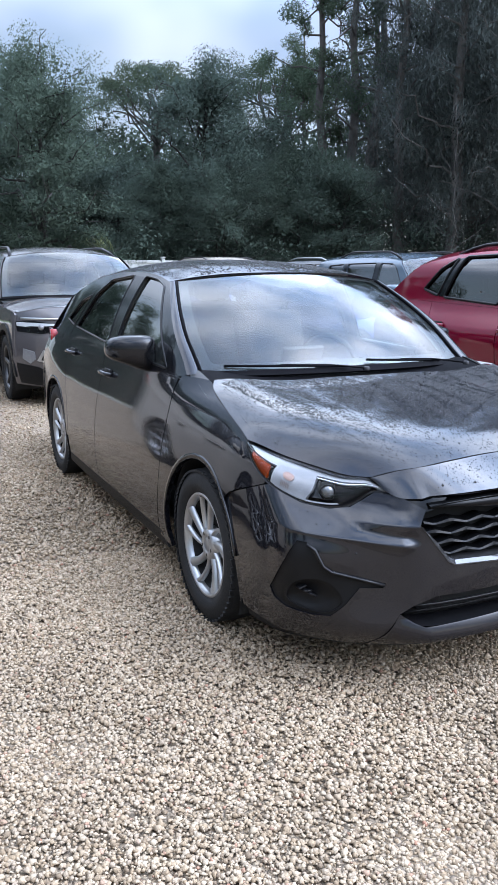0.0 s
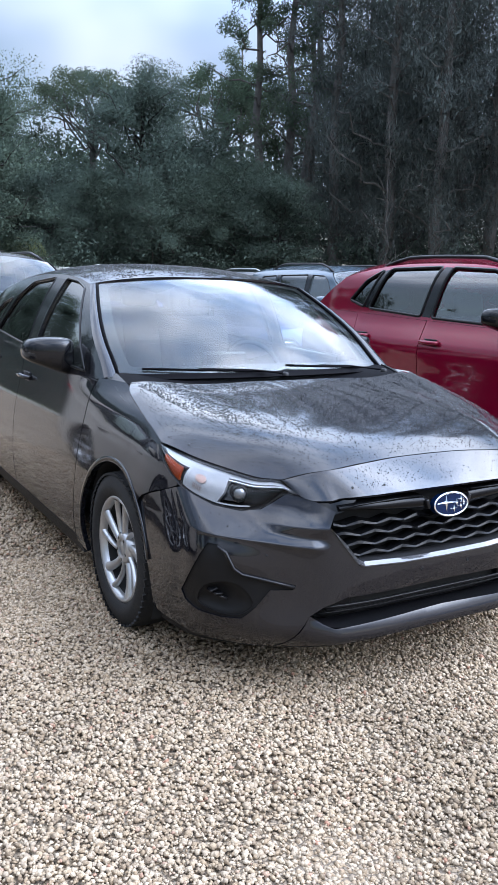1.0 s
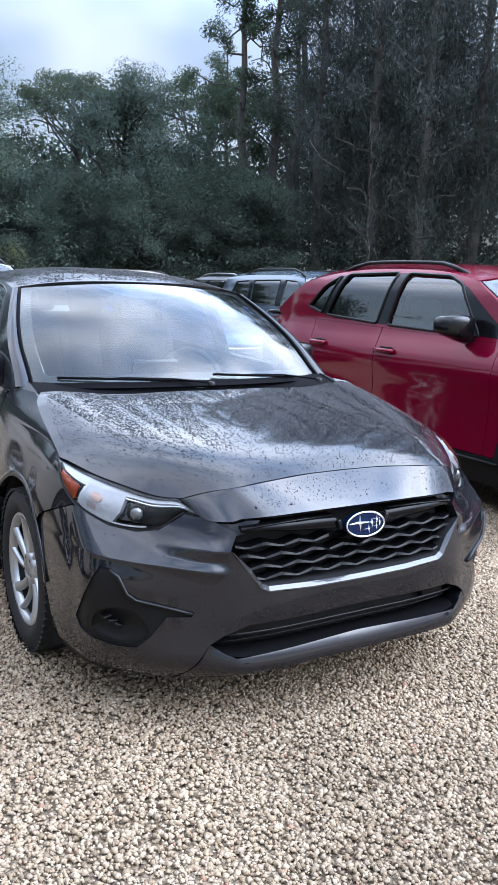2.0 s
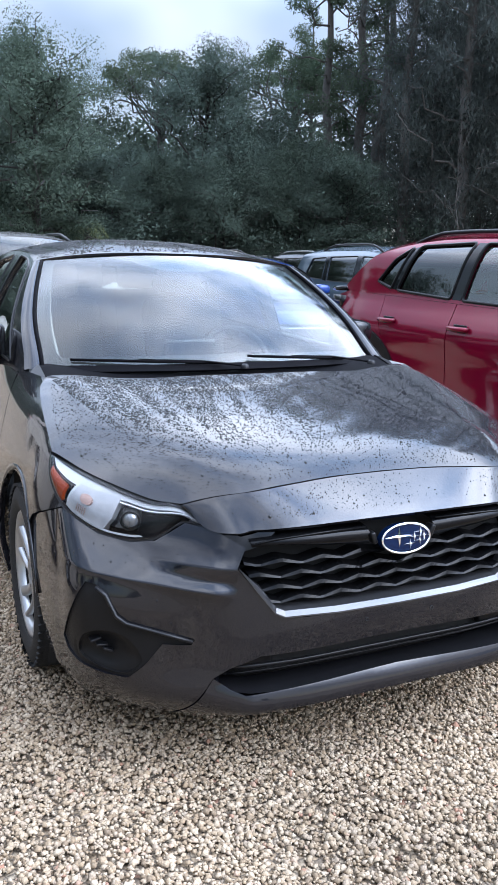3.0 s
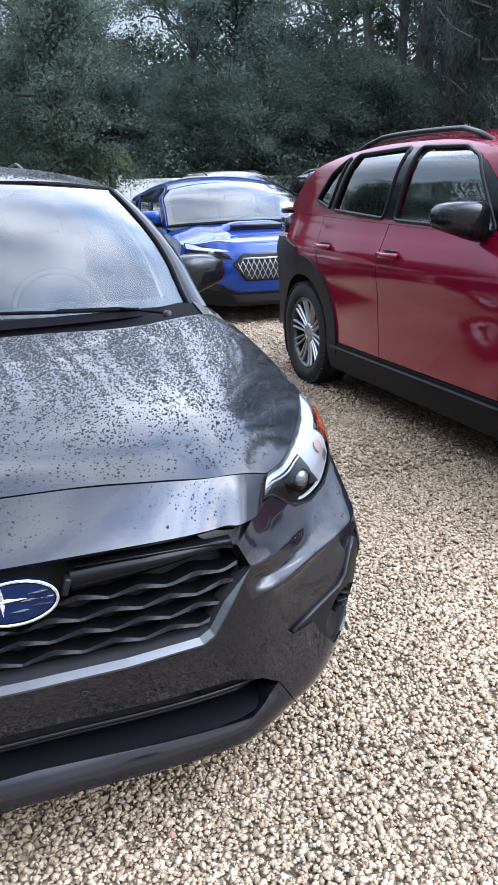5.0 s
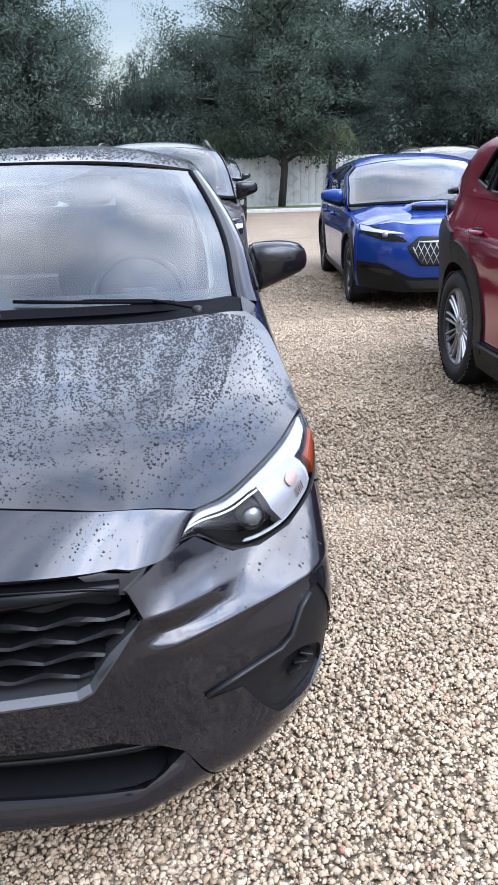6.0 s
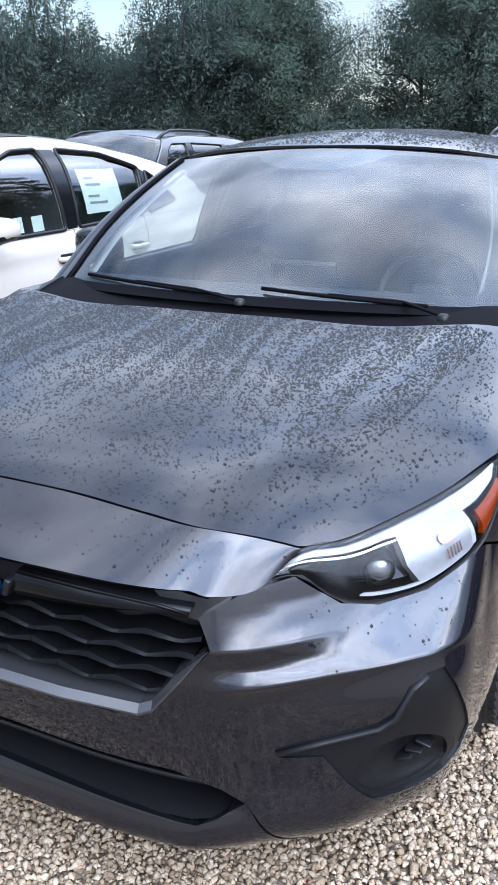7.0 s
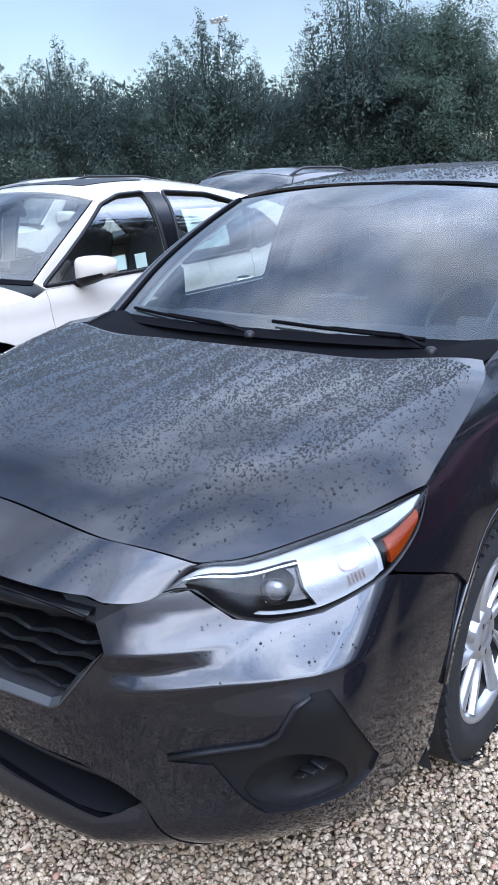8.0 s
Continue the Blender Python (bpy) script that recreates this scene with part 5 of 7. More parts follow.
# ---- the other cars ----
def plain_car(name, label, m, paint, s, group=""):
    """A parked car from a few sizes: s holds half width, wheelbase, heights and outlines."""
    car = thing(name, m, label, "car", group)
    W, wb, r = s["W"], s["wb"], s["r"]
    f, t = s["nose"], s["tail"]
    H = s["hood"]  # (y, z) middle profile from the nose back
    w = ([f, f + .35, 0, 1.2, wb - .3, t - .45, t], [W * .86, W * .955, W * .99, W, W, W * .97, W * .86])
    p = ([.15, .30, .50, .70, s["hip"], s["hip"] + .12, s["belt"], s["belt"] + .16, s["belt"] + .32, s["top"] - .05, s["top"] + .06], [.95, .985, 1.0, .998, .985, .968, .95, .915, .865, .80, .68])
    p = s.get("p", p)
    ya, za = s["pillar"][0]
    sh = Shell(rail=s["rail"], crown=s["crown"], pillar=s["pillar"], glass_base=s["glass"][0], glass_top=s["glass"][1], w=w, p=p)
    clad = s.get("clad", 0.0)
    az, ar = r - .008, r + .055
    b0, b1 = s["belt"] - .01, s["belt"] + s.get("rise", .06)

    def bz(y):
        return b0 + (b1 - b0) * (y - ya) / (t - ya)
    hy, hz = [q[0] for q in H], [q[1] for q in H]

    def hood_c(x, y):
        x, y = np.asarray(x, float), np.asarray(y, float)
        q = np.abs(x) / W
        bulge = s.get("bulge", .0) * np.exp(-((q - .62) / .10)**2)
        return np.stack([x, y, spline1(hy, hz, y) - .105 * q**3.2 + bulge], -1)

    def face(c, z):
        """The front skin: c from -1 to 1 across, z up."""
        c, z = np.asarray(c, float), np.asarray(z, float)
        lean = spline1(s["lean"][0], s["lean"][1], z)
        k = spline1(*p, z)
        return np.stack([W * .985 * k * c, f + lean + (s.get("corner", .46) - lean * .5) * np.abs(c)**3.4, z], -1)
    gx = W * .955
    seam = f + .42
    meet = []  # where hood and front skin meet
    for u in np.linspace(0, .99, 34):
        z = s["face_top"]
        for _ in range(40):
            q = face(np.array([u]), np.array([z]))[0]
            z = .5 * z + .5 * float(hood_c(np.array([q[0]]), np.array([q[1]]))[0][2])
        if q[0] > gx:
            break
        meet.append((float(u), float(z), float(q[0]), float(q[1])))
    zs = float(hood_c(np.array([gx]), np.array([seam]))[0][2])
    ye = meet[-1][3]
    half = [(x, y) for _, _, x, y in meet] + [(gx, y) for y in np.linspace(ye + .02, ya - .04, 7)] + [(W * .6, ya - .10), (0, s["glass"][0][0] - .06)]
    panel("hood", half + [(-x, y) for x, y in half[-2:0:-1]], hood_c, paint, car, step=.06, lip=.02)
    top_line = [(u, z - .004) for u, z, _, _ in meet] + [(.985, min(zs, meet[-1][1]) - .01), (1.0, zs - .02)]
    outline = [(-1, .22), (-.6, .20), (.6, .20), (1, .22)] + top_line[::-1] + [(-u, z) for u, z in top_line[1:]]
    panel("front_bumper", outline, face, paint, car, step=.06, lip=.03)
    for nm, poly, mt, out in s["front"]:
        panel(nm, poly, face, mt, car, step=.04, lip=.015, out=out)
    for c0, c1, z, h, mt in s.get("slats", ()):
        bm = bmesh.new()
        strip(bm, [Vector(face(np.array([c]), np.array([z]))[0]) + Vector((0, -.012, 0)) for c in np.linspace(c0, c1, 9)], [(-.012, -h), (.012, -h), (.012, h), (-.012, h)])
        part("grille_bar", bm, mt, car)
    for sg in (1, -1):
        lamp = [(sg * c, z) for c, z in s["lamp"]]
        if sg < 0:
            lamp = lamp[::-1]
        hl = new("headlight")
        hl.parent = car
        panel("lamp_bowl", lamp, face, M_BEZEL, hl, step=.04, lip=.01, out=.004)
        cc = np.mean(np.array(lamp), 0)
        panel("light_guide", [tuple(cc + (np.array(v) - cc) * np.array([.88, .28]) + np.array([sg * .01, .026])) for v in lamp], face, M_REFLECTOR, hl, step=.04, lip=.006, out=.008)
        if s.get("lamp_white"):  # bright outer reflector
            k = s["lamp_white"]
            ref = [tuple(np.array(v) * k + np.array(s["lamp"][3]) * (1 - k)) for v in s["lamp"]]
            ref = [(sg * c - sg * .012, z - .008) for c, z in ref]
            panel("lamp_reflector", ref if sg > 0 else ref[::-1], face, M_REFLECTOR, hl, step=.03, lip=.006, out=.009)
        panel("lens", lamp, face, M_LENS, hl, step=.05, lip=0, out=.014).visible_shadow = False
        q = face(np.array([cc[0] * .97]), np.array([cc[1]]))[0]
        bm = bmesh.new()
        lathe(bm, [(0, .030), (.012, .025), (.019, .012), (.021, .001)], 18, "z")
        bmesh.ops.transform(bm, matrix=Matrix.Translation((q[0], q[1] - .012, q[2])) @ pose(0, 0, 0, 90, 0, sg * 15), verts=bm.verts)
        part("projector", bm, M_LAMPWHITE, hl)
    # sides
    d0, d1, d2 = s["doors"]
    top = [(y, float(hood_c(np.array([gx]), np.array([y]))[0][2]) + .002) for y in np.linspace(seam + .03, ya - .04, 6)]
    lo = s.get("sill", .24) + clad * .9
    fender = [(seam, zs - .02)] + top + [(d0 - .004, bz(d0)), (d0 + .01, .6), (d0 + .03, lo)] + [(ar + .02, lo)] + [q for q in arc(0, az, ar, math.degrees(math.asin((lo - az) / ar)) if abs(lo - az) < ar else 0, 150, 14)] + [(seam, .50)]
    both("fender", fender, sh.side, paint, car, step=.06, lip=.02)
    fd = [(d0, bz(d0))] + [(y, bz(y)) for y in np.linspace(d0 + .2, d1 - .1, 4)] + [(d1 - .004, bz(d1)), (d1 - .004, .6), (d1 - .02, lo), (d0 + .034, lo), (d0 + .014, .6)]
    ax = wb - ar - .02
    rd = [(d1 + .004, bz(d1))] + [(y, bz(y)) for y in np.linspace(d1 + .2, d2 - .1, 4)] + [(d2, bz(d2)), (d2 - .03, bz(d2) - .16), (ax + .10, az + ar * .86), (ax + .02, az + .22), (ax, lo), (d1 - .016, lo), (d1 + .004, .6)]
    hz_ = s["belt"] - .13
    for nm, poly, hy_ in (("front_door", fd, d1 - .12), ("rear_door", rd, d2 - .16)):
        for d, sg in zip(both(nm, poly, sh.side, paint, car, step=.07, lip=.02), (1, -1)):
            x = float(sh.hx(np.array([hy_]), np.array([hz_]))[0])
            bm = bmesh.new()
            tube(bm, [(sg * (x + a), hy_ - .10 + .20 * k, hz_) for k, a in ((0, .004), (.12, .032), (.5, .04), (.88, .032), (1, .004))], .015, 8, flat=1.1)
            part("door_handle", bm, paint, d)
            bm = bmesh.new()
            box(bm, (sg * (x + .001), hy_ - .01, hz_), (.008, .13, .055), .003)
            part("handle_cup", bm, M_TRIM, d)
    q0 = [(d2 + .004, bz(d2)), (t - .35, bz(t - .3)), (t - .05, bz(t) - .06), (t - .02, .6), (t - .08, lo + .05), (wb + ar + .02, lo)] + arc(wb, az, ar, 0, 176, 16) + [(ax + .008, az + .22), (ax + .108, az + ar * .86), (d2 - .024, bz(d2) - .16)]
    both("quarter_panel", q0, sh.side, paint, car, step=.07, lip=.02)
    both("sill", [(ar, .20), (wb - ar, .20), (wb - ar + .02, lo - .006), (ar - .02, lo - .006)], sh.side, M_PLASTIC if clad else paint, car, step=.08, lip=.04, out=.010 if clad else 0)
    for y in (0, wb):
        ro = ar + (clad if clad else .012)
        ring = arc(y, az, ro, -6, 186, 24) + arc(y, az, ar - .004, 186, -6, 24)
        both("arch_trim", ring, sh.side, M_PLASTIC if clad else paint, car, step=.05, lip=.02, out=.014 if clad else .005)
    glasshouse(car, sh, s["windows"], s["posts"], [(y, bz(y) + .002) for y in np.linspace(ya + .05, t - .3, 6)], s["tail_line"], paint, glass_r=s.get("rear_glass"), roof_mat=s.get("roof_paint"), seal=s.get("seal", .0055))
    # tail
    zb = s["tail_line"][-1][1]
    yb = s["tail_line"][-1][0]

    def rear_c(c, z):
        c, z = np.asarray(c, float), np.asarray(z, float)
        e = np.interp(z, [.2, .6, s["belt"], zb + .02, zb + .10], [t - .03, t, t - .03, yb, yb])
        k = sh.hx(np.minimum(e, t - .06), z)
        return np.stack([k * c, e - .10 * np.abs(c)**3, z], -1)
    panel("tailgate", [(-1, .25), (1, .25), (1, zb - .01), (.6, zb + .04), (-.6, zb + .04), (-1, zb - .01)], rear_c, paint, car, step=.09, lip=0)
    panel("rear_window", [(-.82, s["belt"] + .08), (.82, s["belt"] + .08), (.75, zb - .04), (-.75, zb - .04)], rear_c, M_PRIVACY, car, step=.1, lip=0, out=-.004, flip=True)
    for sg in (1, -1):
        x = float(sh.hx(np.array([t - .16]), np.array([s["belt"] - .02]))[0])
        bm = bmesh.new()
        strip(bm, [(sg * (float(sh.hx(np.array([y]), np.array([s["belt"] - .03]))[0]) - .026), y, s["belt"] - .03) for y in np.linspace(t - .30, t - .06, 5)], [(-.05, -.05), (.028, -.04), (.033, 0), (.028, .04), (-.05, .05)])
        part("tail_lamp", bm, s.get("lamp_mat", M_TAILRED), car)
        mx = float(sh.hx(np.array([ya + .35]), np.array([s["belt"]]))[0])
        my = s.get("mirror_y", ya + .33)
        door_mirror(car, sg, Vector((sg * (mx + .125), my, s["belt"] + .09)), s.get("mirror", paint), M_PLASTIC, Vector((sg * mx, my - .03, s["belt"] + .01)), s.get("mirror_size", 1.05))
    if s.get("rails"):
        y0, y1, hgt, mt = s["rails"]
        for sg in (1, -1):
            pts = []
            for k in np.linspace(0, 1, 11):
                y = y0 + (y1 - y0) * k
                x = float(sh.hx(np.array([y]), sh.rail(np.array([y])))[0]) - .07
                z = float(sh.roof(np.array([x]), np.array([y]))[0][2])
                pts.append((sg * x, y, z + hgt * min(1, 6 * k, 6 * (1 - k)) - .008))
            bm = bmesh.new()
            tube(bm, pts, .020, 8, flat=.8)
            part("roof_rail", bm, mt, car)
    bm = bmesh.new()
    box(bm, (0, wb / 2, .30), (W * 1.5, wb + 1.2, .14), .02)
    part("underbody", bm, M_DARK, car)
    bm = bmesh.new()
    box(bm, (0, (f + ya) / 2 + .1, .52), (W * 1.2, (ya - f) * .6, .40), .03)
    part("engine_bay", bm, M_DARK, car)
    wheel_wells(car, sh, wb, ar + .01, az, 2 * W)
    wheels(car, wb, 2 * W - .235, r, s["rim"], .225, s["style"], s["rim_mat"])
    cabin(car, sh, None, front=ya + .10, rear=wb - .1, dash_z=s["belt"] - .03, rear_row=s.get("rear_row", True))
    inner_mirror(car, sh)
    return car, sh, face, hood_c


def mir(poly):
    return [(-c, z) for c, z in poly[::-1]]


def suv_spec(**kw):
    """A tall boxy estate car with roof rails."""
    s = dict(W=.915, wb=2.67, r=.355, rim=.235, style="five", rim_mat=M_RIMDARK, nose=-.92, tail=3.70, hip=.90, belt=1.06, top=1.55, face_top=.97, rise=.07,
             hood=[(-.95, .93), (-.84, 1.00), (-.5, 1.045), (0, 1.075), (.5, 1.10)], lean=([.15, .35, .6, .8, .95, 1.05], [.10, .03, .0, .02, .06, .16]),
             rail=([.95, 1.3, 2.0, 2.8, 3.4, 3.7], [1.52, 1.565, 1.58, 1.565, 1.52, 1.48]), crown=([.9, 1.2, 2.0, 2.8, 3.5, 3.75], [1.585, 1.635, 1.67, 1.665, 1.62, 1.58]),
             pillar=[(.45, 1.07), (.99, 1.525)], glass=((.30, 1.095), (.92, 1.590)), doors=(.48, 1.52, 2.38), clad=.065, sill=.26,
             windows=[fillet([(.70, 1.085), (1.44, 1.095), (1.46, 1.50), (1.14, 1.49), (1.02, 1.43)], .03), fillet([(1.58, 1.10), (2.36, 1.115), (2.42, 1.49), (1.60, 1.505)], .03), fillet([(2.52, 1.13), (3.12, 1.16), (2.98, 1.46), (2.55, 1.485)], .03)],
             posts=[[(1.45, 1.085), (1.57, 1.09), (1.59, 1.507), (1.47, 1.503)], [(2.38, 1.11), (2.50, 1.12), (2.53, 1.49), (2.44, 1.495)]],
             tail_line=[(3.62, 1.13), (3.50, 1.35), (3.42, 1.515)], rear_glass=M_PRIVACY, rails=(1.15, 3.1, .055, M_TRIM),
             lamp=[(.52, .80), (.56, .850), (.80, .882), (.97, .872), (.95, .77), (.72, .752)], lamp_white=.36,
             front=[("grille_bed", fillet([(-.40, .88), (.40, .88), (.44, .78), (.36, .60), (-.36, .60), (-.44, .78)], .03), M_GLOSSBLACK, .005),
                    ("lower_grille", [(-.55, .46), (.55, .46), (.42, .36), (-.42, .36)], M_PLASTIC, .006), ("chin_plate", [(-.97, .45), (-.78, .42), (-.60, .345), (.60, .345), (.78, .42), (.97, .45), (.95, .24), (.72, .22), (-.72, .22), (-.95, .24)], M_PLASTIC, .006), ("vent_trim", [(.48, .58), (.72, .59), (.78, .48), (.58, .435)], M_SATIN, .006), ("vent_trim", mir([(.48, .58), (.72, .59), (.78, .48), (.58, .435)]), M_SATIN, .006),
                    ("fog_lamp", [(.80, .57), (.90, .60), (.91, .50), (.84, .45), (.79, .50)], M_LAMPWHITE, .010), ("fog_lamp", mir([(.80, .57), (.90, .60), (.91, .50), (.84, .45), (.79, .50)]), M_LAMPWHITE, .010),
                    ("corner_vent", [(.52, .56), (.70, .57), (.74, .49), (.60, .46)], M_PLASTIC, .008), ("corner_vent", mir([(.52, .56), (.70, .57), (.74, .49), (.60, .46)]), M_PLASTIC, .008)],
             slats=[(-.42, .42, .84, .010, M_SATIN), (-.40, .40, .74, .006, M_TRIM), (-.38, .38, .67, .006, M_TRIM), (-.92, -.48, .905, .010, M_SATIN), (.48, .92, .905, .010, M_SATIN)])
    s.update(kw)
    return s


def sedan_spec(**kw):
    """A low four-door saloon."""
    s = dict(W=.905, wb=2.70, r=.325, rim=.225, style="five", rim_mat=M_RIM, nose=-.92, tail=3.72, hip=.76, belt=.945, top=1.36, face_top=.80, rise=.09, bulge=.012,
             hood=[(-.94, .745), (-.84, .805), (-.5, .875), (0, .935), (.5, .975)], lean=([.15, .35, .55, .7, .85, .95], [.09, .02, .0, .03, .12, .22]),
             rail=([.92, 1.2, 1.6, 2.0, 2.4, 2.9, 3.3], [1.31, 1.365, 1.395, 1.385, 1.345, 1.25, 1.14]), crown=([.85, 1.1, 1.6, 2.0, 2.5, 3.0, 3.35], [1.375, 1.425, 1.468, 1.465, 1.41, 1.29, 1.16]),
             pillar=[(.40, .945), (1.0, 1.325)], glass=((.22, .975), (.95, 1.395)), doors=(.45, 1.55, 2.38), sill=.22,
             windows=[fillet([(.62, .965), (1.48, .985), (1.46, 1.355), (1.24, 1.345), (1.06, 1.295)], .03), fillet([(1.62, .99), (2.36, 1.015), (2.42, 1.26), (2.05, 1.335), (1.64, 1.358)], .03), fillet([(2.47, 1.03), (2.78, 1.07), (2.60, 1.19), (2.50, 1.225)], .02)],
             posts=[[(1.49, .98), (1.61, .985), (1.63, 1.360), (1.47, 1.358)], [(2.37, 1.01), (2.46, 1.02), (2.49, 1.235), (2.43, 1.265)]],
             tail_line=[(3.55, 1.04), (3.30, 1.10), (3.22, 1.165)], rear_glass=None,
             lamp=[(.50, .648), (.56, .695), (.78, .752), (.97, .760), (.95, .700), (.72, .645)],
             front=[("grille_bed", fillet([(-.34, .66), (.34, .66), (.42, .60), (.32, .46), (-.32, .46), (-.42, .60)], .02), M_GLOSSBLACK, .005), ("lower_grille", [(-.55, .34), (.55, .34), (.48, .25), (-.48, .25)], M_PLASTIC, .006)],
             slats=[(-.36, .36, .56, .006, M_TRIM), (-.34, .34, .51, .006, M_TRIM), (-.40, .40, .61, .008, M_SATIN)])
    s.update(kw)
    return s


# warm grey estate behind the hatchback
plain_car("suv_car", "warm grey estate car with roof rails, parked behind the hatchback", pose(.22, 6.12, 0), M_SILVERGRAY, suv_spec(rails=(1.0, 3.1, .06, M_TRIM), mirror=M_GLOSSBLACK), "cars in the lot")
plain_car("suv_car", "silver grey estate car with roof rails behind a white saloon", pose(-4.62, 5.5, 0), M_SILVERGRAY, suv_spec(rails=(1.0, 2.6, .05, M_TRIM)), "cars in the lot")
plain_car("suv_car", "white estate car with roof rails at the edge of the lot", pose(-7.7, 4.7, 0), M_WHITE, suv_spec(), "cars in the lot")
plain_car("suv_car", "white estate car far back in the lot", pose(5.9, 13.6, 0), M_WHITE, suv_spec(), "cars in the lot")
plain_car("suv_car", "black estate car with roof rails far back in the lot", pose(8.5, 12.6, 0), M_BLACKPAINT, suv_spec(rails=(1.0, 3.1, .06, M_SATIN)), "cars in the lot")
plain_car("suv_car", "dark estate car parked near the fence", pose(1.15, 19.8, 0), M_BLACKPAINT, suv_spec(), "cars in the lot")
plain_car("wagon_car", "slate blue estate car with chunky roof rails", pose(6.15, 6.45, 0), M_TEAL, suv_spec(rails=(1.05, 2.9, .085, M_TRIM), tail=3.85, hip=.86, belt=1.02,
          tail_line=[(3.70, 1.10), (3.55, 1.30), (3.40, 1.49)]), "cars in the lot")
# white saloon with papers on its rear window
white, wsh, wface, whood = plain_car("saloon_car", "white saloon with price papers on its side window", pose(-2.93, .70, 0), M_WHITE, sedan_spec(mirror=M_WHITE, mirror_size=.92, seal=.013, belt=.915, top=1.40,
    rail=([.92, 1.2, 1.6, 2.0, 2.4, 2.9, 3.3], [1.335, 1.395, 1.425, 1.418, 1.378, 1.275, 1.155]), crown=([.85, 1.1, 1.6, 2.0, 2.5, 3.0, 3.35], [1.40, 1.455, 1.500, 1.497, 1.44, 1.31, 1.17]), pillar=[(.40, .945), (1.0, 1.352)], glass=((.22, .975), (.95, 1.425)),
    windows=[fillet([(.44, .925), (1.48, .945), (1.46, 1.402), (1.22, 1.390), (1.03, 1.337)], .03), fillet([(1.61, .95), (2.38, .985), (2.44, 1.29), (2.06, 1.38), (1.63, 1.404)], .03), fillet([(2.46, .99), (2.84, 1.06), (2.62, 1.215), (2.52, 1.265)], .02)],
    posts=[[(1.495, .945), (1.595, .95), (1.615, 1.40), (1.475, 1.40)], [(2.395, .99), (2.445, .995), (2.505, 1.26), (2.455, 1.28)]]), "cars in the lot")
for y0, z0, w_, h_ in ((1.74, 1.02, .42, .27),):
    paper = [(y0, z0), (y0 + w_, z0 + .01), (y0 + w_, z0 + h_), (y0, z0 + h_)]
    panel("price_sheet", paper, wsh.side, M_PAPER, white, step=.08, lip=0, out=-.014, label="white printed price sheet")
    for k, (a, b) in enumerate(((.06, .20), (.10, .12), (.17, .16), (.21, .10))):
        bar = [(y0 + .05, z0 + a), (y0 + .05 + b, z0 + a), (y0 + .05 + b, z0 + a + .014), (y0 + .05, z0 + a + .014)]
        panel("print_bar", bar, wsh.side, M_INK, white, step=.1, lip=0, out=-.0115)
for y0 in (1.02, 1.20):
    panel("door_sticker", [(y0, .955), (y0 + .10, .96), (y0 + .10, 1.045), (y0, 1.04)], wsh.side, M_PAPER, white, step=.08, lip=0, out=-.016)
panel("sunroof", fillet([(-.42, 1.18), (.42, 1.18), (.42, 1.75), (-.42, 1.75)], .05), wsh.roof, M_FRIT, white, step=.08, lip=.005, out=.004)
# blue saloon with a hood scoop
blue, bsh, bface, bhood = plain_car("saloon_car", "bright blue sports saloon with a black hood scoop", pose(3.10, 6.20, 0, 0, 0, -3.5), M_BLUE, sedan_spec(
    W=.91, clad=.055, rim_mat=M_RIMDARK, tail_line=[(3.55, 1.04), (3.30, 1.10), (3.22, 1.165)], rear_glass=M_PRIVACY,
    lamp=[(.50, .662), (.55, .70), (.78, .785), (.97, .815), (.96, .735), (.72, .668)], lamp_white=.42,
    front=[("grille_rim", fillet([(-.39, .715), (.39, .715), (.515, .612), (.38, .445), (-.38, .445), (-.515, .612)], .02), M_GLOSSBLACK, .004), ("grille_bed", fillet([(-.37, .70), (.37, .70), (.49, .61), (.36, .46), (-.36, .46), (-.49, .61)], .02), M_DARK, .007),
           ("lower_cladding", [(-.98, .47), (-.74, .46), (-.58, .38), (-.45, .335), (.45, .335), (.58, .38), (.74, .46), (.98, .47), (.97, .23), (.60, .195), (-.60, .195), (-.97, .23)], M_PLASTIC, .010),
           ("lower_grille", [(-.52, .31), (.52, .31), (.46, .235), (-.46, .235)], M_DARK, .013), ("corner_fin", [(.60, .40), (.93, .44), (.95, .41), (.66, .355)], M_GLOSSBLACK, .014), ("corner_fin", mir([(.60, .40), (.93, .44), (.95, .41), (.66, .355)]), M_GLOSSBLACK, .014)],
    slats=[(-.40, .40, .665, .007, M_SATIN)]), "cars in the lot")
bm = bmesh.new()
rings = []
for k, u in enumerate(np.linspace(-1, 1, 13)):
    x = .36 * u
    z = [float(bhood(np.array([x]), np.array([y]))[0][2]) for y in (-.27, -.28, -.05, .28)]
    up = .075 * (1 - abs(u)**5)
    rings.append([bm.verts.new((x, -.27, z[0] + .004)), bm.verts.new((x, -.28, z[1] + up)), bm.verts.new((x, -.05, z[2] + up * .8)), bm.verts.new((x * .9, .28, z[3] - .002))])
for a, b in zip(rings, rings[1:]):
    for j in range(3):
        bm.faces.new((a[j], a[j + 1], b[j + 1], b[j]))
part("hood_scoop", bm, M_BLUE, blue, "raised hood scoop")
bm = bmesh.new()
box(bm, (0, -.276, float(bhood(np.array([0.0]), np.array([-.276]))[0][2]) + .034), (.62, .014, .050), .010)
part("scoop_mouth", bm, M_GLOSSBLACK, blue)
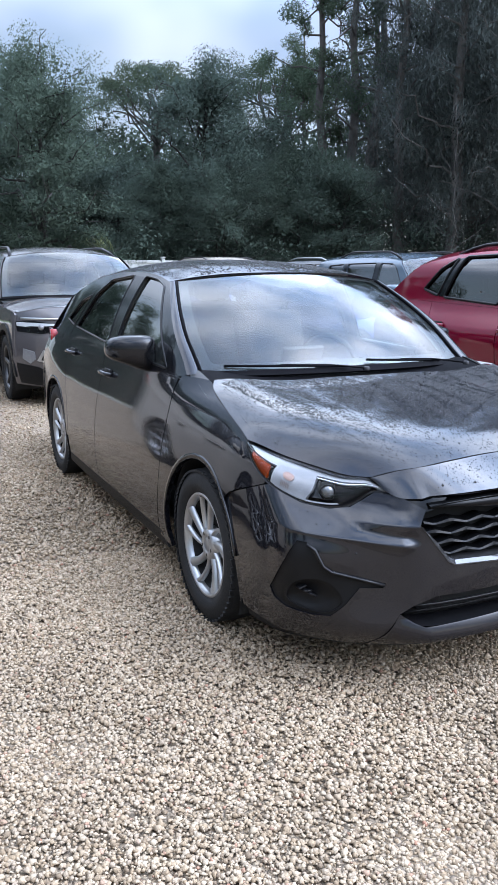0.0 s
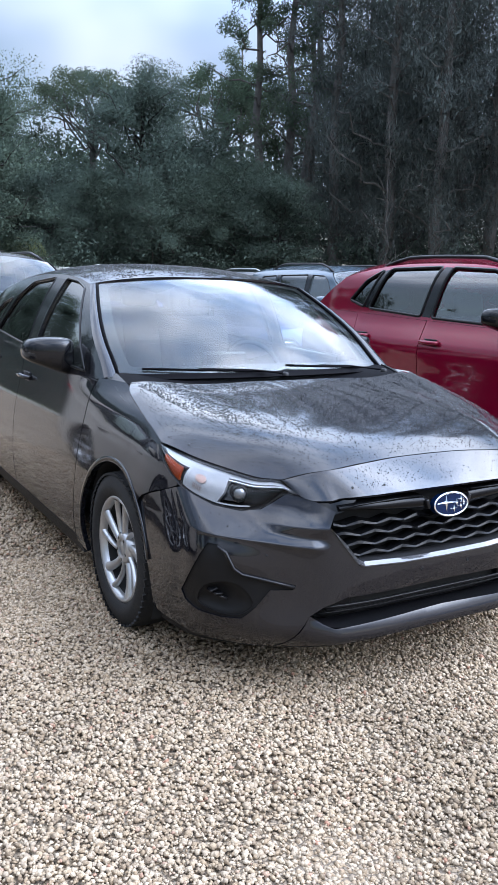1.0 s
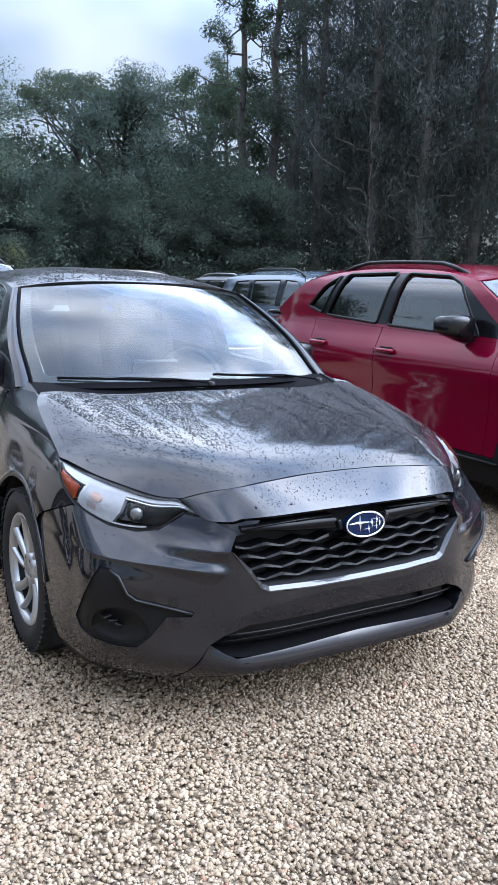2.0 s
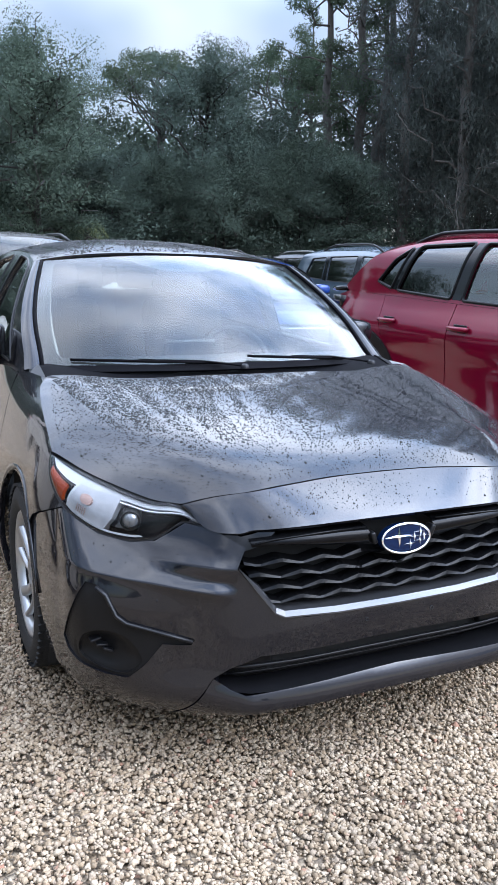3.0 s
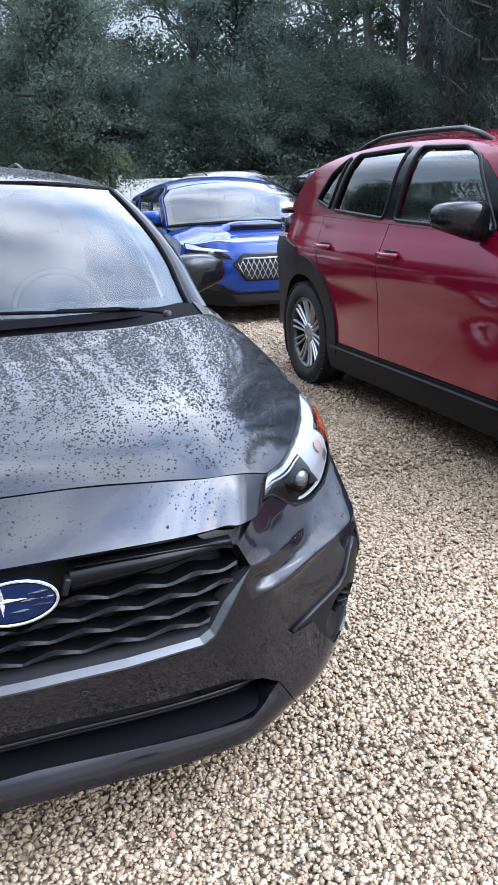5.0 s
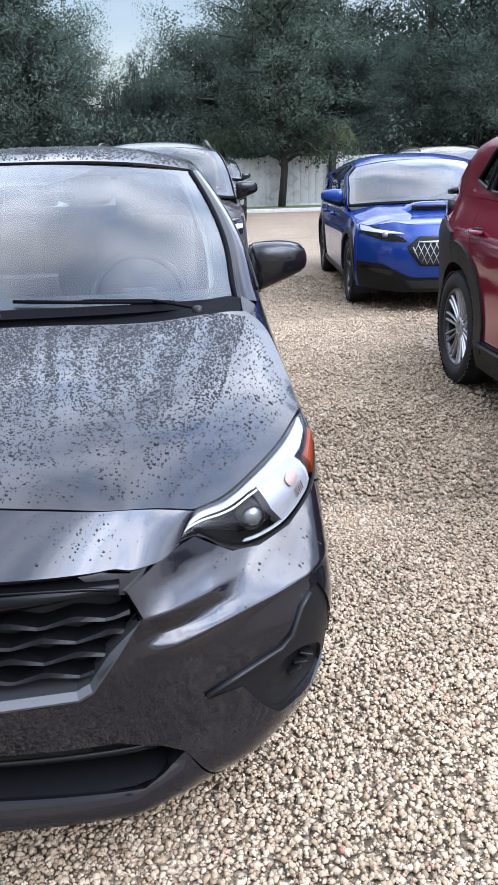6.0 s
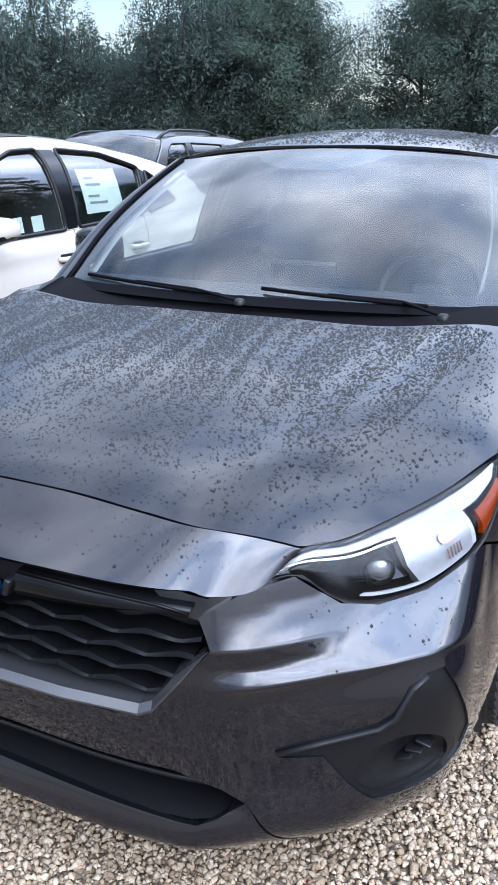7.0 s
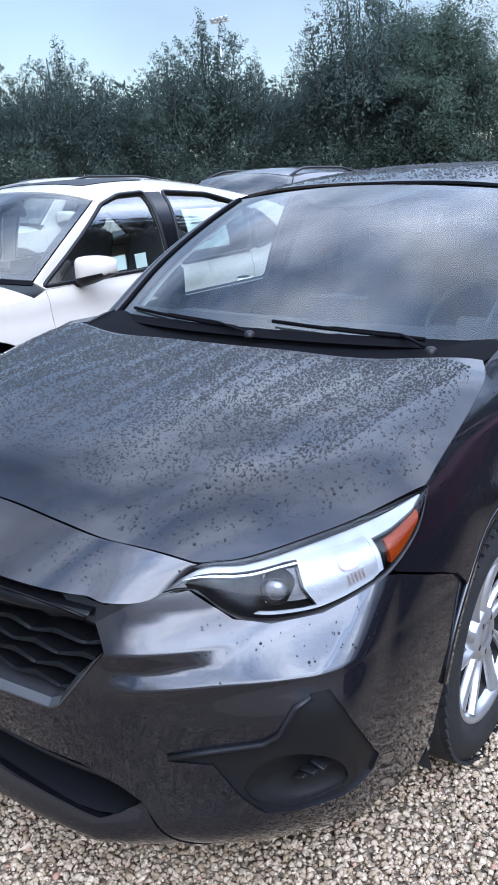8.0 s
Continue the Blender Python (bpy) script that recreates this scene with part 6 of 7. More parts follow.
# crimson crossover
red, rsh, rface, rhood = plain_car("crossover_car", "crimson crossover with black wheel arch cladding", pose(3.16, -.02, 0), M_RED, suv_spec(
    W=.93, wb=2.85, r=.362, rim=.245, style="multi", rim_mat=M_RIM, nose=-.95, p=([.15, .30, .50, .70, .95, 1.03, 1.12, 1.28, 1.42, 1.49, 1.60], [.95, .985, .985, .99, 1.0, .966, .925, .89, .855, .82, .70]), tail=3.60, lamp_mat=M_GLOSSBLACK, hip=.98, belt=1.10, rise=.07, top=1.54, clad=.125, sill=.27, doors=(.62, 1.78, 2.66),
    hood=[(-.98, .84), (-.84, .93), (-.4, 1.0), (0, 1.06), (.5, 1.11)], face_top=.90,
    rail=([.85, 1.2, 1.8, 2.4, 2.9, 3.3], [1.46, 1.53, 1.56, 1.54, 1.455, 1.33]), crown=([.8, 1.1, 1.8, 2.4, 2.9, 3.35], [1.52, 1.575, 1.625, 1.625, 1.59, 1.50]),
    pillar=[(.28, 1.06), (.95, 1.475)], glass=((.10, 1.10), (.88, 1.535)),
    windows=[fillet([(.82, 1.125), (1.74, 1.150), (1.66, 1.528), (1.22, 1.512), (1.08, 1.460)], .03), fillet([(1.86, 1.155), (2.52, 1.190), (2.36, 1.515), (1.77, 1.532)], .03), fillet([(2.60, 1.20), (2.80, 1.25), (2.62, 1.42), (2.44, 1.505)], .02)],
    posts=[[(1.755, 1.15), (1.845, 1.153), (1.755, 1.53), (1.675, 1.528)], [(.56, 1.125), (.815, 1.130), (1.075, 1.455), (1.02, 1.440)], [(2.535, 1.192), (2.585, 1.197), (2.43, 1.50), (2.375, 1.51)]],
    tail_line=[(3.36, 1.20), (3.12, 1.34), (2.94, 1.445)], rails=(1.15, 2.55, .045, M_TRIM), mirror=M_GLOSSBLACK, mirror_y=.93, mirror_size=1.02, seal=.012, rear_glass=M_PRIVACY,
    lamp=[(.52, .80), (.60, .845), (.86, .84), (.97, .80), (.90, .765), (.66, .76)],
    front=[("grille_bed", fillet([(-.55, .76), (.55, .76), (.58, .66), (.46, .52), (-.46, .52), (-.58, .66)], .03), M_GLOSSBLACK, .005), ("chin_plate", [(-.9, .42), (.9, .42), (.8, .22), (-.8, .22)], M_PLASTIC, .008)],
    slats=[(-.5, .5, .70, .006, M_TRIM)]), "cars in the lot")
for sg in (1, -1):
    bm = bmesh.new()
    x = float(rsh.hx(np.array([3.45]), np.array([1.17]))[0])
    tube(bm, [(sg * (x - .02), 3.60, 1.165), (sg * (x + .012), 3.50, 1.17), (sg * (x + .012), 3.36, 1.175)], .030, 8, flat=.7)
    part("lamp_blade", bm, M_GLOSSBLACK, red)
for k, (w_, z_) in enumerate(((.030, .955), (.022, .955), (.026, .955))):
    y_ = .46 + .036 * k
    both("badge_bar", [(y_, z_), (y_ + w_, z_), (y_ + w_, z_ + .022), (y_, z_ + .022)], rsh.side, M_SATIN, red, step=.03, lip=0, out=.004)
both("corner_cladding", arc(2.85, .354, .417, 2, 82, 12) + [(2.96, .94), (3.30, .99), (3.50, .985), (3.555, .70), (3.53, .32)], rsh.side, M_PLASTIC, red, step=.05, lip=.02, out=.015)
for sg in (1, -1):
    bm = bmesh.new()
    tube(bm, [(sg * (float(rsh.hx(np.array([y]), np.array([.345]))[0]) + .02), y, .350) for y in np.linspace(.50, 2.36, 12)], .018, 8, flat=.6)
    part("sill_ledge", bm, M_PLASTIC, red)
# diamond mesh of the blue saloon's grille
hexagon = fillet([(-.37, .70), (.37, .70), (.49, .61), (.36, .46), (-.36, .46), (-.49, .61)], .02)
for k in range(-10, 11):
    for d in (-1, 1):
        line = np.array([(k * .062 + d * t, .70 - t * 1.9) for t in np.linspace(0, .126, 10)])
        line = line[inside(hexagon, line)]
        if len(line) > 2:
            bm = bmesh.new()
            tube(bm, [Vector(q) + Vector((0, -.014, 0)) for q in bface(line[:, 0], line[:, 1])], .0038, 4)
            part("grille_wire", bm, M_SATIN, blue)


# ---- trees, fence ----
def leaf_material(name, color, shine=0.07):
    m = bpy.data.materials.new(name)
    m.use_nodes = True
    n, l = m.node_tree.nodes, m.node_tree.links
    b = n["Principled BSDF"]
    b.inputs["Roughness"].default_value = 0.7
    b.inputs["Specular IOR Level"].default_value = shine
    geo = n.new("ShaderNodeNewGeometry")
    co = n.new("ShaderNodeTexCoord")
    nz = n.new("ShaderNodeTexNoise")
    nz.inputs["Scale"].default_value = 0.5
    nz.inputs["Detail"].default_value = 3
    l.new(co.outputs["Object"], nz.inputs["Vector"])
    info = n.new("ShaderNodeObjectInfo")
    add = n.new("ShaderNodeMath")
    add.operation = "ADD"
    l.new(geo.outputs["Random Per Island"], add.inputs[0])
    l.new(nz.outputs["Fac"], add.inputs[1])
    mr = n.new("ShaderNodeMapRange")
    mr.inputs["From Max"].default_value = 2.0
    mr.inputs["To Min"].default_value, mr.inputs["To Max"].default_value = 0.84, 1.16
    l.new(add.outputs[0], mr.inputs["Value"])
    hue = n.new("ShaderNodeMapRange")
    hue.inputs["To Min"].default_value, hue.inputs["To Max"].default_value = 0.475, 0.525
    l.new(info.outputs["Random"], hue.inputs["Value"])
    hs = n.new("ShaderNodeHueSaturation")
    hs.inputs["Color"].default_value = (*color, 1)
    l.new(mr.outputs["Result"], hs.inputs["Value"])
    l.new(hue.outputs["Result"], hs.inputs["Hue"])
    l.new(hs.outputs["Color"], b.inputs["Base Color"])
    tr = n.new("ShaderNodeBsdfTranslucent")
    l.new(hs.outputs["Color"], tr.inputs["Color"])
    mx = n.new("ShaderNodeMixShader")
    mx.inputs["Fac"].default_value = 0.45
    l.new(b.outputs["BSDF"], mx.inputs[1])
    l.new(tr.outputs["BSDF"], mx.inputs[2])
    l.new(mx.outputs["Shader"], n["Material Output"].inputs["Surface"])
    return m


M_OAK = leaf_material("oak_leaves", (0.084, 0.116, 0.092))
M_PINE = leaf_material("pine_needles", (0.080, 0.112, 0.074))
M_CEDAR = leaf_material("cedar_foliage", (0.072, 0.100, 0.086))
M_SHEOAK = leaf_material("sheoak_needles", (0.095, 0.113, 0.107), 0.02)
M_BRIGHT = leaf_material("palm_fronds", (0.085, 0.105, 0.050))
M_BARK = material("grey_bark", (0.075, 0.070, 0.066), 0.95, vary=0.35, scale=2.5, bump=0.9, bump_scale=14)
M_BARKDARK = material("dark_oak_bark", (0.022, 0.020, 0.018), 0.95, vary=0.35, scale=2.5, bump=0.9, bump_scale=14)
M_TWIG = material("pale_dead_wood", (0.05, 0.048, 0.044), 0.9, vary=0.2, bump=0.4, bump_scale=20)


def leaves(rng, centres, radii, per, size, droop=0.0, long=1.6):
    """Small leaves scattered in clumps, as arrays of vertices and faces."""
    c = np.repeat(np.asarray(centres), per, 0)
    r = np.repeat(np.asarray(radii), per, 0)
    d = rng.normal(size=c.shape)
    d /= np.linalg.norm(d, axis=1)[:, None]
    p = c + d * (r * (rng.random(len(c)) ** 0.45)[:, None])
    a = rng.normal(size=p.shape)
    a[:, 2] -= droop
    a /= np.linalg.norm(a, axis=1)[:, None]
    b = np.cross(a, rng.normal(size=p.shape))
    b /= np.linalg.norm(b, axis=1)[:, None]
    s = size * (0.6 + 0.8 * rng.random(len(p)))[:, None]
    v = np.stack([p - a * s * long / 2, p + a * s * long / 2 + b * s * .2, p - a * s * .1 + b * s * .75], 1).reshape(-1, 3)
    return v, np.arange(len(v)).reshape(-1, 3)


def leaf_mesh(name, v, f, mat, parent, soft=None):
    """Joins leaves into one mesh; soft: a centre from which their shading normals fan out, as a crown's do."""
    me = bpy.data.meshes.new(name)
    me.vertices.add(len(v))
    me.vertices.foreach_set("co", np.asarray(v, np.float32).ravel())
    me.loops.add(f.size)
    me.loops.foreach_set("vertex_index", f.ravel().astype(np.int32))
    me.polygons.add(len(f))
    me.polygons.foreach_set("loop_start", (np.arange(len(f)) * f.shape[1]).astype(np.int32))
    me.update(calc_edges=True)
    me.materials.append(mat)
    if soft is not None:
        d = np.asarray(v, float) - np.asarray(soft)
        d /= np.linalg.norm(d, axis=1)[:, None] + 1e-6
        d += np.repeat(np.random.default_rng(5).normal(size=(len(f), 3)) * .10, f.shape[1], 0) + (0, 0, .25)
        d /= np.linalg.norm(d, axis=1)[:, None]
        me.polygons.foreach_set("use_smooth", [True] * len(f))
        me.normals_split_custom_set_from_vertices(d.tolist())
    ob = new(name, me)
    ob.parent = parent
    return ob


def limb(bm, rng, a, b, r0, r1, bend=0.12, n=6):
    a, b = np.array(a, float), np.array(b, float)
    L = np.linalg.norm(b - a)
    off = rng.normal(size=(n + 1, 3)) * bend * L * 0.25
    off[0] = off[-1] = 0
    pts = [a + (b - a) * t + off[i] for i, t in enumerate(np.linspace(0, 1, n + 1))]
    tube(bm, pts, 1.0, 7, taper=[r0 + (r1 - r0) * t for t in np.linspace(0, 1, n + 1)], up=(0.3, 0.2, 1))
    return pts


def tree(name, label, seed, h, spread, kind, mat, thin=1):
    """A tapered trunk, limbs and a crown of many small leaves with gaps."""
    rng = np.random.default_rng(seed)
    tr = thing(name, pose(0, 0, 0), label, "tree", "trees round the lot")
    bm = bmesh.new()
    tips, rad = [], []
    if kind == "oak":
        limb(bm, rng, (0, 0, -.1), (rng.normal() * .3, rng.normal() * .3, h * .86), .015 * h, .005 * h, .05)
        for k in range(34):
            z = h * (.16 + .74 * (k + rng.random()) / 34)
            a = k * 2.4 + rng.random()
            q = (z / h)
            L = spread * (math.sin(math.pi * min(1, .18 + .80 * q))**.7) * (.65 + .45 * rng.random())
            e = (math.cos(a) * L, math.sin(a) * L, z + L * (.05 + .35 * rng.random()))
            pts = limb(bm, rng, (0, 0, z * .9), e, .008 * h * (1.2 - q), .012, .25)
            for i in (3, 4, 5, 6):
                tips.append(pts[i] + rng.normal(size=3) * .3)
                rad.append((.55 + .5 * rng.random()) * spread * .27)
        tips += [(rng.normal() * .4, rng.normal() * .4, h * .93), (rng.normal() * .5, rng.normal() * .5, h * .86)]
        rad += [spread * .16, spread * .2]
        per, size, droop = 310, .052, .2
    elif kind == "cedar":  # a broad full body with several feathery spires
        limb(bm, rng, (0, 0, -.1), (rng.normal() * .2, rng.normal() * .2, h * .92), .022 * h, .02, .03)
        for k in range(70):
            q = (k + rng.random()) / 70
            a = k * 2.4
            R = spread * (.30 + .70 * math.sin(math.pi * min(1, .30 + .62 * q))) * (1 - .45 * q**3)
            R *= (.55 + .45 * rng.random()**.5)
            tips.append((math.cos(a) * R, math.sin(a) * R, h * (.04 + .70 * q)))
            rad.append(.45 + .30 * rng.random())
        for k in range(17):  # feathery tops
            a = k * 2.4 + rng.random()
            R = spread * .80 * math.sqrt((k + .2) / 17)
            zt = h * (1.0 - .30 * (R / spread)**2 - .07 * rng.random() - .04 * (k > 0))
            e = np.array((math.cos(a) * R * 1.06, math.sin(a) * R * 1.06, zt))
            b0 = np.array((math.cos(a) * R * .85, math.sin(a) * R * .85, zt - h * .30))
            pts = limb(bm, rng, b0, e, .03, .008, .10)
            for i, pnt in enumerate(pts):
                for _ in range(5):
                    tips.append(pnt + rng.normal(size=3) * (.40, .40, .34) * (1.25 - i * .12))
                    rad.append(max(.14, .36 - .04 * i) * (.7 + .6 * rng.random()))
        per = [int(16 + 300 * r * r * (1 if i < 70 else 1.3)) for i, r in enumerate(rad)]
        size, droop = .050, -.9
    elif kind == "umbrella":
        top = (rng.normal() * .8, rng.normal() * .8, h * .72)
        limb(bm, rng, (0, 0, -.1), top, .022 * h, .012 * h, .06, 8)
        for k in range(30):
            a = k * 2.4
            L = spread * math.sqrt(.10 + .90 * rng.random())
            e = (top[0] + math.cos(a) * L, top[1] + math.sin(a) * L, h * (.90 - .13 * (L / spread)**2) + rng.normal() * .2)
            pts = limb(bm, rng, np.array(top) - (0, 0, h * .12 * rng.random()), e, .06, .02, .3)
            for i in (5, 6):
                tips.append(pts[i] + rng.normal(size=3) * (.35, .35, .12) + (0, 0, .25))
                rad.append(.40 + .35 * rng.random())
        per, size, droop = 330, .070, -.4
    elif kind == "pine":
        top = (rng.normal() * .5, rng.normal() * .5, h)
        limb(bm, rng, (0, 0, -.1), top, .015 * h, .03, .02, 9)
        for k in range(26):
            q = .36 + .63 * (k + rng.random()) / 26
            a = k * 2.4
            L = spread * (1.15 - q) * (.4 + .7 * rng.random()) + .3
            e = (top[0] * q + math.cos(a) * L, top[1] * q + math.sin(a) * L, h * q + L * .25)
            pts = limb(bm, rng, (top[0] * q, top[1] * q, h * q), e, .05, .015, .3)
            for i in (4, 6):
                if rng.random() < .75:
                    tips.append(pts[i])
                    rad.append(.35 + .35 * rng.random())
        per, size, droop = 300, .060, .1
    else:  # sheoak: tall, drooping, feathery
        top = (rng.normal() * .4, rng.normal() * .4, h)
        limb(bm, rng, (0, 0, -.1), top, .014 * h, .03, .02, 9)
        for k in range(46):
            q = .12 + .86 * (k + rng.random()) / 46
            a = k * 2.4
            L = spread * (1.1 - .75 * q) * (.5 + .6 * rng.random())
            e = (top[0] * q + math.cos(a) * L, top[1] * q + math.sin(a) * L, h * q + L * .55)
            pts = limb(bm, rng, (top[0] * q, top[1] * q, h * q), e, .045, .012, .25)
            for i in (2, 4, 6):
                tips.append(pts[i] - (0, 0, .2))
                rad.append(.50 + .5 * rng.random())
        per, size, droop = 340, .026, 2.6
    part("trunk", bm, M_BARKDARK if kind in ("oak", "cedar") else M_BARK, tr)
    rr = np.array(rad)[:, None] * np.array([1, 1, .62 if kind in ("umbrella", "oak") else (1.25 if kind in ("sheoak", "cedar") else .9)])
    per, size = np.array(per) // thin, size * math.sqrt(thin)
    v, f = leaves(rng, tips, rr, per, size, droop, dict(sheoak=5.5, pine=3.0).get(kind, 1.5))
    if kind not in ("pine", "umbrella"):  # shaded inner foliage that closes the crown
        w, g = leaves(rng, np.array(tips) * (.86, .86, .97), rr * .75, np.array(per) // 5 if kind == "cedar" else (60 if kind != "sheoak" else 30), .10, droop * .5, 1.4)
        f = np.concatenate([f, g + len(v)])
        v = np.concatenate([v, w])
    if kind == "oak":  # the dark heart of the crown
        w, g = leaves(rng, np.array(tips) * (.52, .52, .96), rr * .9, 70 // thin, .13 * math.sqrt(thin), .1, 1.3)
        f = np.concatenate([f, g + len(v)])
        v = np.concatenate([v, w])
    leaf_mesh("crown", v, f, mat, tr, soft=(0, 0, h * (.35 if kind != "umbrella" else .75)))
    return tr


PROTO = {}
for key, args in dict(
        oak_a=("oak_tree", "broad dark green oak behind the lot", 1, 9.5, 4.2, "oak", M_OAK), oak_b=("oak_tree", "tall full-crowned dark oak behind the lot", 2, 11.0, 3.9, "oak", M_OAK),
        oak_c=("oak_tree", "dark green oak far round the lot", 11, 10.0, 4.0, "oak", M_OAK, 4),
        cedar_a=("cedar_tree", "dense pointed grey-green cedar at the lot's edge", 3, 8.6, 2.9, "cedar", M_CEDAR), cedar_b=("cedar_tree", "many-topped grey-green cedar at the lot's edge", 4, 7.6, 3.2, "cedar", M_CEDAR),
        umb=("umbrella_pine", "flat-topped pine with a bare forked trunk", 5, 10.6, 2.9, "umbrella", M_PINE), pine_a=("pine_tree", "tall thin pine with sparse needle tufts", 6, 19.0, 3.2, "pine", M_PINE),
        pine_b=("pine_tree", "slender bare-trunked pine with a thin crown", 7, 15.0, 3.0, "pine", M_PINE), she_a=("sheoak_tree", "tall drooping dark sheoak", 8, 21.0, 3.3, "sheoak", M_SHEOAK), she_b=("sheoak_tree", "tall feathery sheoak, almost black", 9, 18.0, 3.0, "sheoak", M_SHEOAK)).items():
    PROTO[key] = tree(*args)
    PROTO[key].matrix_world = pose(0, 0, 0)
placed = set()


def plant(key, az, dist, scale=1.0, turn=0.0):
    """A tree at a bearing (degrees from +y towards +x) and a distance from the car."""
    m = pose(dist * math.sin(radians(az)), -2.4 + dist * math.cos(radians(az)), 0, 0, 0, turn)
    if key in placed:
        ob = copy_thing(PROTO[key], m)
    else:
        ob = PROTO[key]
        placed.add(key)
        ob.matrix_world = m
    ob.scale = (scale, scale, scale)
    return ob


PLANTS = """oak_b 7.4 27.6 .80 10; oak_a 4.6 34 .72 80; oak_b 8.0 38.5 1.02 320; oak_a 11.2 40 .92 60; oak_a 13.6 37 .70 200; umb 16.6 41 1.08 20; oak_b 19.4 33 .93 140; oak_a 16.4 32 .60 90; oak_a 22.6 34 .84 33; umb 24.2 42.6 1.19 130; oak_a 20.6 30.5 .58 40; oak_a 26.0 32 .66 10; pine_b 27.0 42 .86 70; oak_a 29.0 31 .60 250;
pine_a 28.3 36.5 1 40; pine_a 29.9 37 1.05 190; pine_a 30.9 35.5 .98 290; pine_b 31.8 38 1.2 15; she_a 33.2 33 .9 0; she_b 34.9 34 1 140; she_b 36.8 31 1.1 80; she_a 38.3 33 1.0 160; she_b 40.2 30 1.05 230; she_a 42 32 1 300; she_b 44 31 1.1 50; she_a 46.5 33 1 110; she_b 49 30 1.1 10; she_a 52 32 1 70; she_b 55 33 1 20; she_a 37.4 38 1.1 10; she_b 41 38 1.15 99;
oak_a 1.6 34 .72 300; cedar_a -1.7 35 .70 45; cedar_b -3.7 36 .62 110; oak_b -9.2 34 .90 205; oak_a -11.8 37 .84 15; oak_a -7.2 37 .80 115; cedar_b -16.4 38 .55 75; cedar_b -19.0 34 .92 20; oak_a -20.8 33 .84 170; oak_b -22.6 36 .78 310; cedar_b -23.0 34 .94 130; cedar_a -25.7 33 1.04 240; cedar_b -28.4 35 .90 12; oak_a -31.2 36 .56 312; cedar_b -33.4 35 .82 64; cedar_a -35.9 34 .92 205; cedar_b -38.7 34 .86 280; oak_a -41.3 37 .56 18; cedar_b -43.3 35 .80 120; cedar_a -45.8 34 .82 330; pine_b -51 50 .72 40; cedar_b -48.2 34 .78 222; cedar_a -52 33 .76 51; cedar_b -56 34 .9 5; oak_a -60 35 .9 0; oak_b -66 36 .9 99;
oak_c 60 34 1 33; oak_c 68 36 1 12; oak_c 80 38 .9 80; oak_c 100 42 .9 160; oak_c 122 46 .8 44; oak_c 170 50 .7 340; oak_c -140 46 .8 77; oak_c -118 34 .9 35; oak_c -100 27 .9 310; oak_c -86 30 .9 140; oak_c -75 34 .9 60"""
for row in PLANTS.replace("\n", " ").split(";"):
    k, a, d, sc, tn = row.split()
    plant(k, float(a), float(d), float(sc), float(tn))

# undergrowth and the woods beyond, past counting
rng = np.random.default_rng(77)


def bearing(a0, a1, d0, d1, n):
    a = np.radians(a0 + (a1 - a0) * rng.random(n))
    d = d0 + (d1 - d0) * rng.random(n)
    return np.stack([d * np.sin(a), -2.4 + d * np.cos(a), np.zeros(n)], -1)


c = bearing(-62, 60, 29.5, 34, 420)
c[:, 2] = .2 + 2.6 * rng.random(420)**1.3
v, f = leaves(rng, c, np.full((420, 1), 1.0) * np.array([1.1, 1.1, .8]), 330, .055, .1, 1.5)
w, g = leaves(rng, c, np.full((420, 1), .8) * np.array([1.1, 1.1, .8]), 90, .10, .1, 1.5)
tagged(leaf_mesh("undergrowth", np.concatenate([v, w]), np.concatenate([f, g + len(v)]), M_OAK, None, soft=(0, 60, -6)), "dark leafy undergrowth below the trees", "undergrowth", kind="stuff")
for a0, a1, n, top, mt in ((-70, -19, 260, 5.6, M_OAK), (-19, -2, 90, 3.0, M_OAK), (-2, 14, 110, 4.6, M_OAK), (14, 31, 220, 7.4, M_OAK), (30, 66, 480, 13.5, M_SHEOAK)):
    c = bearing(a0, a1, 40, 50, n)
    c[:, 2] = top * rng.random(n)
    v, f = leaves(rng, c, np.full((n, 1), 1.0) * np.array([2.2, 2.2, 1.5]), 260, .20, .1, 1.4)
    tagged(leaf_mesh("far_woods", v, f, mt, None, soft=(0, 70, -8)), "dense dark woods beyond the first trees", "woods", kind="stuff")

# cabbage palms with arching, drooping fronds
for a, d, z in ((10.7, 28.4, 2.5), (3.3, 29.5, 2.4), (12.4, 30, 1.3), (20.6, 29.4, .9)):
    x, y = d * math.sin(radians(a)), -2.4 + d * math.cos(radians(a))
    pm = thing("palm_tree", pose(x, y, 0), "small palm with drooping yellow-green fronds behind the fence", "palm", "palms by the fence")
    bm = bmesh.new()
    limb(bm, rng, (0, 0, -.1), (.1, 0, z), .14, .11, .03, 5)
    part("trunk", bm, M_BARKDARK, pm)
    vv, ff = [], []
    for k in range(26):
        az, up, L = k * 2.4, -.35 + 1.3 * rng.random(), .75 + .45 * rng.random()
        dr = np.array([math.cos(az) * math.cos(up), math.sin(az) * math.cos(up), math.sin(up)])
        q = [np.array([.1, 0, z]) + dr * L * t + (0, 0, -.95 * L * t**2.2) for t in np.linspace(.25, 1, 9)]
        for i in range(8):
            run = q[i + 1] - q[i]
            side = np.cross(run, (0, 0, 1.0))
            side /= np.linalg.norm(side) + 1e-6
            for sg in (-1, 1):
                tip = q[i] + side * sg * .30 * (1 - .5 * i / 8) + run * 1.6 + (0, 0, -.16)
                n0 = len(vv)
                vv += [q[i], q[i] + run * .35, tip]
                ff.append((n0, n0 + 1, n0 + 2))
    leaf_mesh("fronds", np.array(vv), np.array(ff), M_BRIGHT, pm)

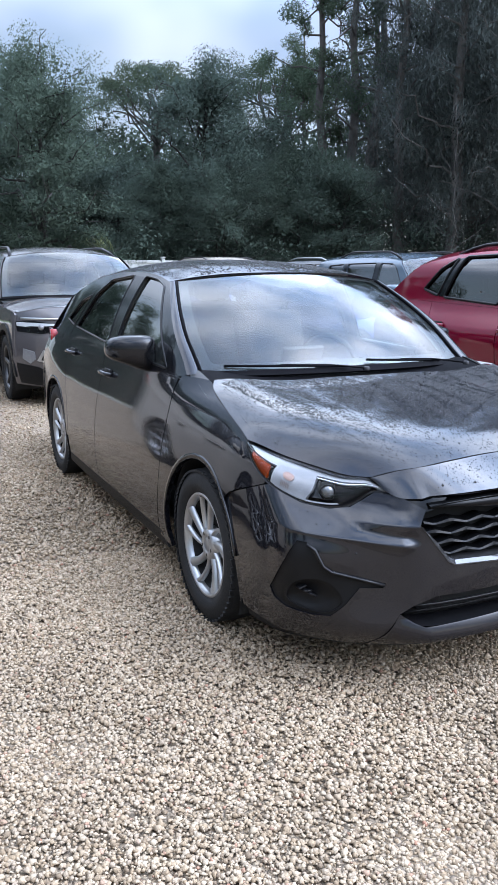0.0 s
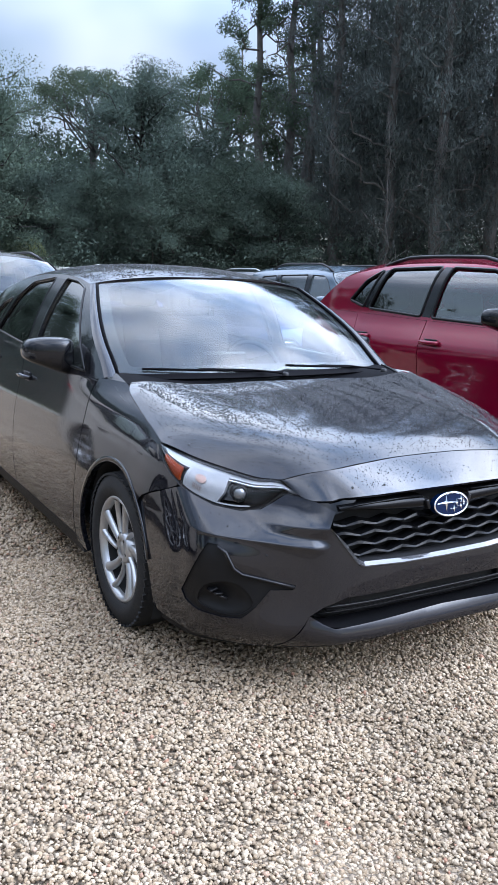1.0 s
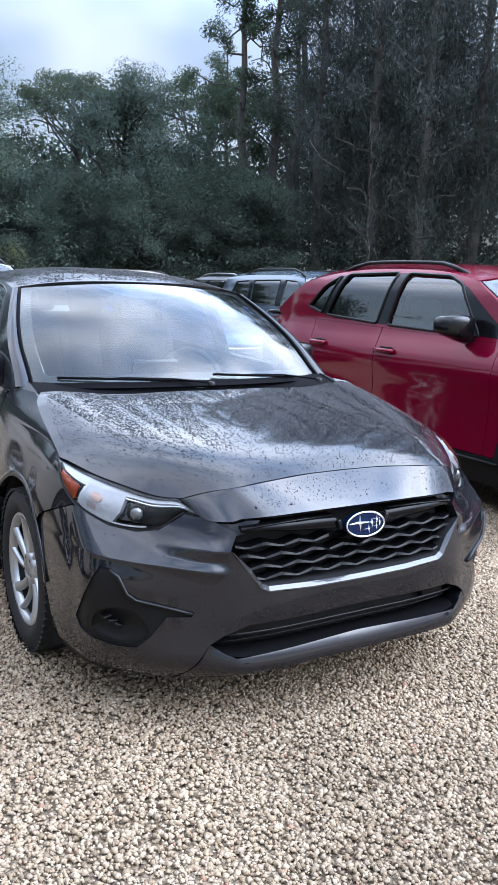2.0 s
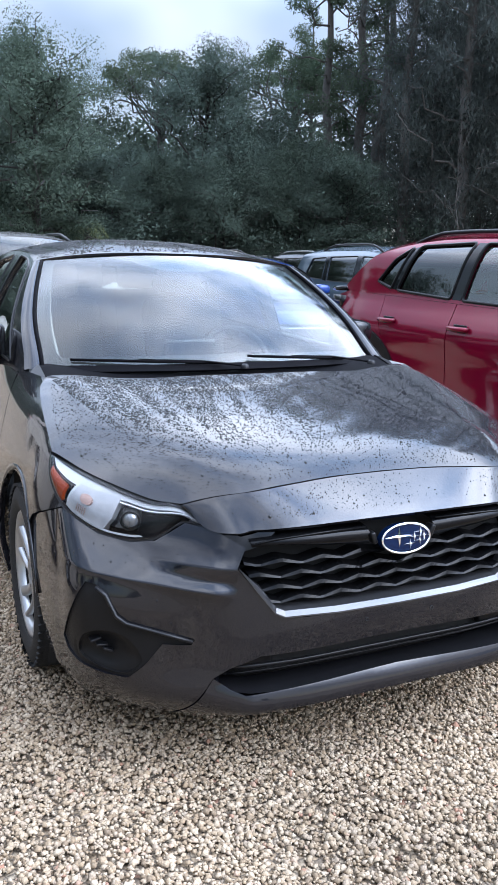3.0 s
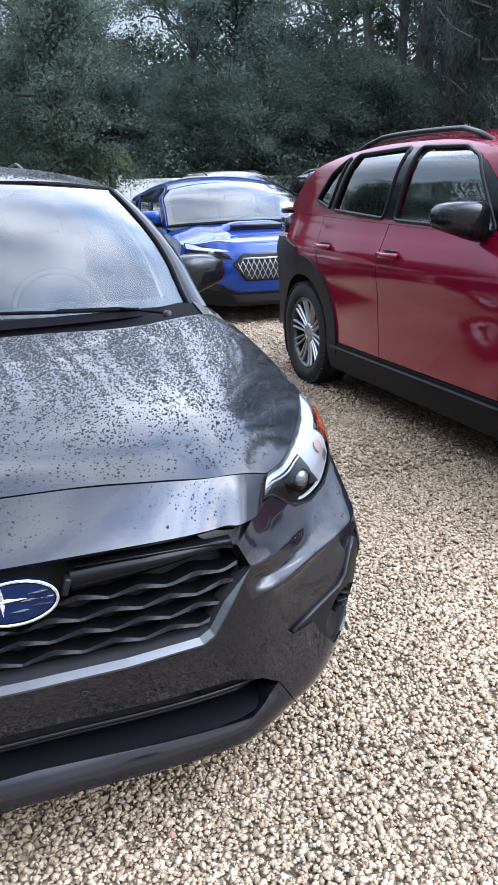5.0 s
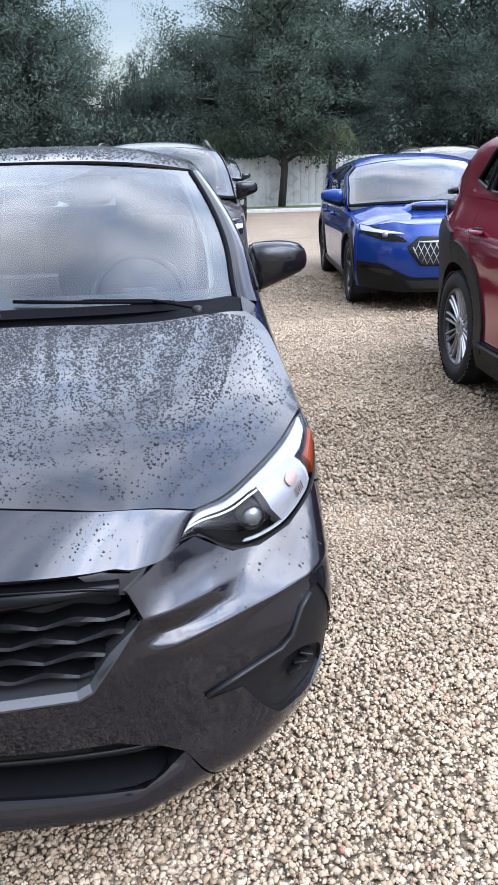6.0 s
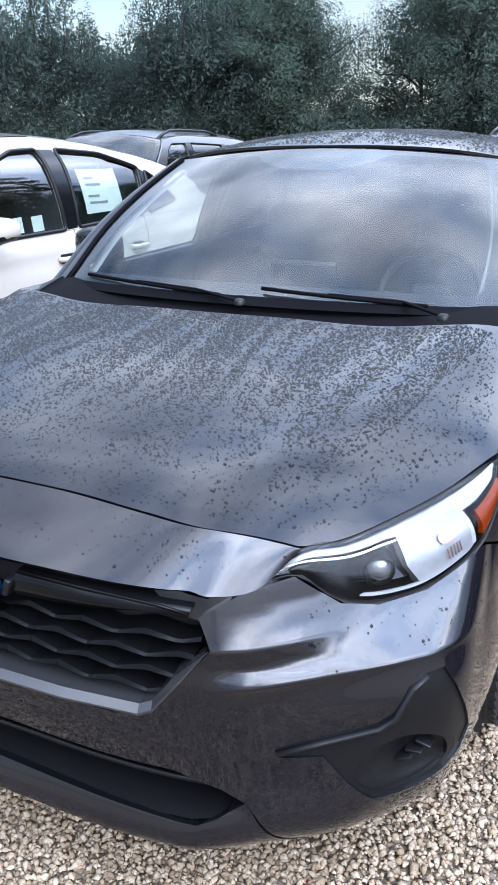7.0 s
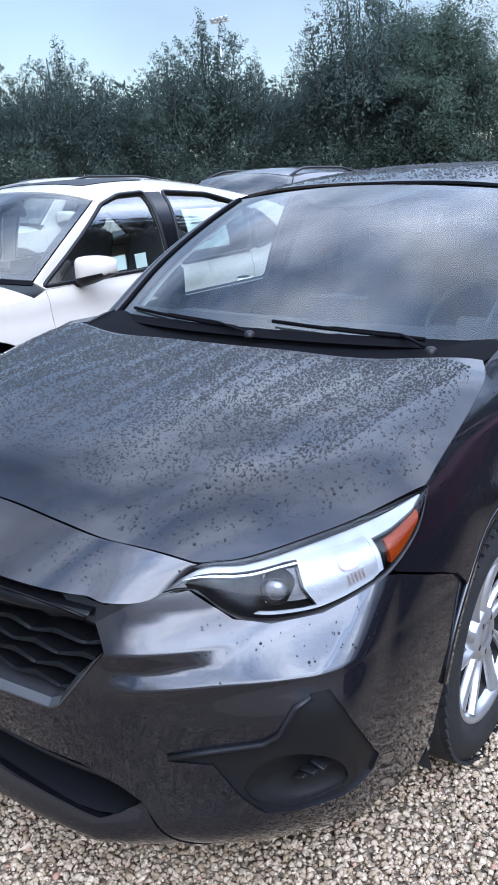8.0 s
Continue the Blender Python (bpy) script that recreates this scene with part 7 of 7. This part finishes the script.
# bare pale saplings before the dark sheoaks
for az, d, h, lean in ((36.4, 25, 6.6, -.6), (37.6, 23, 2.6, -1.3)):
    x, y = d * math.sin(radians(az)), -2.4 + d * math.cos(radians(az))
    st = thing("bare_sapling", pose(x, y, 0), "leafless pale sapling against the dark trees", "sapling", "bare saplings")
    bm = bmesh.new()
    pts = limb(bm, rng, (0, 0, -.1), (lean * .4, 0, h), .014, .004, .03, 10)
    part("stem", bm, M_TWIG, st)
    for k in range(3, 8):
        bm = bmesh.new()
        e = pts[k] + np.array([rng.normal() * .9, rng.normal() * .4, .5 + .9 * rng.random()])
        limb(bm, rng, pts[k], e, .009, .003, .12, 6)
        part("twig", bm, M_TWIG, st)

# fence with posts and caps
M_FENCE = material("weathered_white_vinyl", (0.36, 0.37, 0.355), 0.7, vary=0.2, scale=0.8, dirt=(0.16, 0.165, 0.145), dirt_amount=0.7)
fence = thing("fence", pose(0, 0, 0), "pale weathered panel fence with capped posts", "fence", kind="structure")
FY = 25.6
for k in range(15):
    x = -4.0 + 2.4 * k
    bm = bmesh.new()
    box(bm, (x, FY, .86), (.13, .13, 1.74), .01)
    box(bm, (x, FY, 1.76), (.17, .17, .05), .012)
    part("fence_post", bm, M_FENCE, fence)
    for j in range(9):
        bm = bmesh.new()
        box(bm, (x + .065 + .126 + j * .252, FY, .83), (.248, .035, 1.50), .006)
        part("fence_board", bm, M_FENCE, fence)
    for z in (.12, 1.60):
        bm = bmesh.new()
        box(bm, (x + 1.2, FY, z), (2.27, .055, .11), .008)
        part("fence_rail", bm, M_FENCE, fence)

# lamp mast far behind the trees
mast = thing("light_mast", pose(-40, 52, 0), "thin grey light mast with a cross arm", "mast")
bm = bmesh.new()
tube(bm, [(0, 0, -.1), (0, 0, 13.8)], .14, 8, taper=[1, .6])
part("pole", bm, M_SATIN, mast)
bm = bmesh.new()
box(bm, (0, 0, 13.8), (1.6, .2, .12), .02)
part("cross_arm", bm, M_SATIN, mast)
for x in (-.65, -.2, .2, .65):
    bm = bmesh.new()
    box(bm, (x, -.1, 14.0), (.3, .25, .25), .04)
    part("lamp_head", bm, M_SATIN, mast)


# ---- ground ----
def gravel_material(name, stones):
    m = bpy.data.materials.new(name)
    m.use_nodes = True
    n, l = m.node_tree.nodes, m.node_tree.links
    b = n["Principled BSDF"]
    b.inputs["Roughness"].default_value = 0.88
    b.inputs["Specular IOR Level"].default_value = 0.3
    co = n.new("ShaderNodeTexCoord")
    rp = n.new("ShaderNodeValToRGB")
    el = rp.color_ramp.elements
    el[0].position, el[0].color = 0.0, (0.196, 0.142, 0.095, 1)
    el[1].position, el[1].color = 1.0, (0.500, 0.405, 0.298, 1)
    for pos, col in ((.18, (0.284, 0.204, 0.129, 1)), (.42, (0.360, 0.270, 0.179, 1)), (.60, (0.334, 0.259, 0.188, 1)), (.78, (0.430, 0.337, 0.234, 1)), (.965, (0.463, 0.370, 0.268, 1)), (.985, (0.295, 0.149, 0.096, 1))):
        e = el.new(pos)
        e.color = col
    big = n.new("ShaderNodeTexNoise")
    big.inputs["Scale"].default_value = 0.9
    big.inputs["Detail"].default_value = 5
    l.new(co.outputs["Object"], big.inputs["Vector"])
    mr = n.new("ShaderNodeMapRange")
    mr.inputs["From Min"].default_value, mr.inputs["From Max"].default_value = 0.3, 0.7
    mr.inputs["To Min"].default_value, mr.inputs["To Max"].default_value = (0.68, 1.0) if stones else (0.70, 1.00)
    l.new(big.outputs["Fac"], mr.inputs["Value"])
    hs = n.new("ShaderNodeHueSaturation")
    l.new(mr.outputs["Result"], hs.inputs["Value"])
    l.new(rp.outputs["Color"], hs.inputs["Color"])
    l.new(hs.outputs["Color"], b.inputs["Base Color"])
    if stones:
        geo = n.new("ShaderNodeNewGeometry")
        l.new(geo.outputs["Random Per Island"], rp.inputs["Fac"])
        nz = n.new("ShaderNodeTexNoise")
        nz.inputs["Scale"].default_value = 160
        l.new(co.outputs["Object"], nz.inputs["Vector"])
        h = nz.outputs["Fac"]
        strength = 0.35
    else:
        vo = n.new("ShaderNodeTexVoronoi")
        vo.inputs["Scale"].default_value = 46
        l.new(co.outputs["Object"], vo.inputs["Vector"])
        se = n.new("ShaderNodeSeparateColor")
        l.new(vo.outputs["Color"], se.inputs["Color"])
        l.new(se.outputs["Red"], rp.inputs["Fac"])
        h = vo.outputs["Distance"]
        strength = 1.0
        ed = n.new("ShaderNodeTexVoronoi")  # dark dirt colour in the joints, also painting in the shade between stones
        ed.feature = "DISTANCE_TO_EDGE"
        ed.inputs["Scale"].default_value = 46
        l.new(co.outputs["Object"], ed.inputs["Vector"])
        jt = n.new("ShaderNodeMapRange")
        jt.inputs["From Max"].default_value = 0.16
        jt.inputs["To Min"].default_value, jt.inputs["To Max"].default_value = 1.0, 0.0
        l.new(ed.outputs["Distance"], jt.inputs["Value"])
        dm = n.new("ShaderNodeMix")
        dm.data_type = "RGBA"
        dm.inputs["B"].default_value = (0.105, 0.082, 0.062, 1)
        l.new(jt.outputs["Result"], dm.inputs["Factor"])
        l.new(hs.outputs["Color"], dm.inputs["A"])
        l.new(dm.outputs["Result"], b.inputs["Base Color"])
    bp = n.new("ShaderNodeBump")
    bp.inputs["Strength"].default_value = strength
    bp.inputs["Distance"].default_value = 0.006 if stones else 0.02
    bp.invert = not stones
    l.new(h, bp.inputs["Height"])
    l.new(bp.outputs["Normal"], b.inputs["Normal"])
    return m


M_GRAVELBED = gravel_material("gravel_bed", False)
M_STONES = gravel_material("gravel_stones", True)


def ground():
    bm = bmesh.new()
    n = 60
    g = [[None] * (n + 1) for _ in range(n + 1)]
    for i in range(n + 1):
        for j in range(n + 1):
            x = math.copysign(abs(i / n * 2 - 1)**2.4, i / n * 2 - 1) * 400
            y = math.copysign(abs(j / n * 2 - 1)**2.4, j / n * 2 - 1) * 400
            g[i][j] = bm.verts.new((x, y + 3, -.012))
    for i in range(n):
        for j in range(n):
            bm.faces.new((g[i][j], g[i + 1][j], g[i + 1][j + 1], g[i][j + 1]))
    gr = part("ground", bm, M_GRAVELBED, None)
    tagged(gr, "pale limestone gravel lot", "ground", kind="structure")
    bm = bmesh.new()
    box(bm, (11, 25.3, .05), (46, 2.0, .14), .02)
    tagged(part("grass_strip", bm, material("grass", (0.085, 0.115, 0.04), 0.95, vary=0.3, scale=3, bump=1.0, bump_scale=60), None), "narrow strip of rough grass at the fence", "grass", kind="structure")
    bm = bmesh.new()
    box(bm, (11, 24.2, .02), (46, .18, .16), .02)
    tagged(part("kerb", bm, material("kerb_concrete", (0.42, 0.40, 0.37), 0.9, vary=0.15, bump=0.3, bump_scale=40), None), "low pale concrete kerb before the grass", "kerb", kind="structure")


def stones(seed, n, area, size, detail, keep_out=None):
    """Thousands of loose stones: squashed, turned, uneven lumps pressed into each other."""
    rng = np.random.default_rng(seed)
    if detail:
        base = np.array([(x, y, z) for x in (-1, 1) for y in (-1, 1) for z in (-1, 1)], float) * .72
        fac = np.array([(0, 1, 3), (0, 3, 2), (4, 6, 7), (4, 7, 5), (0, 4, 5), (0, 5, 1), (2, 3, 7), (2, 7, 6), (1, 5, 7), (1, 7, 3), (0, 2, 6), (0, 6, 4)])
    else:
        base = np.array([(1, 0, 0), (-1, 0, 0), (0, 1, 0), (0, -1, 0), (0, 0, 1), (0, 0, -1)], float)
        fac = np.array([(0, 2, 4), (2, 1, 4), (1, 3, 4), (3, 0, 4), (2, 0, 5), (1, 2, 5), (3, 1, 5), (0, 3, 5)])
    x0, x1, y0, y1 = area
    p = np.stack([x0 + (x1 - x0) * rng.random(n), y0 + (y1 - y0) * rng.random(n)], -1)
    if keep_out is not None:  # with a ragged rim
        q = p + rng.normal(size=(n, 2)) * .10
        p = p[~keep_out(q) & (q[:, 0] > x0 + .1) & (q[:, 0] < x1 - .1) & (q[:, 1] > y0 + .1)]
        n = len(p)
    s = size * np.exp(rng.normal(size=n).clip(-1.8, 1.7) * .34)
    sc = np.stack([s * (.9 + .5 * rng.random(n)), s * (.8 + .35 * rng.random(n)), s * (.55 + .35 * rng.random(n))], -1)
    v = base[None] * (1 + .22 * rng.normal(size=(n, len(base), 3)).clip(-1.5, 1.5)) * sc[:, None]
    a, b = rng.random(n) * 6.28, rng.normal(size=n) * .45
    ca, sa, cb, sb = np.cos(a)[:, None], np.sin(a)[:, None], np.cos(b)[:, None], np.sin(b)[:, None]
    x, y, z = v[..., 0], v[..., 1], v[..., 2]
    y, z = y * cb - z * sb, y * sb + z * cb
    x, y = x * ca - y * sa, x * sa + y * ca
    lump = .006 * np.sin(p[:, 0] * 3.1 + 1) * np.sin(p[:, 1] * 2.7) + .004 * np.sin(p[:, 0] * 9) * np.cos(p[:, 1] * 8)
    z = z + (lump - .006 + sc[:, 2] * .12 + .0045 * rng.random(n))[:, None]
    v = np.stack([x + p[:, :1], y + p[:, 1:], z], -1).reshape(-1, 3)
    f = (fac[None] + (np.arange(n) * len(base))[:, None, None]).reshape(-1, 3)
    return v, f


ground()
under_car = lambda p: (np.abs(p[:, 0]) < .70) & (p[:, 1] > -.45) & (p[:, 1] < 3.2)
near_lot = lambda p: under_car(p) | (p[:, 1] < -1.45 - .5 * (p[:, 0] > -1.4)) & (p[:, 0] > .85) | (p[:, 0] < -1.95) & (p[:, 1] < .3) | (p[:, 0] > 1.75) & (p[:, 1] < -.5)
far_lot = lambda p: under_car(p) | (np.abs(p[:, 0]) < .75) & (p[:, 1] < 4.6) | (p[:, 1] > 4.4) & (p[:, 0] < -1.2) | (p[:, 0] > 2.45) & (p[:, 1] < 3.2) & (p[:, 0] < 3.9)
v1, f1 = stones(11, 180000, (-2.5, 2.5, -2.0, .9), .0065, False, near_lot)
v2, f2 = stones(12, 40000, (-3.3, 5.0, .9, 8.5), .0100, False, far_lot)
lanes = lambda p: (np.abs(p[:, 0]) < .78) | (p[:, 0] > 2.4) | (p[:, 0] < -2.2) | (p[:, 0] < 0) & (p[:, 1] > 4)
v3, f3 = stones(13, 90000, (-2.3, 2.4, .85, 5.2), .0082, False, lanes)
for v, f in ((v1, f1), (v2, f2), (v3, f3)):
    gs = leaf_mesh("gravel", v, f, M_STONES, None)
    gs.data.polygons.foreach_set("use_smooth", [True] * len(f))
    tagged(gs, "loose pale limestone gravel", "gravel", kind="stuff")


# ---- rain drops on the hood and the roof ----
def drops(seed, n, chart, region, size, density):
    """Low domes of water that sit on a surface, denser in streaks."""
    rng = np.random.default_rng(seed)
    x0, x1, y0, y1 = region
    p = np.stack([x0 + (x1 - x0) * rng.random(n), y0 + (y1 - y0) * rng.random(n)], -1)
    p = p[density(p, rng)]
    q = chart(p[:, 0], p[:, 1])
    e = 2e-3
    du = chart(p[:, 0] + e, p[:, 1]) - chart(p[:, 0] - e, p[:, 1])
    dv = chart(p[:, 0], p[:, 1] + e) - chart(p[:, 0], p[:, 1] - e)
    du /= np.linalg.norm(du, axis=1)[:, None]
    nr = np.cross(du, dv)
    nr /= np.linalg.norm(nr, axis=1)[:, None]
    dv = np.cross(nr, du)
    k = 4
    s = size * np.exp(rng.normal(size=len(p)) * .40)
    v = []
    for r, h in ((1.0, .0), (.76, .42)):
        for j in range(k):
            t = 2 * math.pi * (j + .5 * (r < 1)) / k
            v.append(q + (du * (r * math.cos(t)) + dv * (r * math.sin(t)) * 1.2) * (s * (.88 + .24 * rng.random(len(p))))[:, None] + nr * (h * s + .0003)[:, None])
    v.append(q + nr * (s * .60)[:, None])
    v = np.stack(v, 1)
    fac = []
    for j in range(k):
        fac += [(j, (j + 1) % k, k + j), ((j + 1) % k, k + (j + 1) % k, k + j), (k + j, k + (j + 1) % k, 2 * k)]
    m = len(p)
    return v.reshape(-1, 3), (np.array(fac)[None] + (np.arange(m) * (2 * k + 1))[:, None, None]).reshape(-1, 3)


RIDGE_Y, RIDGE_X = [-.85, -.587, -.388, -.185, -.08, .146], [.46, .576, .649, .680, .708, .745]


def hood_density(p, rng):
    x, y = p[:, 0], p[:, 1]
    edge = np.interp(np.abs(x), [0, .3, .48, .58, .70, .82], [-.82, -.83, -.79, -.73, -.55, -.34])
    rear = np.interp(np.abs(x), [0, .45, .66, .76], [.06, .075, .12, .10])
    side = np.interp(y, [-.35, -.2, -.05, .08, .16], [.82, .80, .78, .76, .73])
    ok = (y > edge) & (y < rear) & (np.abs(x) < side - .01)
    streak = .5 + .27 * np.sin(x * 38 + 2.2 * np.sin(x * 13) + 1.2 * np.sin(5 * y + 9 * x)) + .23 * np.sin(x * 83 + 3 * np.sin(7 * x + 6 * y))
    lane = np.clip((streak - .10) / .45, 0.34, 1)
    crease = np.interp(y, RIDGE_Y, RIDGE_X) - np.abs(x)  # dense inside the hood's side crease, sparse on its flank
    wet = np.where(crease > 0, np.clip((y + .80) / .50, 0.14, 1) * np.maximum(lane, np.clip(1 - crease / .10, 0, 1)) * .8, .13)
    return ok & (rng.random(len(x)) < wet)


def roof_density(p, rng):
    x, y = p[:, 0], p[:, 1]
    q = np.abs(x) / hatch_shell.hx(y, hatch_shell.rail(y))
    streak = .5 + .5 * np.sin(x * 30 + 1.7 * np.sin(x * 11))
    return (q < .97) & (y > .95 + .06 * q**2) & (rng.random(len(x)) < .25 + .75 * streak)


def nose_density(p, rng):
    return (p[:, 1] < .8) & (rng.random(len(p)) < (.35 + .3 * np.sin(p[:, 0] * 9)) * np.clip((.55 - np.abs(p[:, 0])) / .3, .04, 1))


def face_density(p, rng):
    """A few beads under the lamps and specks low on the corners."""
    a, z = np.abs(p[:, 0]), p[:, 1]
    skin = (a > .60) & (a < .92) & ~((a < .56) & (z < .70) & (z > .455)) & ~((a < .64) & (z < .385)) & ~((a > .57) & (a < .94) & (z > .27) & (z < .56) & (z < .30 + 1.0 * (a - .50)))
    lamp = z > np.interp(a, [.56, .61, .65, .70, .77, .83, .92], [.70, .665, .64, .63, .64, .675, .69])
    return skin & ~lamp & (rng.random(len(a)) < np.where(z > .58, .5, .13))


M_WATER = material("rain_water", (0.005, 0.0055, 0.007), 0.02, spec=0.38)
vs_, fs_, off = [], [], 0
for v, f in (drops(21, 120000, hood_chart, (-.80, .80, -.82, .16), .00140, hood_density), drops(22, 20000, hatch_shell.roof, (-.66, .66, .95, 2.4), .0023, roof_density),
             drops(24, 5200, face_chart, (-1.0, 1.0, .20, .66), .0014, face_density),
             drops(23, 4200, lambda u, w: hatchback.nose(-u, w), (-.95, .95, .05, .95), .0012, nose_density)):
    vs_.append(v)
    fs_.append(f + off)
    off += len(v)
wd = leaf_mesh("rain_drops", np.concatenate(vs_), np.concatenate(fs_), M_WATER, None)
wd.data.polygons.foreach_set("use_smooth", [True] * len(wd.data.polygons))
tagged(wd, "beads of rain on the dark hood and roof", "rain drops", kind="stuff")
